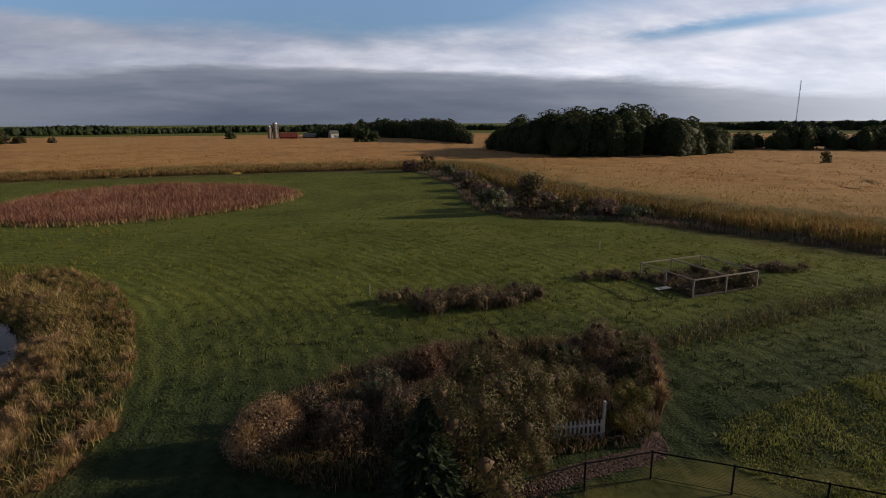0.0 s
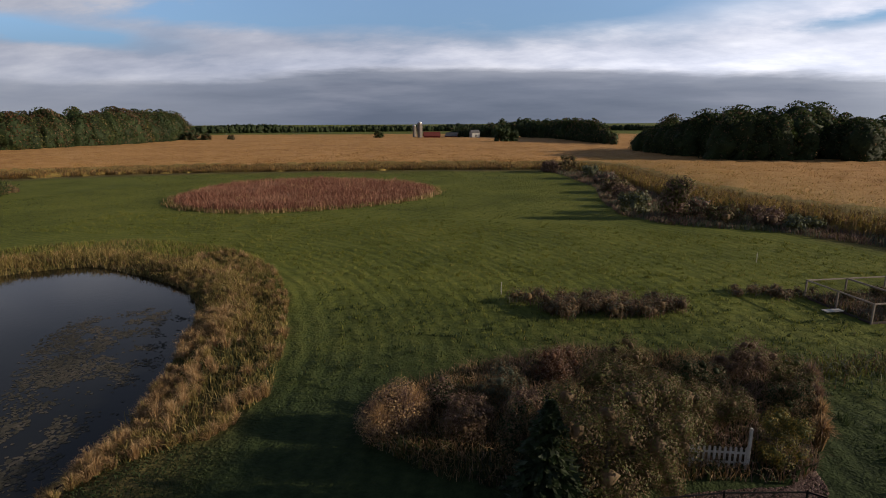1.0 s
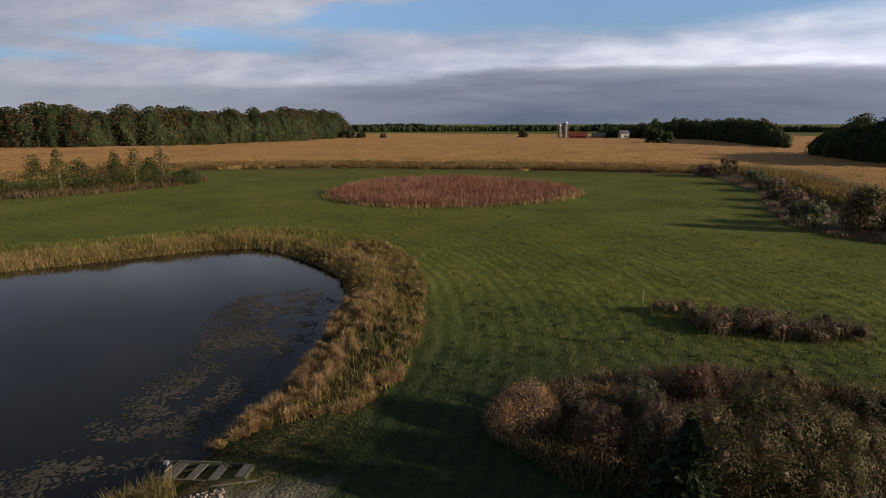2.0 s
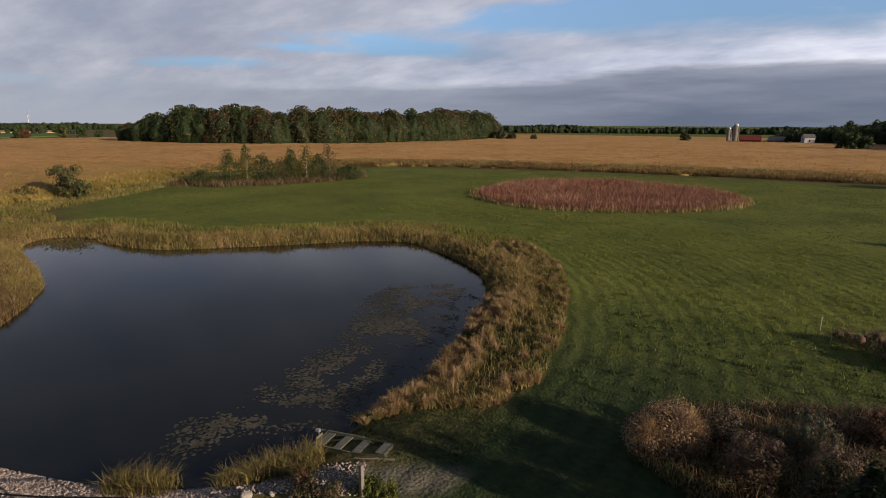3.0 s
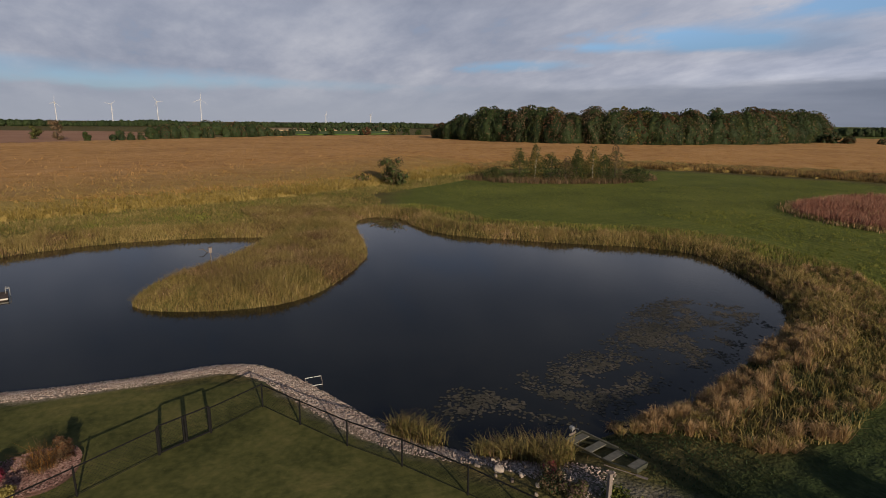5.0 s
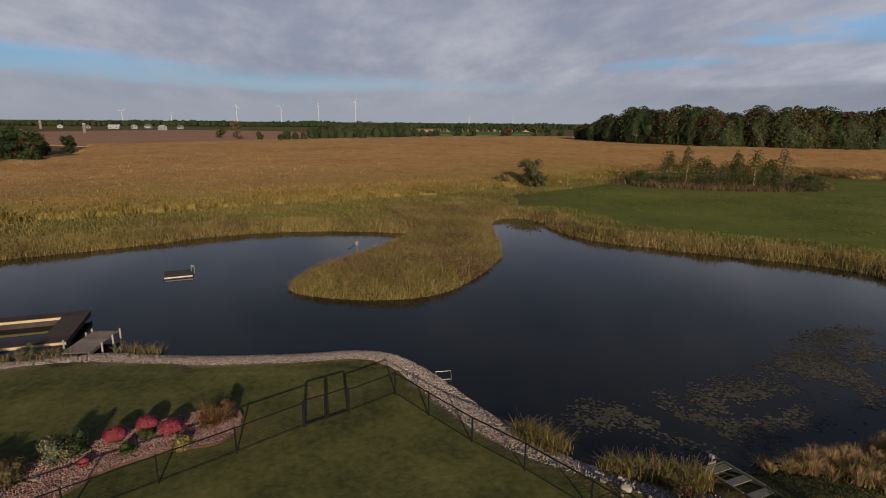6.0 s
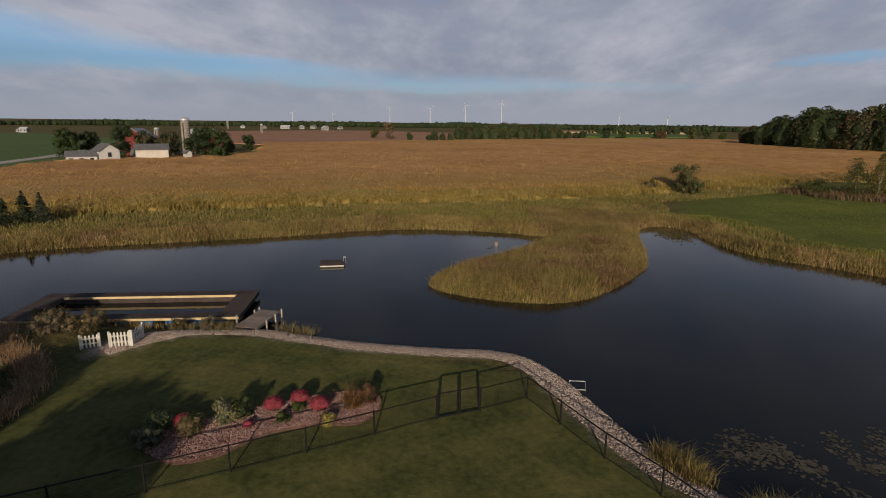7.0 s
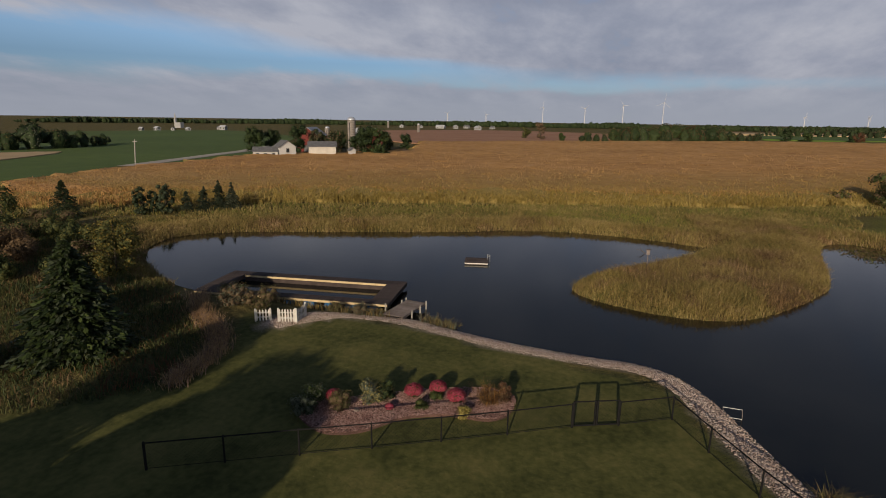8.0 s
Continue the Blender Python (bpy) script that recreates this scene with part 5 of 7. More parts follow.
def build_farms():
    # farmstead to the south-west
    gable_house("farmhouse", (-140.5, -109.5, 0), 55, (5.5, 5, 4.2), SIDING, SHINGLE, "white farmhouse with a grey gable roof", windows=2)
    gable_house("farmhouse_wing", (-136.6, -113.4, 0), 124, (7, 4.5, 2.9), SIDING, SHINGLE, "low white wing with a shallow grey roof", "house", 3, roof_rise=0.25)
    gable_house("white_shed", (-148.6, -101.5, 0), 124, (8.2, 6, 4.3), CREAM_SIDING, SHINGLE, "long cream machine shed with a dark roof", "shed", 0, roof_rise=0.22)
    gable_house("garden_shed", (-153, -93.5, 0), 55, (1.8, 1.8, 3.2), SIDING, SHINGLE, "tiny white shed beside the corn", "shed", 0)
    silo((-178, -108.5, 0), 12.3, 1.45, "tall concrete stave silo with a bright dome")
    silo((-216, -144, 0), 8.5, 1.0, "concrete stave silo half hidden by trees")
    gable_house("red_barn", (-187, -132, 0), 20, (14, 9, 6), BARN_RED, PALE_ROOF, "red barn with a pale roof among trees", "barn", 0, True)
    gable_house("red_barn", (-209, -120, 0), 70, (12, 8, 6), BARN_RED, PALE_ROOF, "red barn behind the silo", "barn", 0, True)
    rng = np.random.default_rng(40)
    spots = [(-148, -127, 9.5, 7, LEAF_GREEN), (-156, -126, 8.5, 7, LEAF_DARK), (-164, -122, 10, 8, LEAF_DARK), (-170, -118, 8.5, 7, LEAF_BROWN), (-172, -112, 8, 7, LEAF_BROWN), (-175, -103, 7, 6, LEAF_BROWN),
             (-167, -99, 8.5, 7, LEAF_DARK), (-163, -94, 10.5, 8, LEAF_DARK), (-162, -88.5, 10, 7.5, LEAF_GREEN), (-181, -96, 8, 6, LEAF_OLIVE), (-216, -105, 6, 5.5, LEAF_DARK), (-190, -122, 8, 7, LEAF_DARK)]
    for k, (x, y, h, w, m) in enumerate(spots):
        broadleaf("farm_tree", (x, y, -0.05), h * 1.05, w, [m, LEAF_DARK], "leafy farmyard tree, %s" % ("reddening" if m in (LEAF_RUST, LEAF_BROWN) else "dark green"), "tree", 400 + k, 2400, 0.27, low=0.12, group="farmyard trees", core=0.6, lobes=20, puff=0.75, near=0.25)
    # farmstead to the north
    silo((-86.5, 424, 0), 12.5, 1.7, "concrete silo with a pale dome at the far farm")
    silo((-92, 430, 0), 10.5, 1.2, "short slim concrete silo at the far farm")
    gable_house("red_barn", (-76, 418, 0), 15, (12, 8, 3.2), BARN_RED, BARN_RED, "long red barn at the far farm", "barn", 0, True)
    gable_house("red_barn", (-62, 428, 0), -10, (9, 7, 2.8), BARN_RED, SHINGLE, "low red barn with a dark roof", "barn", 0, True)
    gable_house("white_house", (-43.5, 417, 0), 30, (6, 5, 5.5), SIDING, SHINGLE, "small white gabled farmhouse at the far farm", "house", 1)
    for k, (x, y, h, w, m) in enumerate([(-18, 329, 9.5, 11, LEAF_DARK), (-12, 333, 8, 9, LEAF_DARK), (-230, 351, 7, 12, LEAF_BROWN), (-222, 355, 6, 9, LEAF_RUST), (-116, 413, 7, 8, LEAF_OLIVE), (-206, 360, 5, 5, LEAF_BROWN)]):
        broadleaf("field_tree", (x, y, -0.05), h, w, [m, LEAF_DARK], "spreading dark tree alone in the corn", "tree", 430 + k, 1600, 0.36, low=0.12, core=0.65, lobes=20, puff=0.75)
    broadleaf("field_tree", (108, 131, -0.05), 4.6, 3.4, [LEAF_GREEN, LEAF_OLIVE], "small round tree standing in the corn", "tree", 438, 500, 0.35, low=0.2)
    # trees and bushes across the western fields
    for k, (x, y, h, w, m) in enumerate([(-408, -99, 9, 7, LEAF_OLIVE), (-391, -84.7, 12, 8, LEAF_BROWN), (-352, -63, 6, 4, LEAF_GREEN), (-503, 130, 8.5, 9, LEAF_RUST), (-458, 141, 10, 8, LEAF_OLIVE), (-455, 152, 8.5, 7, LEAF_GREEN), (-452, 162, 6, 6, LEAF_GREEN),
                                            (-512, 85, 10, 10, LEAF_DARK), (-505, 98, 6, 8, LEAF_GREEN), (-492, 122, 5, 4, LEAF_DARK)]):
        broadleaf("hedgerow_tree", (x, y, -0.05), h, w, [m, m], "lone %s tree in the western fields" % ("russet" if m in (LEAF_RUST, LEAF_BROWN) else "green"), "tree", 450 + k, 1200, 0.36, low=0.1, core=0.6, lobes=16, puff=0.75)
    # village and farms on the western horizon
    rows = [(-808, -396, 14, 9, 5, PALE_ROOF), (-800, -360, 10, 8, 5, SHINGLE), (-787, -321, 22, 10, 5, PALE_ROOF), (-795, -300, 12, 8, 6, PALE_ROOF), (-848, -301, 14, 8, 6, SHINGLE), (-830, -275, 18, 9, 5, PALE_ROOF), (-820, -250, 10, 8, 5, SHINGLE),
            (-438, -411, 12, 9, 6, PALE_ROOF), (-452, -430, 16, 8, 4, SHINGLE), (-370, -422, 9, 7, 5, PALE_ROOF), (-378, -412, 7, 6, 4, SHINGLE), (-388, -405, 10, 6, 4, PALE_ROOF), (-362, -432, 6, 6, 4, PALE_ROOF), (-720, -240, 14, 9, 6, PALE_ROOF)]
    for k, (x, y, w, d, h, rm) in enumerate(rows):
        gable_house("village_house", (x, y, 0), 20 + 37 * k % 90, (w * 0.6, d * 0.7, h * 0.55) if x < -600 else (w * 0.5, d * 0.5, h * 0.5), FAR_SIDING, rm, "white village house with a %s roof" % ("pale" if rm is PALE_ROOF else "grey"), "house", 2, group="village houses")
    silo((-510, -232, 0), 8, 1.3, "distant concrete silo at a village farm")
    silo((-760, -395, 0), 9, 1.5, "distant concrete silo at the village edge")
    t = thing("church", (-476, -513, 0), "small white church with a pointed steeple", "church")
    part("nave", box((5, 9, 6), (0, 4, 3), 0.1), FAR_SIDING, t)
    part("steeple", merge(box((2, 2, 11), (0, -1, 5.5), 0.05), rod((0, -1, 11), (0, -1, 17), 1.3, 0.05, 4)), FAR_SIDING, t)


build_farms()


def build_turbines():
    for k, (x, y, hub, r) in enumerate([(-2446, -518, 70, 30), (-2476, -344, 66, 28), (-2493, -190, 80, 30), (-2500, -33, 92, 44), (-2327, -915, 40, 22), (-2400, -760, 36, 22), (-2457, 460, 38, 22), (-2414, 646, 38, 22)]):
        t = thing("wind_turbine", (x, y, 0), "white three-bladed wind turbine on the horizon", "wind turbine", "wind turbines", 80 + 9 * k)
        part("tower", rod((0, 0, 0), (0, 0, hub), 1.9, 1.0, 12), TURBINE_WHITE, t)
        part("nacelle", box((2.6, 6, 2.8), (0, 1, hub + 1), 0.4), TURBINE_WHITE, t)
        for j in range(3):
            r = r if j else r * 0.8
            a = radians(120 * j + 40 * k + 8)
            tip = Vector((math.sin(a) * r, -3.6, hub + 1 + math.cos(a) * r))
            part("blade", rod((0, -3.6, hub + 1), tip, 0.8, 0.25, 6), TURBINE_WHITE, t)


build_turbines()


def build_mast():
    t = thing("radio_mast", (767, 1020, 0), "thin lattice radio mast above the treeline", "mast")
    h = 86
    for k in range(3):
        a = 2 * math.pi * k / 3
        part("leg", rod((1.0 * math.cos(a), 1.0 * math.sin(a), 0), (0.7 * math.cos(a), 0.7 * math.sin(a), h), 0.22, 0.18, 5), MAST_PAINT, t)
    bms = []
    for k in range(34):
        a, b = 2 * math.pi * k / 3, 2 * math.pi * (k + 1) / 3
        bms.append(rod((0.9 * math.cos(a), 0.9 * math.sin(a), k * 2.5), (0.9 * math.cos(b), 0.9 * math.sin(b), k * 2.5 + 2.5), 0.14, None, 4))
    part("lattice", merge(*bms), MAST_PAINT, t)
    p = thing("utility_pole", (-107, -132, 0), "leaning wooden utility pole at the field edge", "pole")
    part("post", rod((0.25, 0, -0.2), (-0.25, 0.1, 6.6), 0.17, 0.12, 8), PALE_BARK, p)
    part("crossarm", box((0.1, 1.6, 0.12), (-0.22, 0.1, 6.1), 0.01), PALE_BARK, p)


build_mast()


# ---------------------------------------------------------------- trees round the meadow
def bush(name, x, y, h, w, mats, label, seed, leaves=700, size=0.16, group="", category="shrub", low=0.06, core=0.3, lobes=11, puff=1.0, near=0.35):
    return broadleaf(name, (x, y, z_at(x, y) - 0.03), h, w, mats, label, category, seed, leaves, size * 1.25, low=low, group=group, trunk=0.012, core=core, lobes=lobes, puff=puff, near=near)


def build_meadow_trees():
    bush("lone_tree", 18.6, 75.8, 7.0, 4.6, [LEAF_OLIVE, LEAF_BROWN, WEED_PURPLE], "small olive-brown tree in the hedgerow", 51, 2600, 0.17, category="tree", low=0.2)
    rng = np.random.default_rng(52)
    spots = [(8.9, 145, 4.8, 5), (4, 148, 3, 5), (13, 130, 3.4, 5), (14.5, 118, 2.6, 5), (15, 104, 2.6, 5), (14.8, 94, 2.6, 4), (14, 80, 3.2, 4.5), (21.5, 78, 3.0, 4), (24, 73.5, 2.6, 4.5), (28.4, 72.6, 2.5, 4.5), (31.5, 70, 1.8, 4), (16, 87, 2.4, 4)]
    kinds = [[LEAF_OLIVE, LEAF_BROWN], [LEAF_BROWN, WEED_PURPLE], [LEAF_OLIVE, LEAF_GREY], [LEAF_GREY, WEED_PURPLE]]
    for k, (x, y, h, w) in enumerate(spots):
        bush("hedgerow_bush", x, y, h * 0.9, w * 1.15, kinds[k % 4], "%s hedgerow bush between meadow and corn" % ("olive-brown", "dull brown", "green", "grey-green")[k % 4], 60 + k, 1700, 0.13, "hedgerow bushes", core=0.5, lobes=22, puff=0.6, near=0.3)
    hedge = np.array([(2, 153), (11, 150), (19, 122), (22, 98), (28, 82), (40, 63), (52, 46), (47, 45.5), (36, 60), (28, 68), (17, 71), (12, 78), (11, 92), (12, 112), (7, 138)])
    reed_bed("hedgerow_weeds", "brown and grey weeds under the hedgerow", hedge, 26, 0.8, 0.08, [REED_BROWN, WEED_PURPLE, LEAF_GREY, LEAF_OLIVE], (3, 3, 3, 2), np.random.default_rng(53), 0.6)
    # saplings at the field corner
    sap = [(-104.5, 61, 7.2, 2.6), (-103, 64, 8.2, 2.2), (-101.5, 67, 6.2, 3.2), (-99.5, 70, 5.6, 3.4), (-99, 72.5, 7.4, 2.2), (-97.5, 75.5, 7.8, 2.6), (-96.5, 78, 6, 3), (-95.5, 80, 8.6, 3.0), (-107, 56, 3, 3.5), (-103, 75, 5, 3.5), (-93, 84, 3.4, 4)]
    for k, (x, y, h, w) in enumerate(sap):
        mats = [[LEAF_GREEN, LEAF_OLIVE, LEAF_OLIVE], [LEAF_YELLOW, LEAF_OLIVE, LEAF_OLIVE], [LEAF_DARK, LEAF_GREEN, LEAF_OLIVE], [LEAF_OLIVE, LEAF_BROWN]][k % 4]
        t = thing("sapling", (x - 4, y + 1, z_at(x - 4, y + 1) - 0.03), "slim young %s tree at the meadow corner" % ("green", "yellowing", "dark green", "olive")[k % 4], "tree", "saplings")
        crng = np.random.default_rng(80 + k)
        part("trunk", trunk_soup(h, 0.012 * h + 0.03, crng, 7, w * 0.3, 0.15), PALE_BARK if k % 4 == 1 else BARK, t)
        c = Soup()
        for j in range(len(mats)):
            crown_cloud(c, (0, 0, 0), h * (0.8 + 0.1 * j), w * 1.7, 900, 0.14, crng, j, 0.04, 0.30 if k % 2 else 0.45, None, 0.6)
        part("crown", c, list(mats), t)
    thicket = np.array([(-114, 50), (-104, 55), (-98, 66), (-95, 80), (-98, 92), (-107, 98), (-116, 80), (-121, 60)])
    reed_bed("corner_thicket", "russet brambles and weeds round the saplings", thicket, 12, 1.15, 0.13, [REED_BROWN, LEAF_BROWN, LEAF_OLIVE], (4, 3, 2), np.random.default_rng(54), 0.6)
    bush("field_bush", -106.5, 32, 5.7, 6.4, [LEAF_OLIVE, LEAF_BROWN, LEAF_GREEN], "round olive-green bush at the edge of the corn", 95, 3200, 0.14, core=0.5, lobes=24, puff=0.6, near=0.2)
    bush("field_bush", -109.5, 26, 1.8, 4.5, [LEAF_BROWN, LEAF_OLIVE], "low brown bush at the edge of the corn", 96, 420, 0.22)
    # evergreens beyond the pond's south end
    for k, (x, y, h, w) in enumerate([(-51.6, -64.6, 4.1, 2.0), (-53.0, -64.0, 3.3, 1.6), (-54.0, -62.9, 4.0, 3.0)]):
        bush("juniper", x, y, h, w, [LEAF_DARK, NEEDLE], "dark upright juniper by the pond", 100 + k, 3600, 0.07, "junipers", "evergreen", core=0.7, lobes=44, puff=0.5, near=0.2)
    for k, (x, y, h, w) in enumerate([(-56.4, -61.6, 3.0, 3.0), (-58.2, -60.3, 3.5, 3.2), (-59.8, -59.1, 4.2, 3.0), (-60.8, -57.7, 3.9, 2.8)]):
        spruce("blue_spruce", (x, y, z_at(x, y) - 0.05), h, w, [NEEDLE, LEAF_GREY] if k == 3 else [NEEDLE], "young spruce in a row beside the corn", 110 + k, "young spruces")
    spruce("spruce", (-46, -71, -0.05), 4.9, 5.2, [NEEDLE, LEAF_DARK], "broad dark spruce before the corn", 115)
    spruce("spruce", (-18.6, -30.2, -0.05), 6.4, 7.0, [NEEDLE, LEAF_DARK, LEAF_GREEN], "tall dark spruce on the weedy bank", 116, fans=90)
    spruce("spruce", (-13.4, -33.0, -0.05), 5.6, 4.8, [NEEDLE, LEAF_DARK], "dark spruce at the edge of the yard", 117, fans=90)
    bush("yellow_tree", -30.2, -42, 4.8, 4.4, [LEAF_OLIVE, LEAF_YELLOW, LEAF_OLIVE], "yellow-leaved young tree at the pond's end", 118, 5200, 0.085, category="tree", lobes=26, puff=0.7, near=0.2)
    bush("bank_shrub", -41.5, -76, 4.2, 5, [LEAF_DARK, LEAF_OLIVE], "dark shrub at the far end of the pond", 119, 3200, 0.10, lobes=20, puff=0.7)
    brush = [(-33, -47, 1.8, 3), (-27.5, -44, 2.2, 3.2), (-25, -40, 2.4, 3), (-22, -35.5, 2.2, 3), (-35, -54, 2.6, 4), (-30, -56, 3, 4), (-24, -50, 3.2, 4), (-38, -60, 2.2, 4)]
    wild = np.random.default_rng(146)
    for x, y in scatter(np.array([(-23, -37), (-28, -41), (-33, -49), (-39, -56), (-42, -68), (-30, -66), (-20, -50), (-15, -39)]), 0.045, wild):
        brush.append((float(x), float(y), float(wild.uniform(1.5, 2.8)), float(wild.uniform(2.6, 4.2))))
    for k, (x, y, h, w) in enumerate(brush):
        bush("bank_shrub", x, y, h, w, [[LEAF_OLIVE, LEAF_BROWN], [LEAF_DARK, LEAF_OLIVE], [LEAF_BROWN, REED_BROWN]][k % 3], "%s shrub on the overgrown bank" % ("olive", "dark green", "brown")[k % 3], 130 + k, 2600, 0.08, "bank shrubs", core=0.45, lobes=18, puff=0.75, near=0.25)
    bank = np.array([(-24.5, -25.5), (-21, -22.6), (-17.4, -22.2), (-12.4, -27), (-12, -44), (-24, -70), (-42, -72), (-45, -55), (-36, -51), (-32.5, -42), (-30.5, -37), (-27, -31)])
    reed_bed("bank_weeds", "russet, olive and brown weeds on the overgrown bank", bank, 60, 0.5, 0.045, [REED_BROWN, LEAF_OLIVE, MEADOW_BLADE_DIM, LEAF_RUST], (5, 3, 3, 3), np.random.default_rng(141), 0.9)
    end = np.array([(-30.5, -36), (-29, -42), (-33, -50), (-41, -56), (-49, -55), (-50, -47), (-44, -52), (-36, -46), (-33, -40)])
    reed_bed("pond_end_weeds", "brown and olive weeds fringing the pond's end", end, 90, 0.6, 0.045, [REED_BROWN, REED_OLIVE, REED_TAN], (4, 3, 2), np.random.default_rng(147), 0.9, -0.25, 2.4, bend=0.5)
    strip = smooth_line([(-28.5, -31.5), (-25.6, -28.5), (-24.0, -25.6), (-21.4, -23.2), (-17.8, -22.4)], 8)
    s = Soup()
    rng = np.random.default_rng(142)
    base = np.repeat(strip, 130, 0) + rng.normal(0, 0.33, (len(strip) * 130, 2))
    blades(s, rooted(base), rng.uniform(0.45, 0.9, len(base)), 0.028, rng, 0.8, rng.integers(0, 3, len(base)), 0.5)
    tagged(part("pampas_row", s, [REED_TAN, WEED_PURPLE, REED_TAN], None), "row of pale mauve plume grass edging the lawn", "grass", kind="stuff")


build_meadow_trees()


# ---------------------------------------------------------------- shade trees of the yard, east and south of the lawn
def build_yard_trees():
    for k, (x, y, h, w) in enumerate([(4.6, -13.6, 6.3, 6.0), (5.4, -16.2, 7.4, 6.4), (5.0, -18.0, 6.2, 4.0), (4.0, -22.4, 8.4, 5.4)]):
        broadleaf("yard_tree", (x, y, -0.05), h, w, [LEAF_GREEN, LEAF_OLIVE], "broad green tree in the house yard", "tree", 160 + k, 5000, 0.34, low=0.03, group="yard trees", core=0.9)


build_yard_trees()


# ---------------------------------------------------------------- shrub garden in front
def build_shrub_garden():
    rng = np.random.default_rng(170)
    bed = np.array([(-6.6, 18.6), (-6.2, 23), (-3.4, 26), (2.5, 29.4), (9.6, 29), (13.8, 28.6), (12.6, 24.5), (10.6, 19.6), (9.4, 18.4), (6.0, 18.2), (2.0, 16.4), (-3.0, 16.8)])
    reed_bed("garden_weeds", "dull purple and brown seed heads of garden perennials", bed, 120, 0.8, 0.028, [WEED_PURPLE, REED_BROWN, REED_TAN, LEAF_GREY], (5, 4, 3, 2), rng, 1.0, bend=0.5)
    reed_bed("garden_underwood", "dark green leaves under the garden perennials", bed, 45, 0.55, 0.10, [LEAF_DARK, LEAF_OLIVE], (3, 2), rng, 0.9)
    big = [(2.4, 16.2, 5.2, 4.2, [LEAF_OLIVE, LEAF_BROWN]), (4.1, 17.3, 4.2, 3.0, [LEAF_OLIVE, LEAF_BROWN]), (0.6, 17.6, 3.4, 3.2, [LEAF_BROWN, LEAF_DARK]), (5.6, 20.5, 3.0, 3.2, [LEAF_OLIVE, LEAF_BROWN]), (3.2, 21.5, 2.8, 3.4, [LEAF_BROWN, LEAF_OLIVE])]
    for k, (x, y, h, w, m) in enumerate(big):
        bush("garden_tree", x, y, h, w, m, "twiggy olive-brown garden shrub thinning in autumn", 180 + k, 18000, 0.036, "garden shrubs", "shrub", 0.08, 0.36, 24, 0.72, 0.3)
    spruce("garden_spruce", (0.5, 14.9, -0.05), 4.5, 3.6, [NEEDLE, LEAF_DARK, LEAF_DARK], "dark young spruce among the shrubs", 190, fans=90)
    mid = [(-2.6, 19.6, 1.9, 2.4, [WEED_PURPLE, LEAF_BROWN]), (-4.0, 21.6, 1.6, 2.2, [LEAF_DARK, WEED_PURPLE]), (-1.4, 22.8, 1.7, 2.4, [LEAF_BROWN, LEAF_GREY]), (1.2, 25.2, 1.7, 2.6, [WEED_PURPLE, LEAF_RUST]), (4.6, 26.2, 1.9, 2.8, [LEAF_OLIVE, LEAF_BROWN]),
           (7.6, 25, 1.8, 2.8, [LEAF_BROWN, LEAF_DARK]), (10.6, 27, 2.0, 2.8, [WEED_PURPLE, LEAF_BROWN]), (12.0, 25.2, 1.8, 2.2, [LEAF_BROWN, LEAF_OLIVE]), (10.8, 22.8, 1.9, 2.0, [LEAF_BROWN, LEAF_DARK]), (8.2, 22, 1.7, 2.2, [LEAF_OLIVE, LEAF_BROWN]),
           (9.1, 19.6, 2.1, 2.0, [LEAF_YELLOW, LEAF_OLIVE]), (-0.2, 19.8, 2.2, 2.2, [LEAF_BROWN, WEED_PURPLE])]
    for k, (x, y, h, w, m) in enumerate(mid):
        bush("garden_shrub", x, y, h, w, m, "%s garden shrub" % ("yellow-green rounded" if m[0] is LEAF_YELLOW else "dull purple-brown" if m[0] is WEED_PURPLE else "brown and olive"), 200 + k, 6500, 0.032, "garden shrubs", core=0.36, lobes=18, puff=0.72, near=0.3)
    s = Soup()
    mound = np.array([(-5.5, 20.2, 1.35), (-5.1, 19.7, 1.0), (-5.9, 19.7, 1.25), (-5.4, 19.3, 0.7), (-6.4, 19.2, 0.75), (-6.0, 18.9, 0.5), (-4.9, 20.2, 0.7)])
    clump_cores(s, mound, np.full(7, 0.72), rng, 2, 0.6)
    for k in range(3):
        leaf_cloud(s, mound, np.full(7, 0.82), 4200, 0.042, rng, k if k < 2 else 0, 0.2, near=0.45)
    tussocks(s, mound[:, :2], 1.75, 0.85, 520, 0.02, [0, 0, 1], rng)
    tussocks(s, np.array([(9.6, 27.6), (9.2, 27.2), (12.9, 25.6), (12.5, 24.2), (11.9, 22.6), (11.2, 20.9)]), 1.5, 0.6, 420, 0.03, [0, 1, 2], rng)
    tagged(part("plume_grass", s, [REED_TAN, WEED_PURPLE, REED_BROWN], None), "clumps of pinkish tan plume grass", "grass", kind="stuff")
    # red gravel border by the fence, its stones darkened to stand in for shade
    line = smooth_line([(3.4, 15.6), (5.5, 16.8), (7.6, 17.4), (9.6, 18.0), (9.9, 19.4)], 8)
    strew("garden_gravel", "pinkish-brown gravel border along the fence, coloured as in shade", line, 0.5, 0.045, 4200, SHADED_GARDEN_STONE, rng)
    # weedy berm running east from the garden
    berm = smooth_line([(13.6, 28), (18.5, 29.8), (23.2, 31.4), (28.8, 33.6), (35, 35.4), (42, 37)], 8)
    base = np.repeat(berm, 190, 0) + rng.normal(0, 0.75, (len(berm) * 190, 2))
    base = base[rng.random(len(base)) < 0.7 + 0.8 * fbm(base[:, 0], base[:, 1], 2.4, 71)]
    s = Soup()
    blades(s, rooted(base), rng.uniform(0.15, 0.55, len(base)), 0.05, rng, 1.2, rng.integers(0, 4, len(base)), 0.5)
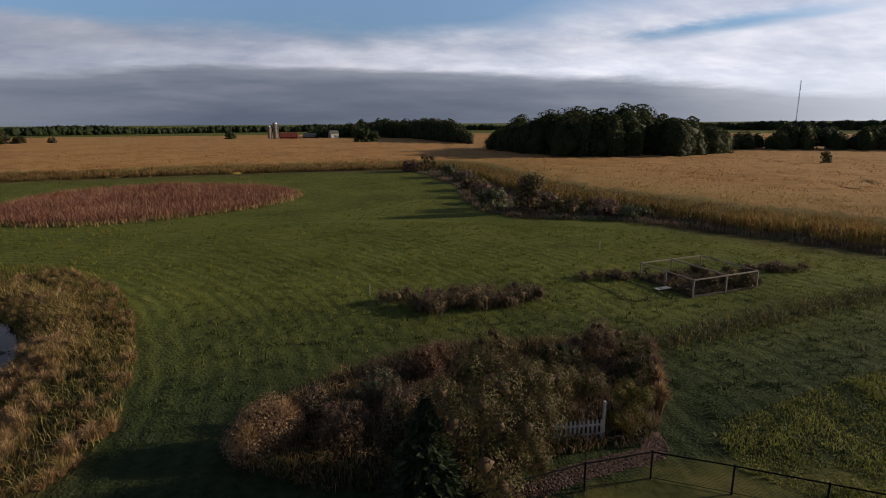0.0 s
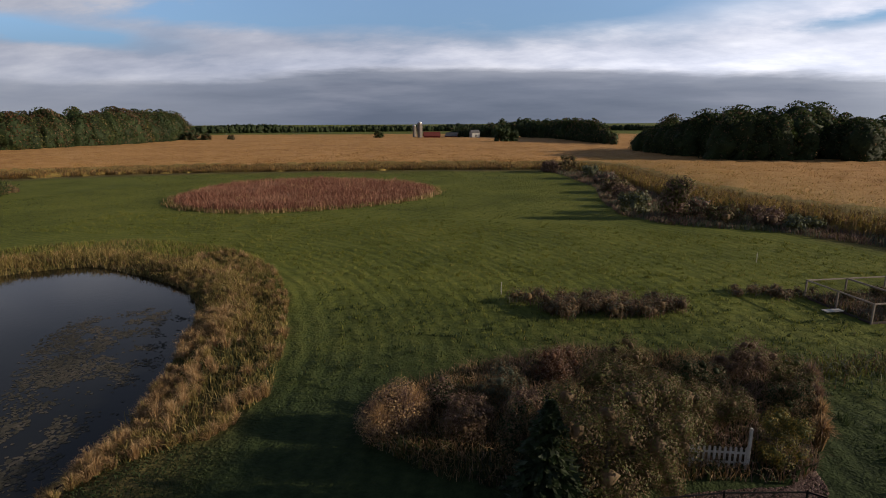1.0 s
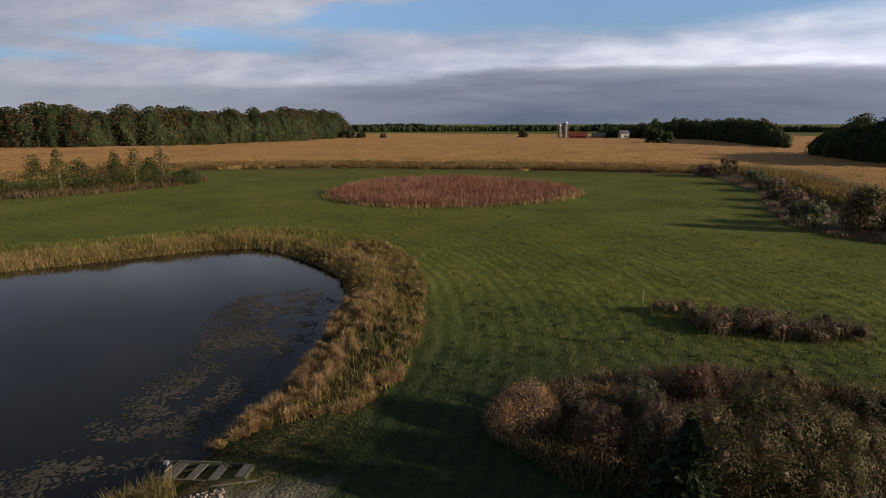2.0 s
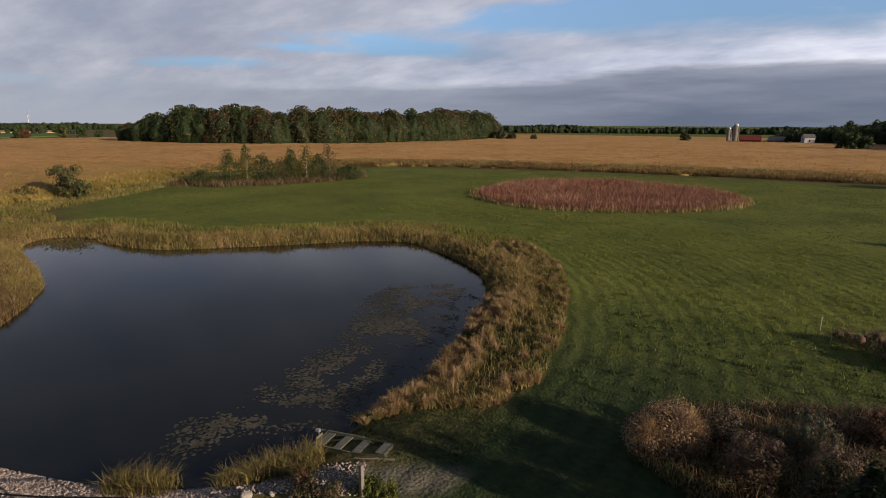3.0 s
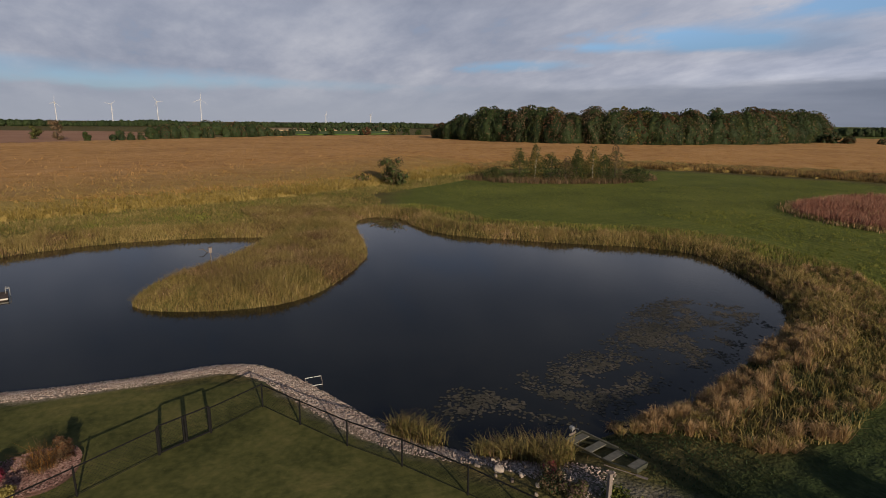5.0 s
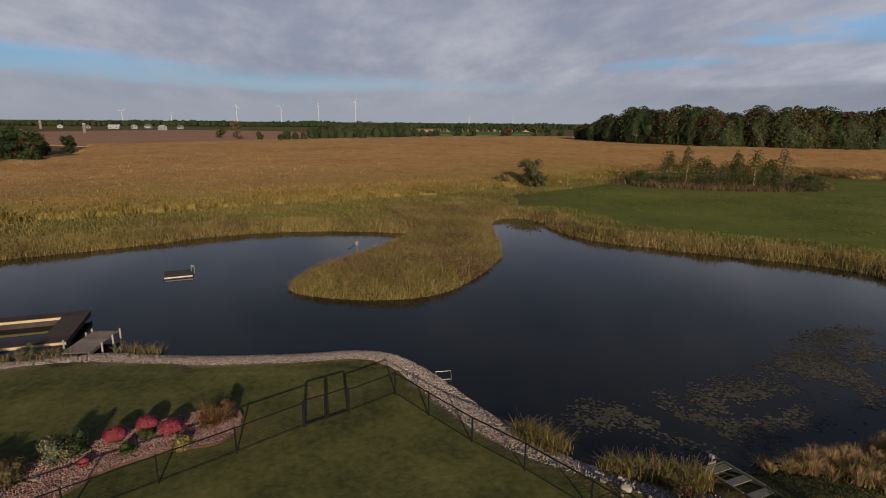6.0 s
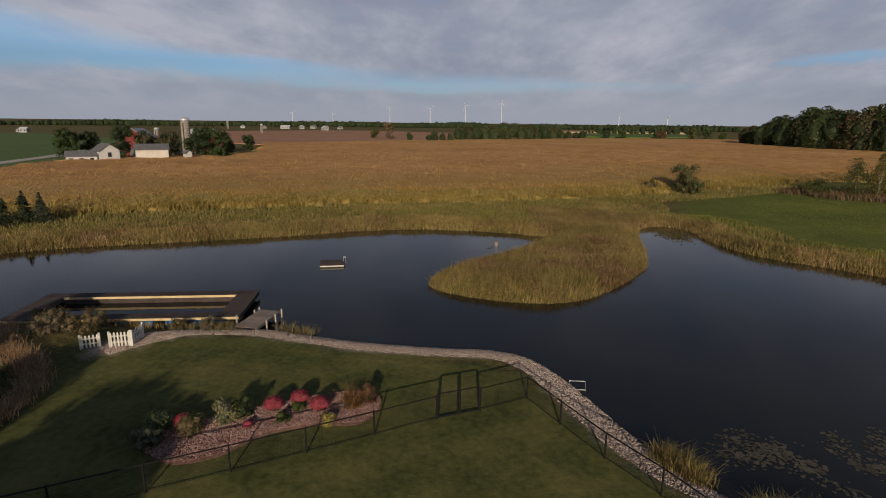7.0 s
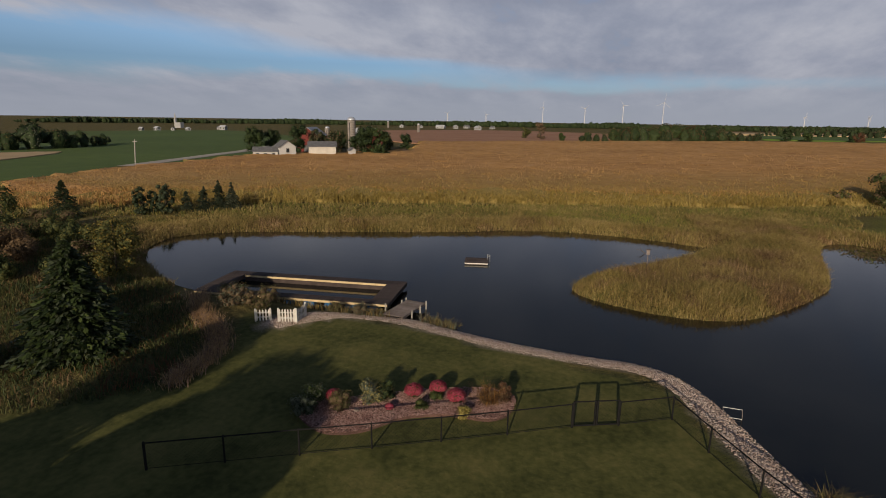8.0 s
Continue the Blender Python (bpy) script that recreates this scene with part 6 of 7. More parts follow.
    tagged(part("berm_weeds", s, [LEAF_GREY, GRASS_BLADE, LEAF_OLIVE, REED_BROWN], None), "grey-green weeds along a low berm", "weeds", kind="stuff")
    # long flower strips in the meadow
    for k, (c, rx, ry, hh) in enumerate([((2.2, 37.0), 3.4, 1.9, 1.2), ((6.8, 37.2), 3.2, 1.7, 1.25), ((17.2, 42.2), 3.4, 0.9, 0.7), ((32, 43.0), 3.0, 0.9, 0.8)]):
        ang = np.linspace(0, 2 * np.pi, 28, endpoint=False)
        rim = np.array(c) + np.column_stack([rx * np.cos(ang), ry * np.sin(ang)]) * (1 + 0.16 * np.sin(3 * ang + k) + 0.10 * np.sin(7 * ang + 2 * k))[:, None]
        s = Soup()
        lump = scatter(rim, 2.6, rng)
        at = np.column_stack([lump, ground_z(lump) + hh * rng.uniform(0.25, 0.6, len(lump))])
        size = hh * rng.uniform(0.35, 0.6, len(lump))
        clump_cores(s, at, size, rng, 1, 0.5)
        for m in range(4):
            leaf_cloud(s, at, size, len(lump) * 45, 0.055, rng, m, 0.2, near=0.3)
        base = np.repeat(lump, 14, 0) + rng.normal(0, 0.3, (len(lump) * 14, 2))
        blades(s, rooted(base), hh * rng.uniform(0.5, 1.05, len(base)), 0.03, rng, 0.8, rng.integers(0, 4, len(base)), 0.5)
        tagged(part("perennial_strip", s, [WEED_PURPLE, REED_BROWN, LEAF_GREY, LEAF_BROWN], None), "strip of faded purple-brown perennials in the meadow", "perennials", kind="stuff")


def strew(name, label, line, half, size, count, mat, rng, lift=0.0, spots=None):
    """Small stones strewn along a line, or on given spots, as one carpet of loose stones."""
    if spots is not None:
        p = spots
    else:
        seg = rng.integers(0, len(line) - 1, count)
        u = rng.random((count, 1))
        p = line[seg] * (1 - u) + line[seg + 1] * u
        d = line[seg + 1] - line[seg]
        nrm = np.column_stack([-d[:, 1], d[:, 0]]) / np.hypot(d[:, 0], d[:, 1])[:, None]
        p = p + nrm * rng.uniform(-half, half, count)[:, None]
    z = ground_z(p)
    ico = np.array([(1, 0, 0), (0, 1, 0), (-1, 0, 0), (0, -1, 0), (0, 0, 0.8), (0, 0, -0.6)], float)
    tri = np.array([(0, 1, 4), (1, 2, 4), (2, 3, 4), (3, 0, 4), (1, 0, 5), (2, 1, 5), (3, 2, 5), (0, 3, 5)])
    sc = size * rng.uniform(0.5, 1.35, (count, 1, 1)) * rng.uniform(0.7, 1.2, (count, 6, 1))
    ang = rng.random(count) * 6.28
    c, s_ = np.cos(ang), np.sin(ang)
    v = ico[None] * sc
    v = np.stack([v[..., 0] * c[:, None] - v[..., 1] * s_[:, None], v[..., 0] * s_[:, None] + v[..., 1] * c[:, None], v[..., 2]], -1)
    v += np.column_stack([p, z + lift + 0.012])[:, None]
    s = Soup().add(v.reshape(-1, 3), None, (tri[None] + (np.arange(count) * 6)[:, None, None]).reshape(-1, 3))
    return tagged(part(name, s, mat, None), label, "gravel", kind="stuff")


build_shrub_garden()


# ---------------------------------------------------------------- fences and gates
def picket_panel(name, a, b, height, label, post=False):
    a, b = Vector((*a, z_at(*a))), Vector((*b, z_at(*b)))
    length = (b - a).length
    t = thing(name, a, label, "picket fence", "picket fences", math.degrees(math.atan2(b.y - a.y, b.x - a.x)))
    n = max(4, round(length / 0.19))
    me = None
    for k in range(n):
        x = (k + 0.5) * length / n
        bm = bmesh.new()
        prof = [(-0.045, 0.05), (0.045, 0.05), (0.045, height - 0.06), (0, height), (-0.045, height - 0.06)]
        f = [bm.verts.new((px, -0.01, pz)) for px, pz in prof]
        g = [bm.verts.new((px, 0.01, pz)) for px, pz in prof]
        bm.faces.new(f)
        bm.faces.new(g[::-1])
        for i in range(5):
            j = (i + 1) % 5
            bm.faces.new((f[j], f[i], g[i], g[j]))
        if me is None:
            me = part("picket", bm, WHITE_PAINT, t, at=pose(x, 0, 0)).data
        else:
            bm.free()
            part("picket", me, None, t, at=pose(x, 0, 0))
    for z in (0.28, height * 0.72):
        part("rail", box((length, 0.035, 0.08), (length / 2, 0.025, z), 0.004), WHITE_PAINT, t)
    for x, h in ((0.0, height + 0.05), (length, height + (0.75 if post else 0.05))):
        part("post", box((0.1, 0.1, h + 0.25), (x, 0.03, h / 2 - 0.12), 0.008), WHITE_PAINT, t)
    return t


picket_panel("picket_fence", (5.9, 19.0), (7.95, 19.1), 0.95, "white picket panel with a tall post among shrubs", True)
picket_panel("picket_fence", (-26.3, -24.6), (-26.8, -23.8), 0.8, "small white picket panel beside the water garden")
picket_panel("picket_fence", (-26.8, -23.2), (-27.2, -22.2), 0.9, "white picket panel on gravel by the pond")
picket_panel("picket_fence", (-27.25, -22.1), (-28.5, -22.3), 0.9, "white picket return panel facing away from the sun")


def build_fence():
    main = [(-12.4, -17.9), (-13.9, -15.6), (-15.4, -13.3), (-16.9, -10.95), (-18.45, -8.6), (-20.0, -6.25), (-21.65, -3.85)]
    rest = [(-22.6, -2.0), (-24.0, 0.15), (-21.85, 1.5), (-19.55, 3.0), (-17.5, 4.6), (-15.1, 6.2), (-12.5, 7.7), (-9.9, 9.2), (-7.2, 10.6), (-4.5, 11.9), (-1.8, 13.2), (0.9, 14.3), (3.5, 15.3), (6.1, 16.0), (8.7, 16.4), (11.1, 15.3), (13.6, 14.1), (16.1, 12.9)]
    H = 1.1
    for name, line in (("chain_fence", main), ("chain_fence", rest)):
        f = thing(name, (0, 0, 0), "black chain-link fence round the lawn", "fence", "lawn fences")
        pts = [Vector((x, y, z_at(x, y))) for x, y in line]
        for k, p in enumerate(pts):
            r = 0.05 if k in (0, len(pts) - 1) else 0.036
            part("post", merge(rod(p - Vector((0, 0, 0.3)), p + Vector((0, 0, H + 0.03)), r, None, 8), rod(p + Vector((0, 0, H + 0.03)), p + Vector((0, 0, H + 0.08)), r * 1.15, 0.01, 8)), BLACK_STEEL, f)
        for a, b in zip(pts[:-1], pts[1:]):
            up = Vector((0, 0, 1))
            part("rail", rod(a + up * H, b + up * H, 0.03, None, 6), BLACK_STEEL, f)
            part("bottom_wire", rod(a + up * 0.06, b + up * 0.06, 0.012, None, 4), BLACK_STEEL, f)
            part("mesh", link_mesh(a, b, H), BLACK_STEEL, f)
    # double gate between two stout posts
    a, m, b = Vector((-21.65, -3.85, z_at(-21.65, -3.85))), None, Vector((-22.6, -2.0, z_at(-22.6, -2.0)))
    m = (a + b) / 2
    g = thing("double_gate", a, "black two-leaf chain-link gate, closed", "gate")
    up = Vector((0, 0, 1))
    for p, q in ((a, m), (m, b)):
        p, q = p - a, q - a
        d = (q - p).normalized() * 0.05
        p, q = p + d, q - d
        leaf = part("leaf", merge(rod(p + up * 0.06, p + up * (H + 0.12), 0.045, None, 6), rod(q + up * 0.06, q + up * (H + 0.12), 0.045, None, 6), rod(p + up * (H + 0.1), q + up * (H + 0.1), 0.035, None, 6),
                                  rod(p + up * 0.08, q + up * 0.08, 0.035, None, 6)), BLACK_STEEL, g)
        part("mesh", link_mesh(p, q, H + 0.08), BLACK_STEEL, leaf)
    part("latch", box((0.05, 0.12, 0.06), m - a + up * 0.75, 0.006), BLACK_STEEL, g)


def link_mesh(a, b, h, step=0.16, w=0.0045):
    """Crossing wires of a chain-link panel, as thin strips."""
    d = b - a
    length = d.length
    d = d / length
    s = Soup()
    n = int((length + h) / step)
    v = []
    for k in range(1, n):
        u = k * step
        for sgn in (0, 1):
            x0, z0 = (u, 0.06) if u <= length else (length, u - length + 0.06)
            x1, z1 = (u - h, h) if u - h >= 0 else (0.0, u)
            if z0 >= h or z1 <= 0.06:
                continue
            if sgn:
                x0, x1 = length - x0, length - x1
            p0, p1 = a + d * x0 + Vector((0, 0, z0)), a + d * x1 + Vector((0, 0, z1))
            e = d * w
            v += [p0 - e, p0 + e, p1 + e, p1 - e]
    s.add([tuple(x) for x in v], np.arange(len(v)).reshape(-1, 4))
    return s


build_fence()


# ---------------------------------------------------------------- flower bed on the lawn
def build_flower_bed():
    rng = np.random.default_rng(300)
    rim = smooth_line([(-18.0, -15.4), (-17.3, -14.4), (-17.0, -13.2), (-17.7, -11.9), (-19.4, -10.7), (-20.4, -8.9), (-20.7, -7.2), (-21.8, -6.5), (-23.3, -6.9), (-23.4, -8.3), (-22.2, -10.8), (-20.6, -12.9), (-19.6, -14.4), (-18.9, -15.4)], 5, True)
    heart, n = rim.mean(0), len(rim)
    v = []
    for inset, lift in ((1.0, -0.02), (0.96, 0.05), (0.82, 0.10), (0.45, 0.13)):
        p = heart + (rim - heart) * inset
        v.append(np.column_stack([p, ground_z(p) + lift]))
    v = np.vstack(v + [[(*heart, z_at(*heart) + 0.14)]])
    j = np.arange(n)
    s = Soup().add(v, np.vstack([np.stack([k * n + j, k * n + (j + 1) % n, (k + 1) * n + (j + 1) % n, (k + 1) * n + j], 1) for k in range(3)]), np.stack([3 * n + j, 3 * n + (j + 1) % n, np.full(n, 4 * n)], 1))
    tagged(part("flower_bed", s, MULCH, None, smooth=True), "curved bed of reddish mulch on the lawn", "flower bed", kind="structure")
    spots = scatter(rim, 420, rng)
    strew("bed_gravel", "reddish gravel covering the flower bed", None, 0, 0.038, len(spots), RED_STONE, rng, lift=0.125, spots=spots)
    for k, (x, y, r) in enumerate([(-19.4, -14.3, 0.38), (-21.2, -11.1, 0.45), (-22.0, -10.2, 0.43), (-21.5, -9.1, 0.46), (-19.7, -11.6, 0.2)]):
        t = thing("chrysanthemum", (x, y, z_at(x, y) + 0.1), "round crimson chrysanthemum in full bloom in the bed", "flower", "chrysanthemums")
        a = Soup()
        c = np.array([[0, 0, r * 0.75]])
        leaf_cloud(a, c, np.array([r * 0.88]), 320, 0.07, rng, 0, squash=(1, 1, 0.72))
        part("foliage", a, LEAF_GREEN, t)
        b = Soup()
        dd = rng.standard_normal((1100, 3))
        dd[:, 2] = np.abs(dd[:, 2]) - 0.15
        dd /= np.linalg.norm(dd, axis=1)[:, None]
        p = np.array([0, 0, r * 0.75]) + dd * r * np.array([1, 1, 0.75]) * rng.uniform(0.82, 1.07, (1100, 1))
        for ang in range(3):
            w = np.cross(dd, rng.standard_normal((1100, 3)))
            w /= np.linalg.norm(w, axis=1)[:, None]
            w2 = np.cross(dd, w)
            if ang == 0:
                q = np.stack([p - w * 0.03, p - w2 * 0.03, p + w * 0.03, p + w2 * 0.03], 1).reshape(-1, 3)
                b.add(q, np.arange(len(q)).reshape(-1, 4))
        part("bloom_dome", b, MUM_RED, t)
    for name, x, y, h, w, mats, label in (("bed_shrub", -19.9, -12.7, 1.15, 1.3, [LEAF_GREY, LEAF_GREY, FLOWER_YELLOW, LEAF_GREY], "pale cream-leaved shrub in the flower bed"), ("bed_shrub", -18.9, -15.0, 1.0, 1.3, [LEAF_GREY, LEAF_GREEN], "grey-green shrub at the end of the bed"),
                                           ("bed_shrub", -19.0, -13.7, 0.85, 1.3, [LEAF_OLIVE, LEAF_BROWN], "olive-brown shrub in the flower bed"), ("bed_shrub", -20.6, -12.3, 0.8, 1.5, [LEAF_OLIVE, LEAF_DARK], "low dark shrub in the flower bed"),
                                           ("bed_shrub", -17.9, -14.9, 0.8, 1.5, [LEAF_DARK, LEAF_GREY], "dark low shrub at the shaded end of the bed"), ("bed_shrub", -20.5, -10.4, 0.35, 0.9, [LEAF_GREEN, LEAF_OLIVE], "low green cushion plant in the bed"),
                                           ("bed_shrub", -21.5, -10.1, 0.3, 0.8, [LEAF_OLIVE, LEAF_GREEN], "small green cushion plant between the blooms"), ("hosta", -20.6, -8.4, 0.35, 0.7, [FLOWER_YELLOW, LEAF_YELLOW], "yellowing variegated hosta by the bed edge"), ("bed_shrub", -22.6, -7.1, 0.9, 0.9, [LEAF_BROWN, LEAF_RUST], "russet shrub beside the orange grass")):
        bush(name, x, y, h + 0.08, w, mats, label, int(abs(x * 31 + y * 7)) + 300, 2600, 0.030, lobes=16, puff=0.85, near=0.2, core=0.5)
    s = Soup()
    base = np.column_stack([-22.1 + rng.normal(0, 0.18, 700), -7.7 + rng.normal(0, 0.18, 700)])
    blades(s, rooted(base, -0.05), rng.uniform(0.4, 1.05, 700), 0.022, rng, 0.9, rng.choice([0, 1, 1, 2], 700), 0.4)
    t = thing("ornamental_grass", (0, 0, 0), "orange-tinged ornamental grass clump in the bed", "grass")
    part("leaves", s, [ORANGE_GRASS, REED_BROWN, LEAF_RUST], t)
    stones = bmesh.new()
    bmesh.ops.create_icosphere(stones, subdivisions=2, radius=1.0)
    for v in stones.verts:
        v.co *= 1 + 0.22 * noise.noise(v.co * 1.7)
    first = tagged(part("boulder", stones, FIELDSTONE, None), "small pale fieldstone lying on gravel", "stone", "fieldstones")
    first.matrix_world = pose(-19.0, -12.9, z_at(-19, -12.9) + 0.12, 10, 20, 40) @ Matrix.Diagonal((0.16, 0.12, 0.10, 1))
    for k, (x, y, r) in enumerate([(-18.7, -13.1, 0.10), (-16.0, 7.9, 0.26), (-15.4, 8.5, 0.18), (-16.6, 7.3, 0.17), (-15.9, 9.0, 0.14), (-15.2, 8.0, 0.13), (-14.6, 8.7, 0.16), (-16.3, 8.7, 0.12), (-17.2, 7.3, 0.14), (-14.2, 8.4, 0.12), (-15.7, 7.6, 0.11), (-16.9, 8.1, 0.12)]):
        o = first.copy()
        scene.collection.objects.link(o)
        o.matrix_world = pose(x, y, z_at(x, y) + r * 0.2, 25 * k, 14 * k, 71 * k) @ Matrix.Diagonal((r * 0.85, r * 0.7, r * 0.5, 1))


build_flower_bed()


# ---------------------------------------------------------------- pond edge: gravel, clumps, boat, dock
def build_shore():
    rng = np.random.default_rng(330)
    strew("shore_gravel", "pinkish-grey washed gravel along the pond", GRAVEL_LINE[4:], 1.0, 0.045, 12000, PEBBLE, rng)
    s = Soup()
    for cx, cy, r, hh, n in ((-20.2, 5.6, 0.5, 1.0, 420), (-19.4, 6.3, 0.5, 1.05, 420), (-17.7, 8.2, 0.35, 0.8, 260), (-17.2, 9.0, 0.45, 1.0, 420), (-16.8, 9.9, 0.5, 1.1, 460), (-16.3, 10.7, 0.45, 1.0, 380), (-15.9, 10.1, 0.35, 0.8, 260)):
        n *= 2
        base = np.column_stack([cx + rng.normal(0, r * 0.6, n), cy + rng.normal(0, r * 0.6, n)])
        blades(s, rooted(base), hh * rng.uniform(0.4, 1.05, n), 0.026, rng, 0.85, rng.choice([0, 0, 1, 2], n), 0.55)
    tagged(part("sedge_clumps", s, [REED_OLIVE, REED_GOLD, REED_BROWN], None), "yellow-green sedge clumps at the water's edge", "sedge", kind="stuff")
    # planting round the landing
    for k, (x, y, h, w, m, l) in enumerate([(-14.4, 9.2, 0.7, 1.1, [LEAF_DARK, LEAF_BROWN], "dark low shrub at the boat landing"), (-13.6, 9.6, 0.6, 1.0, [LEAF_OLIVE, WEED_PURPLE], "brown-green perennial by the landing"), (-15.0, 9.5, 0.5, 0.7, [LEAF_RUST, MUM_RED], "reddish plant among pale stones"),
                                            (-12.9, 10.6, 0.6, 1.1, [LEAF_GREEN, GRASS_BLADE], "green grass clump beside the post"), (-12.2, 10.9, 0.5, 1.0, [LEAF_OLIVE, GRASS_BLADE], "green weedy clump at the landing")]):
        bush("landing_plant", x, y, h, w, m, l, 340 + k, 1500, 0.034, "landing plants", lobes=14, puff=0.75)
    s = Soup()
    base = np.column_stack([rng.uniform(-16.9, -11.5, 2600), rng.uniform(12.8, 17.5, 2600)])
    sd = shore_distance(base)
    base = base[(sd > 0.1) & (line_distance(base, GRAVEL_LINE) > 1.2)]
    blades(s, rooted(base), rng.uniform(0.06, 0.16, len(base)), 0.05, rng, 0.9, 0, 0.5)
    tagged(part("landing_grass", s, [MEADOW_BLADE_DIM], None), "lush green grass beside the boat", "grass", kind="stuff")
    t = thing("wooden_post", (-12.85, 10.35, z_at(-12.85, 10.35)), "weathered grey wooden post by the landing", "post")
    part("shaft", box((0.14, 0.14, 1.35), (0, 0, 0.55), 0.01), GREY_WOOD, t)
    part("cap", box((0.2, 0.2, 0.05), (0, 0, 1.24), 0.008), GREY_WOOD, t)
    # lily pads
    pads = np.array([(-21.4, 7.0), (-23.6, 8.8), (-24.3, 15.0), (-25.8, 19.6), (-30.6, 26.8), (-31.4, 31.0), (-27.0, 34.8), (-23.0, 32.8), (-20.6, 26.6), (-19.1, 21), (-17.8, 15.8), (-17.9, 12.5), (-19.4, 10.2), (-19.7, 8.2)])
    xy = scatter(pads, 110, rng)
    dens = 0.7 * fbm(xy[:, 0], xy[:, 1], 3.4, 12) + 0.6 * fbm(xy[:, 0], xy[:, 1], 1.0, 13, 2) + 0.06
    fade = np.clip(line_distance(xy, pads, True) / 2.2, 0, 1)
    xy = xy[(rng.random(len(xy)) < np.clip(0.30 + 2.0 * dens, 0.02, 0.95) * fade) & (shore_distance(xy) < -0.3)]
    n = len(xy)
    ang = np.linspace(0.25, 2 * np.pi - 0.25, 7)
    ring = np.vstack([[0, 0], np.column_stack([np.cos(ang), np.sin(ang)])])
    rot = rng.random(n) * 6.28
    r = rng.uniform(0.05, 0.105, n)
    c, s_ = np.cos(rot)[:, None], np.sin(rot)[:, None]
    vx, vy = (ring[:, 0] * c - ring[:, 1] * s_) * r[:, None], (ring[:, 0] * s_ + ring[:, 1] * c) * r[:, None]
    tx, ty = rng.normal(0, 0.015, (n, 1)), rng.normal(0, 0.015, (n, 1))
    v = np.stack([xy[:, :1] + vx, xy[:, 1:] + vy, WATER + 0.007 + vx * tx + vy * ty + rng.uniform(0, 0.008, (n, 1))], -1).reshape(-1, 3)
    k = np.arange(6)
    tri = np.stack([np.zeros(6, int), k + 1, k + 2], 1)
    s = Soup().add(v, None, (tri[None] + (np.arange(n) * 8)[:, None, None]).reshape(-1, 3))
    tagged(part("lily_pads", s, PAD, None), "olive-brown water lily pads floating in drifts", "lily pads", kind="stuff")


build_shore()


def build_boat():
    L_, W_, D_ = 3.25, 1.12, 0.42
    t = thing("rowing_boat", (-17.05, 11.95, -0.52), "old olive flat-bottomed rowing boat pulled onto gravel", "boat", turn=15)
    t.matrix_world = t.matrix_world @ pose(0, 0, 0, 0, -3.5, 0)
    n = 15
    bm = bmesh.new()
    outer, inner = [], []
    for k in range(n):
        u = k / (n - 1)
        x = u * L_
        w = W_ / 2 * (1 - 0.34 * max(0, (u - 0.55) / 0.45) ** 2 - 0.06 * (1 - u) ** 2)
        rise = 0.30 * max(0, (u - 0.62) / 0.38) ** 2
        top = D_ + 0.10 * max(0, (u - 0.5) / 0.5) ** 2
        ring = [(x, -w, top), (x, -w * 0.80, rise), (x, w * 0.80, rise), (x, w, top)]
        outer.append([bm.verts.new(p) for p in ring])
        ring = [(min(max(x, 0.05), L_ - 0.05), s * (w * f - 0.035), z) for (s, f, z) in ((-1, 1, top), (-1, 0.80, rise + 0.04), (1, 0.80, rise + 0.04), (1, 1, top))]
        inner.append([bm.verts.new(p) for p in ring])
    for a, b in zip(outer[:-1], outer[1:]):
        for k in range(3):
            bm.faces.new((a[k], b[k], b[k + 1], a[k + 1]))
    for a, b in zip(inner[:-1], inner[1:]):
        for k in range(3):
            bm.faces.new((a[k + 1], b[k + 1], b[k], a[k]))
    for a, b, c, d in zip(outer[:-1], outer[1:], inner[1:], inner[:-1]):
        bm.faces.new((a[0], d[0], c[0], b[0]))
        bm.faces.new((a[3], b[3], c[3], d[3]))
    for e in (0, -1):
        bm.faces.new(outer[e])
        bm.faces.new(inner[e])
        bm.faces.new((outer[e][0], inner[e][0], inner[e][3], outer[e][3]))
    bmesh.ops.recalc_face_normals(bm, faces=bm.faces)
    part("hull", bm, BOAT_GREEN, t)
    for x, w in ((0.28, 0.98), (1.12, 1.0), (2.0, 0.96)):
        part("bench", box((0.36, w, 0.04), (x, 0, 0.36), 0.008), BENCH, t)
    part("bow_deck", box((0.34, 0.74, 0.035), (L_ - 0.22, 0, 0.5), 0.008), BENCH, t)
    for s in (-1, 1):
        part("gunwale", rod((0.02, s * W_ * 0.48, D_ + 0.01), (1.8, s * W_ * 0.505, D_ + 0.01), 0.025, None, 6), BENCH, t)
    part("transom_pad", box((0.05, 0.4, 0.2), (-0.03, 0, 0.4), 0.01), GREY_WOOD, t)
    part("trolling_motor", merge(rod((-0.10, 0.1, -0.1), (-0.12, 0.1, 0.62), 0.02, None, 6), box((0.2, 0.14, 0.14), (-0.14, 0.1, 0.64), 0.02), rod((-0.12, 0.1, 0.66), (0.22, 0.1, 0.72), 0.014, None, 6)), ALUMINIUM, t)
    o = thing("oar", (-14.75, 11.7, z_at(-14.75, 11.7) + 0.02), "grey wooden oar lying on the gravel", "oar", turn=35)
    part("shaft", rod((0, 0, 0.02), (1.2, 0, 0.03), 0.018, None, 6), GREY_WOOD, o)
    part("blade", box((0.42, 0.13, 0.015), (1.38, 0, 0.03), 0.005), GREY_WOOD, o)
    for dx in (0.0, 0.14):
        p = thing("mooring_stake", (-17.5 + dx, 10.9 + dx, WATER - 0.4), "thin pale stake standing in the shallows", "stake", "mooring stakes")
        part("rod", rod((0, 0, 0), (0.02, 0, 0.95), 0.012, None, 6), ALUMINIUM, p)
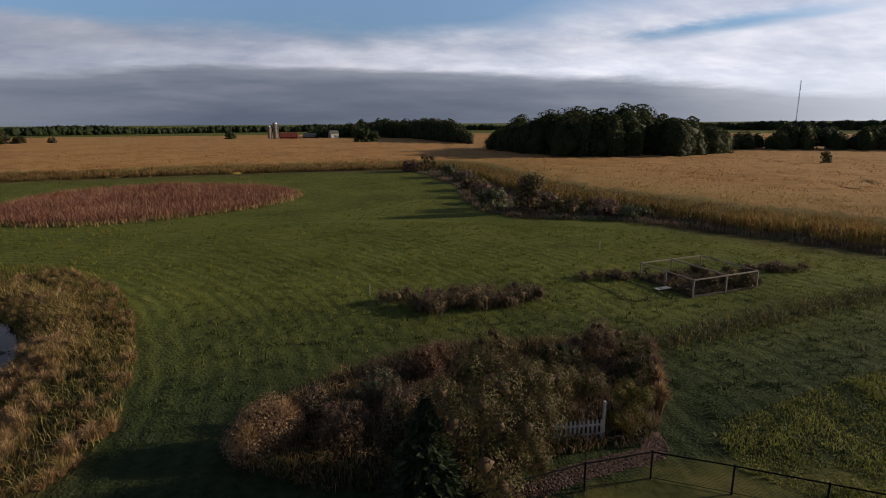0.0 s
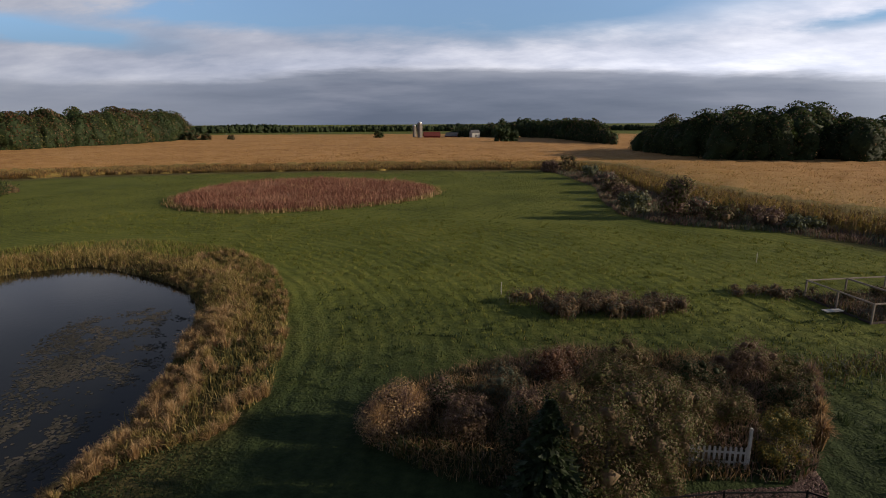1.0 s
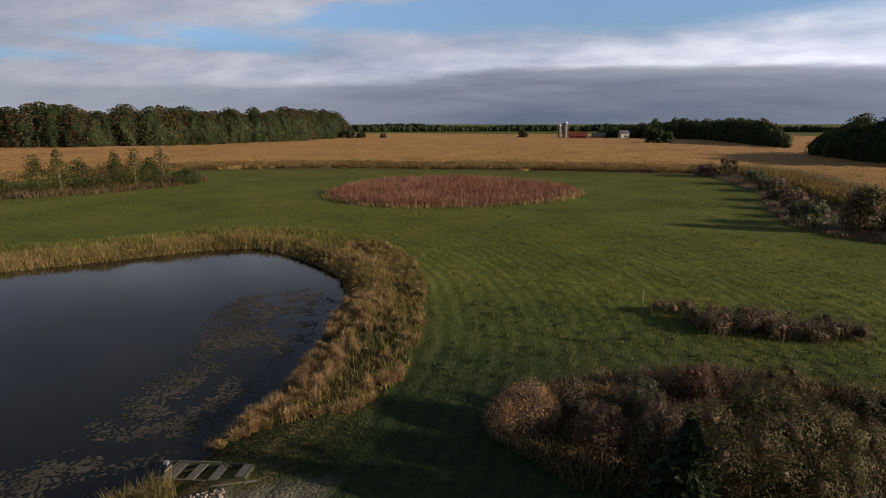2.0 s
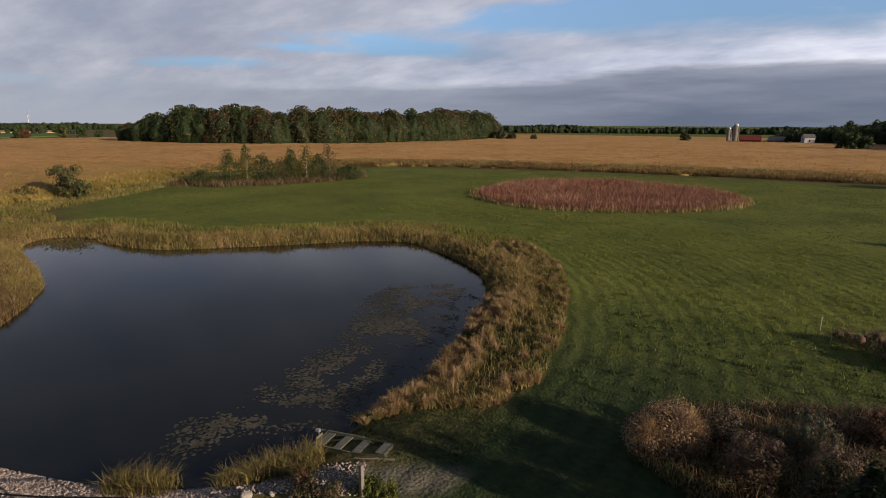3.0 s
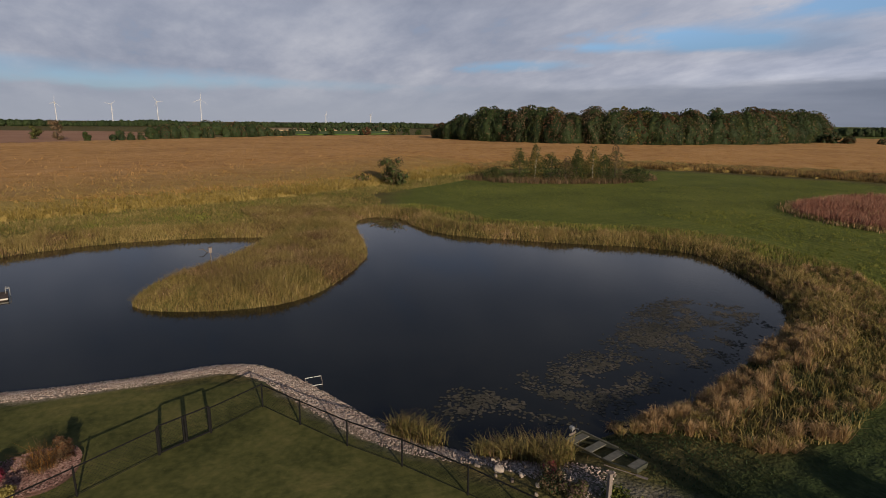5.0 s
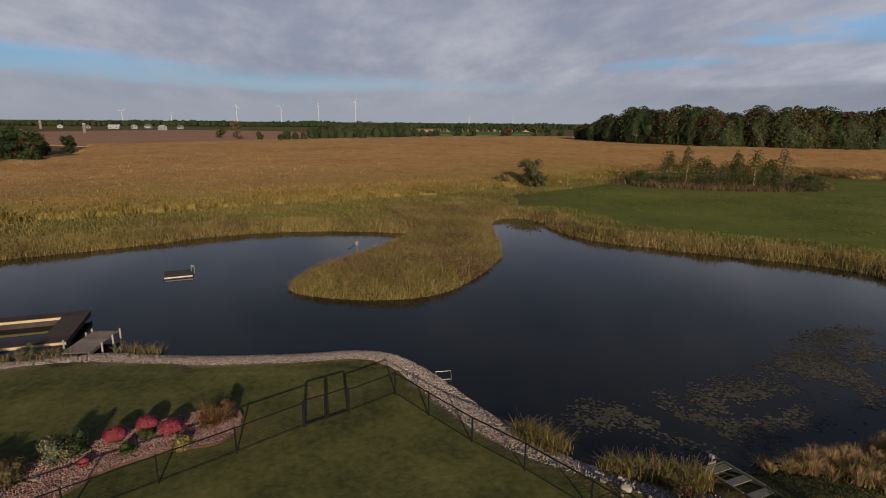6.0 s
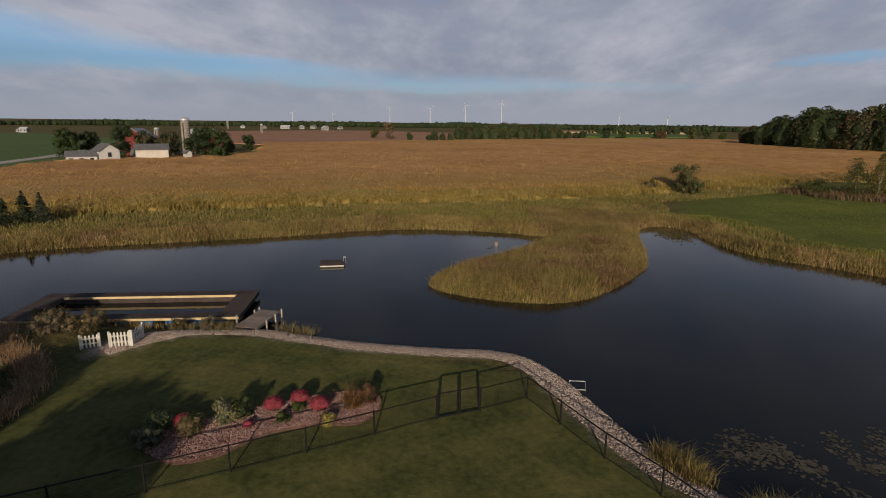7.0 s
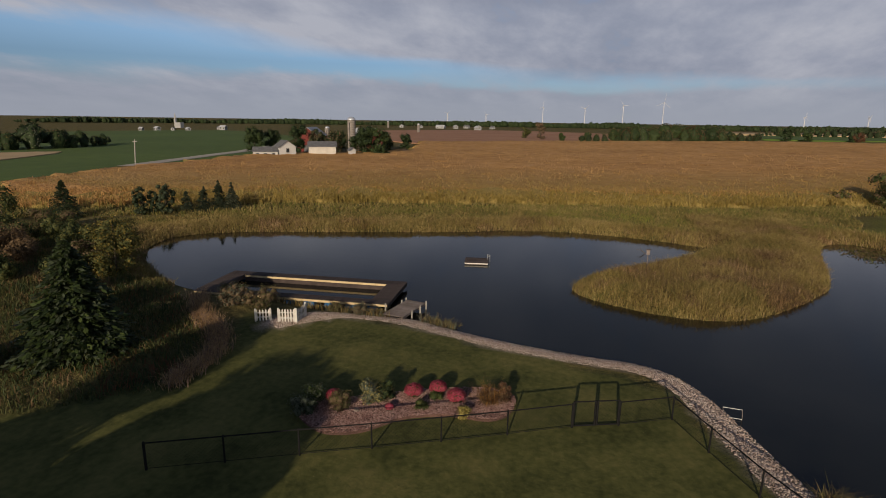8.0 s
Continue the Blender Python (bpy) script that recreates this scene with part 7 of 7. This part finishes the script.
    # swim ladder
    d = thing("swim_ladder", (-26.1, 2.78, WATER), "aluminium swim ladder standing in the shallows", "ladder", turn=92)
    for s in (-0.4, 0.4):
        part("rail", merge(rod((s, 0, -0.6), (s, 0, 0.2), 0.014, None, 8), rod((s, 0, 0.2), (s, 0.22, 0.42), 0.014, None, 8)), GREY_WOOD, d)
    part("rung", rod((-0.4, 0, 0.06), (0.4, 0, 0.06), 0.016, None, 8), ALUMINIUM, d)
    part("handrail", rod((-0.4, 0.22, 0.42), (0.4, 0.22, 0.42), 0.018, None, 8), ALUMINIUM, d)
    # dark weed mat drifting in the cove
    rng = np.random.default_rng(345)
    m = Soup()
    xy = np.array([-68.6, 19.3]) + rng.normal(0, 1, (900, 2)) * (1.7, 0.9)
    base = np.column_stack([xy, np.full(len(xy), WATER - 0.02)])
    blades(m, base, rng.uniform(0.05, 0.22, len(xy)), 0.12, rng, 2.5, rng.integers(0, 2, len(xy)), 0.8)
    tagged(part("weed_mat", m, [REED_BROWN, LEAF_OLIVE], None), "dark brown weed mat drifting in the cove", "water weed", kind="stuff")


build_boat()


def build_raft():
    t = thing("swim_raft", (-48.5, -17.1, WATER), "square floating raft with dark deck and white sides", "raft", turn=106)
    part("frame", box((2.2, 2.0, 0.13), (0, 0, 0.13), 0.03), WHITE_PAINT, t)
    part("float", box((2.1, 1.9, 0.2), (0, 0, -0.06), 0.03), DARK_WOOD, t)
    for k in range(11):
        part("plank", box((2.24, 0.17, 0.035), (0, -0.93 + k * 0.186, 0.215), 0.006), DARK_WOOD, t)
    for s in (-0.25, 0.25):
        part("ladder_rail", merge(rod((1.0, 0.6 + s, 0.22), (1.0, 0.6 + s, 0.62), 0.022, None, 8), rod((1.0, 0.6 + s, 0.62), (1.24, 0.6 + s, 0.55), 0.022, None, 8), rod((1.24, 0.6 + s, 0.55), (1.24, 0.6 + s, -0.5), 0.022, None, 8)), ALUMINIUM, t)
    for z in (0.05, 0.35):
        part("ladder_rung", rod((1.24, 0.35, z), (1.24, 0.85, z), 0.018, None, 6), ALUMINIUM, t)
    s = thing("dead_branch", (-59.4, -2.2, WATER - 0.1), "dark dead branch sticking out of the water", "branch")
    part("limb", merge(rod((0, 0, 0), (0.1, -0.5, 0.45), 0.04, 0.03, 6), rod((0.1, -0.5, 0.45), (0.2, -1.0, 0.5), 0.03, 0.01, 6), rod((0.1, -0.5, 0.45), (-0.1, -0.7, 0.75), 0.02, 0.008, 5)), BARK, s)
    p = thing("nest_box", (-50.3, -1.9, z_at(-50.3, -1.9)), "pale weathered nest box on a stake in the reeds", "nest box")
    part("stake", rod((0, 0, -0.2), (0, 0, 1.6), 0.035, None, 6), GREY_WOOD, p)
    part("box", box((0.3, 0.26, 0.42), (0, 0, 1.7), 0.01), GREY_WOOD, p)
    part("roof", box((0.4, 0.36, 0.03), (0, 0, 1.93), 0.005, pose(0, 0, 0, 8, 0, 0)), GREY_WOOD, p)


build_raft()


def build_pool():
    """A bathing basin framed by a floating deck, moored by the bank."""
    t = thing("floating_pool", (-30.6, -32.6, WATER), "floating dark deck framing a bathing basin on blue barrels", "pool deck", turn=0)
    ay, w, l = Vector((-3.0, 14.7, 0)), 5.8, 15.1            # long side, width, length
    t.matrix_world = Matrix.Translation((-29.6, -33.2, WATER)) @ Matrix.Rotation(math.atan2(ay.y, ay.x) - math.pi / 2, 4, "Z")
    dw, de, top = 0.95, 1.45, 0.52                          # side decks, end decks, height; x to the bank, y along the pool
    x0, x1 = -w, 0.0
    n = int(l / 0.15)
    for k in range(n):
        y = (k + 0.5) * l / n
        for cx in (x0 + dw / 2, x1 - dw / 2):
            part("deck_board", shared_board(dw, l / n - 0.012), None, t, at=pose(cx, y, top))
    m = int((w - 2 * dw) / 0.15)
    for k in range(m):
        x = x0 + dw + (k + 0.5) * (w - 2 * dw) / m
        for cy in (de / 2, l - de / 2):
            part("deck_board", shared_board(de, (w - 2 * dw) / m - 0.012), None, t, at=pose(x, cy, top, 0, 0, 90))
    inner = l - 2 * de
    for x in (x0 + dw - 0.04, x1 - dw + 0.04):
        part("inner_beam", box((0.07, inner, 0.16), (x, l / 2, top - 0.10), 0.006), PINE, t)
        part("inner_skirt", box((0.05, inner, 0.5), (x, l / 2, top - 0.44), 0.006), DARK_WOOD, t)
    for x in (x0 + 0.04, x1 - 0.04):
        part("outer_beam", box((0.07, l - 0.1, 0.16), (x, l / 2, top - 0.10), 0.006), PINE if x > x0 + 1 else DARK_WOOD, t)
    for y in (de - 0.04, l - de + 0.04, 0.05, l - 0.05):
        part("end_beam", box((w - (2 * dw if de - 0.1 < y < l - de + 0.1 else 0.2), 0.07, 0.3), ((x0 + x1) / 2, y, top - 0.17), 0.006), DARK_WOOD, t)
    for k in range(9):
        y = 1.2 + k * (l - 2.4) / 8
        part("barrel", rod((x1 - 0.36, y - 0.40, 0.03), (x1 - 0.36, y + 0.40, 0.03), 0.26, None, 12), BLUE_PLASTIC, t)
        part("barrel", rod((x0 + 0.40, y - 0.40, 0.03), (x0 + 0.40, y + 0.40, 0.03), 0.26, None, 12), BLUE_PLASTIC, t)


BOARD_MESHES = {}


def shared_board(length, width):
    key = (round(length, 3), round(width, 3))
    if key not in BOARD_MESHES:
        bm = box((length, width, 0.035), (0, 0, 0), 0.005)
        me = bpy.data.meshes.new("deck_board")
        bm.to_mesh(me)
        bm.free()
        me.materials.append(DARK_WOOD)
        BOARD_MESHES[key] = me
    return BOARD_MESHES[key]


build_pool()


def build_dock():
    t = thing("dock", (-31.0, -17.2, 0.0), "grey weathered plank dock with posts by the bank", "dock", turn=105)
    t.matrix_world = pose(-31.0, -17.2, -0.08, 0, 0, 176)
    for k in range(21):
        part("plank", box((0.145, 1.55, 0.04), (0.08 + k * 0.16, 0, 0.02), 0.006), GREY_WOOD, t)
    for y in (-0.7, 0.7):
        part("stringer", box((3.3, 0.06, 0.16), (1.7, y, -0.08), 0.006), GREY_WOOD, t)
    for x, y, h in ((0.5, 0.85, 0.6), (3.3, 0.82, 0.20), (3.3, -0.82, 0.20), (2.7, 0.85, 0.20)):
        part("pile", rod((x, y, -1.4), (x, y, h), 0.055, None, 8), PALE_BARK, t)
    for x, y in ((2.4, -0.82), (1.2, -0.82)):
        part("pile", rod((x, y, -1.4), (x, y, 0.15), 0.055, None, 8), PALE_BARK, t)
    rng = np.random.default_rng(360)
    s = Soup()
    base = np.concatenate([np.column_stack([rng.normal(-31.3, 0.4, 700), rng.uniform(-27.5, -18.4, 700)]), np.column_stack([rng.normal(-32.0, 0.5, 500), rng.uniform(-15.3, -12.8, 500)]),
                           np.column_stack([rng.normal(-31.5, 0.4, 500), rng.normal(-18.6, 0.4, 500)])])
    blades(s, rooted(base), rng.uniform(0.3, 0.8, len(base)), 0.05, rng, 0.8, rng.integers(0, 3, len(base)), 0.5)
    tagged(part("dock_weeds", s, [REED_GOLD, REED_BROWN, LEAF_GREY], None), "dry weeds and grasses beside the dock", "weeds", kind="stuff")
    for k, (x, y, h, w) in enumerate([(-30.8, -19.5, 0.9, 1.2), (-30.9, -21.5, 0.7, 1.3), (-29.4, -26.5, 1.0, 2.6), (-28.6, -28.4, 1.2, 2.6), (-29.9, -29.8, 0.9, 2.4), (-27.8, -25.2, 0.9, 1.2)]):
        bush("pondside_shrub", x, y, h, w, [[LEAF_GREY, LEAF_BROWN], [LEAF_BROWN, LEAF_OLIVE], [LEAF_OLIVE, LEAF_BROWN]][k % 3], "%s shrub beside the floating pool" % ("pale grey-green", "brown", "olive")[k % 3], 370 + k, 3000, 0.035, "pondside shrubs", core=0.4, lobes=18, puff=0.7, near=0.2)
    # vegetable enclosure out in the meadow
    g = thing("garden_enclosure", (23.6, 40.0, 0), "weathered timber-framed vegetable enclosure with wire sides", "garden enclosure", turn=17)
    W2, D2, Hh = 3.25, 2.75, 1.35
    posts = [(-W2, -D2), (0, -D2), (W2, -D2), (W2, 0), (W2, D2), (0, D2), (-W2, D2), (-W2, 0)]
    for x, y in posts:
        part("post", box((0.10, 0.10, Hh + 0.3), (x, y, Hh / 2 - 0.15), 0.008), PALE_WOOD, g)
    for a, b in zip(posts, posts[1:] + posts[:1]):
        part("top_rail", box((abs(b[0] - a[0]) + 0.1 if a[1] == b[1] else 0.07, abs(b[1] - a[1]) + 0.1 if a[0] == b[0] else 0.07, 0.09), ((a[0] + b[0]) / 2, (a[1] + b[1]) / 2, Hh), 0.006), PALE_WOOD, g)
        part("wire", link_mesh(Vector((*a, 0)), Vector((*b, 0)), Hh - 0.05, 0.22, 0.004), BLACK_STEEL, g)
        part("bottom_board", box((abs(b[0] - a[0]) + 0.06 if a[1] == b[1] else 0.05, abs(b[1] - a[1]) + 0.06 if a[0] == b[0] else 0.05, 0.16), ((a[0] + b[0]) / 2, (a[1] + b[1]) / 2, 0.08), 0.006), DARK_WOOD, g)
    part("cross_rail", box((0.10, D2 * 2, 0.1), (0, 0, Hh), 0.006), PALE_WOOD, g)
    part("step_board", box((1.3, 0.5, 0.06), (-W2 - 0.6, -0.4, 0.16), 0.008), WHITE_PAINT, g)
    part("bed_board", box((W2 * 1.6, 0.05, 0.3), (0.3, 1.2, 0.15), 0.006), GREY_WOOD, g)
    part("bed_board", box((W2 * 1.6, 0.05, 0.3), (0.3, -0.9, 0.15), 0.006), GREY_WOOD, g)
    s = Soup()
    u, v = rng.uniform(-3.1, 3.1, 2600), rng.uniform(-2.6, 2.6, 2600)
    base = np.column_stack([23.6 + 0.956 * u - 0.292 * v, 40.0 + 0.292 * u + 0.956 * v])
    blades(s, rooted(base), rng.uniform(0.3, 0.95, 2600), 0.045, rng, 1.0, rng.integers(0, 3, 2600), 0.5)
    tagged(part("vegetable_growth", s, [WEED_PURPLE, REED_BROWN, LEAF_GREY], None), "withered vegetables and weeds inside the enclosure", "vegetables", kind="stuff")
    for k, (x, y, h, w) in enumerate([(25.4, 38.9, 1.3, 1.9), (26.3, 40.2, 1.2, 1.7), (23.6, 38.2, 1.0, 1.6), (22.2, 41.0, 0.8, 1.4), (26.6, 38.5, 1.1, 1.5), (27.6, 39.0, 0.8, 1.3), (25.0, 42.2, 0.9, 1.4)]):
        bush("vegetable_bush", x, y, h, w, [LEAF_BROWN, LEAF_OLIVE], "brown-green tangle of withered vegetables", 390 + k, 1500, 0.06, "vegetable bushes", lobes=16, puff=0.7, near=0.3)
    for x, y, h in ((-2.3, 39.4, 0.95), (20.3, 52.5, 0.9)):
        p = thing("marker_stake", (x, y, z_at(x, y)), "thin white marker stake in the meadow", "stake", "marker stakes")
        part("rod", rod((0, 0, -0.1), (0, 0, h), 0.03, None, 6), WHITE_PAINT, p)


build_dock()


# ---------------------------------------------------------------- turf
def build_turf():
    rng = np.random.default_rng(500)
    near = np.array([(-28, -26), (-29, -12), (-27.3, -1), (-18.8, 4.2), (-9, 10), (2, 14.2), (9, 16.6), (28, 12), (20, -2), (-6, -10), (-12, -26)])
    xy = scatter(near, 40, rng)
    xy = xy[(line_distance(xy, GRAVEL_LINE) > 1.4) & (np.hypot(xy[:, 0], xy[:, 1]) > 9)]
    s = Soup()
    blades(s, rooted(xy), rng.uniform(0.02, 0.055, len(xy)), 0.035, rng, 1.0, 0, 0.5)
    tagged(part("lawn_grass", s, LAWN_BLADE, None), "short lawn grass, green with straw flecks", "grass", kind="stuff")
    mead = np.array([(-12, 19), (-12, 30), (-20, 44), (-40, 56), (-60, 56), (-60, 72), (-20, 72), (10, 70), (32, 60), (44, 46), (36, 24), (27, 16), (12, 17.5), (14, 29), (3, 30), (-6, 26)])
    xy = scatter(mead, 32, rng)
    line = np.sin(swath_phase(xy) + 1.1)
    keep = rng.random(len(xy)) < np.clip(0.55 + 0.36 * line + 0.45 * fbm(xy[:, 0], xy[:, 1], 7, 30), 0.05, 1)
    xy = xy[keep & (shore_distance(xy) > 4)]
    s = Soup()
    rough = np.clip(0.45 + 0.8 * fbm(xy[:, 0], xy[:, 1], 1.6, 34) + 0.40 * np.sin(swath_phase(xy) + 1.1), 0.1, 1.5)
    tuft = scatter(mead, 0.7, rng)
    tuft = np.repeat(tuft[shore_distance(tuft) > 4.5], 9, 0)
    tuft = tuft + rng.normal(0, 0.12, tuft.shape)
    h = np.concatenate([rng.uniform(0.10, 0.26, len(xy)) * rough, rng.uniform(0.18, 0.38, len(tuft))])
    xy = np.vstack([xy, tuft])
    # brighter blades with distance; the lit-to-shaded change is in the colours
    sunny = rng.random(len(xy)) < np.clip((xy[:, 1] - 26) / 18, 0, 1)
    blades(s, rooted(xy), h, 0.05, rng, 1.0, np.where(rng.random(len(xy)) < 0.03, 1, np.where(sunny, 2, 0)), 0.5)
    tagged(part("meadow_grass", s, [MEADOW_BLADE_DIM, REED_OLIVE, GRASS_BLADE], None), "rough mown meadow grass in faint swaths", "grass", kind="stuff")


def build_rough_patch():
    """Taller, yellower grass left standing east of the mown strip."""
    rng = np.random.default_rng(540)
    patch = np.array([(12.6, 18.9), (14.1, 20.0), (18.0, 21.6), (21.2, 22.7), (25.0, 24.0), (33, 26.5), (33, 14), (20, 9), (15.0, 13.6), (12.2, 16.6)])
    xy = scatter(patch, 210, rng)
    xy = xy[rng.random(len(xy)) < 0.75 + 0.6 * fbm(xy[:, 0], xy[:, 1], 1.8, 81)]
    s = Soup()
    lump = np.clip(1 + 0.9 * fbm(xy[:, 0], xy[:, 1], 1.2, 82), 0.4, 1.8)
    blades(s, rooted(xy), rng.uniform(0.12, 0.26, len(xy)) * lump, 0.035, rng, 1.0, rng.choice([0, 0, 0, 1], len(xy)), 0.5)
    tagged(part("rough_grass", s, [ROUGH_BLADE, REED_OLIVE], None), "tall yellow-green grass left unmown beside the lawn", "grass", kind="stuff")


def build_far_turf():
    rng = np.random.default_rng(520)
    far = np.array([(-58, 57), (-78, 36), (-96, 34), (-108, 48), (-96, 62), (-88, 84), (-80, 106), (-98, 122), (-80, 132), (-40, 145), (0, 148), (9, 128), (11, 100), (11, 72), (-20, 73), (-60, 73)])
    xy = scatter(far, 10, rng)
    xy = xy[(((xy[:, 0] + 41.5) / 22.5) ** 2 + ((xy[:, 1] - 97) / 23) ** 2 > 1.0) & (rng.random(len(xy)) < 0.72 + 0.5 * fbm(xy[:, 0], xy[:, 1], 9, 33))]
    s = Soup()
    blades(s, rooted(xy), rng.uniform(0.06, 0.17, len(xy)), 0.11, rng, 1.2, rng.choice([0, 0, 2], len(xy)), 0.6)
    tagged(part("far_meadow_grass", s, [GRASS_BLADE, REED_OLIVE, MEADOW_BLADE_DIM], None), "mown green meadow grass toward the corn", "grass", kind="stuff")


build_turf()
build_rough_patch()
build_far_turf()
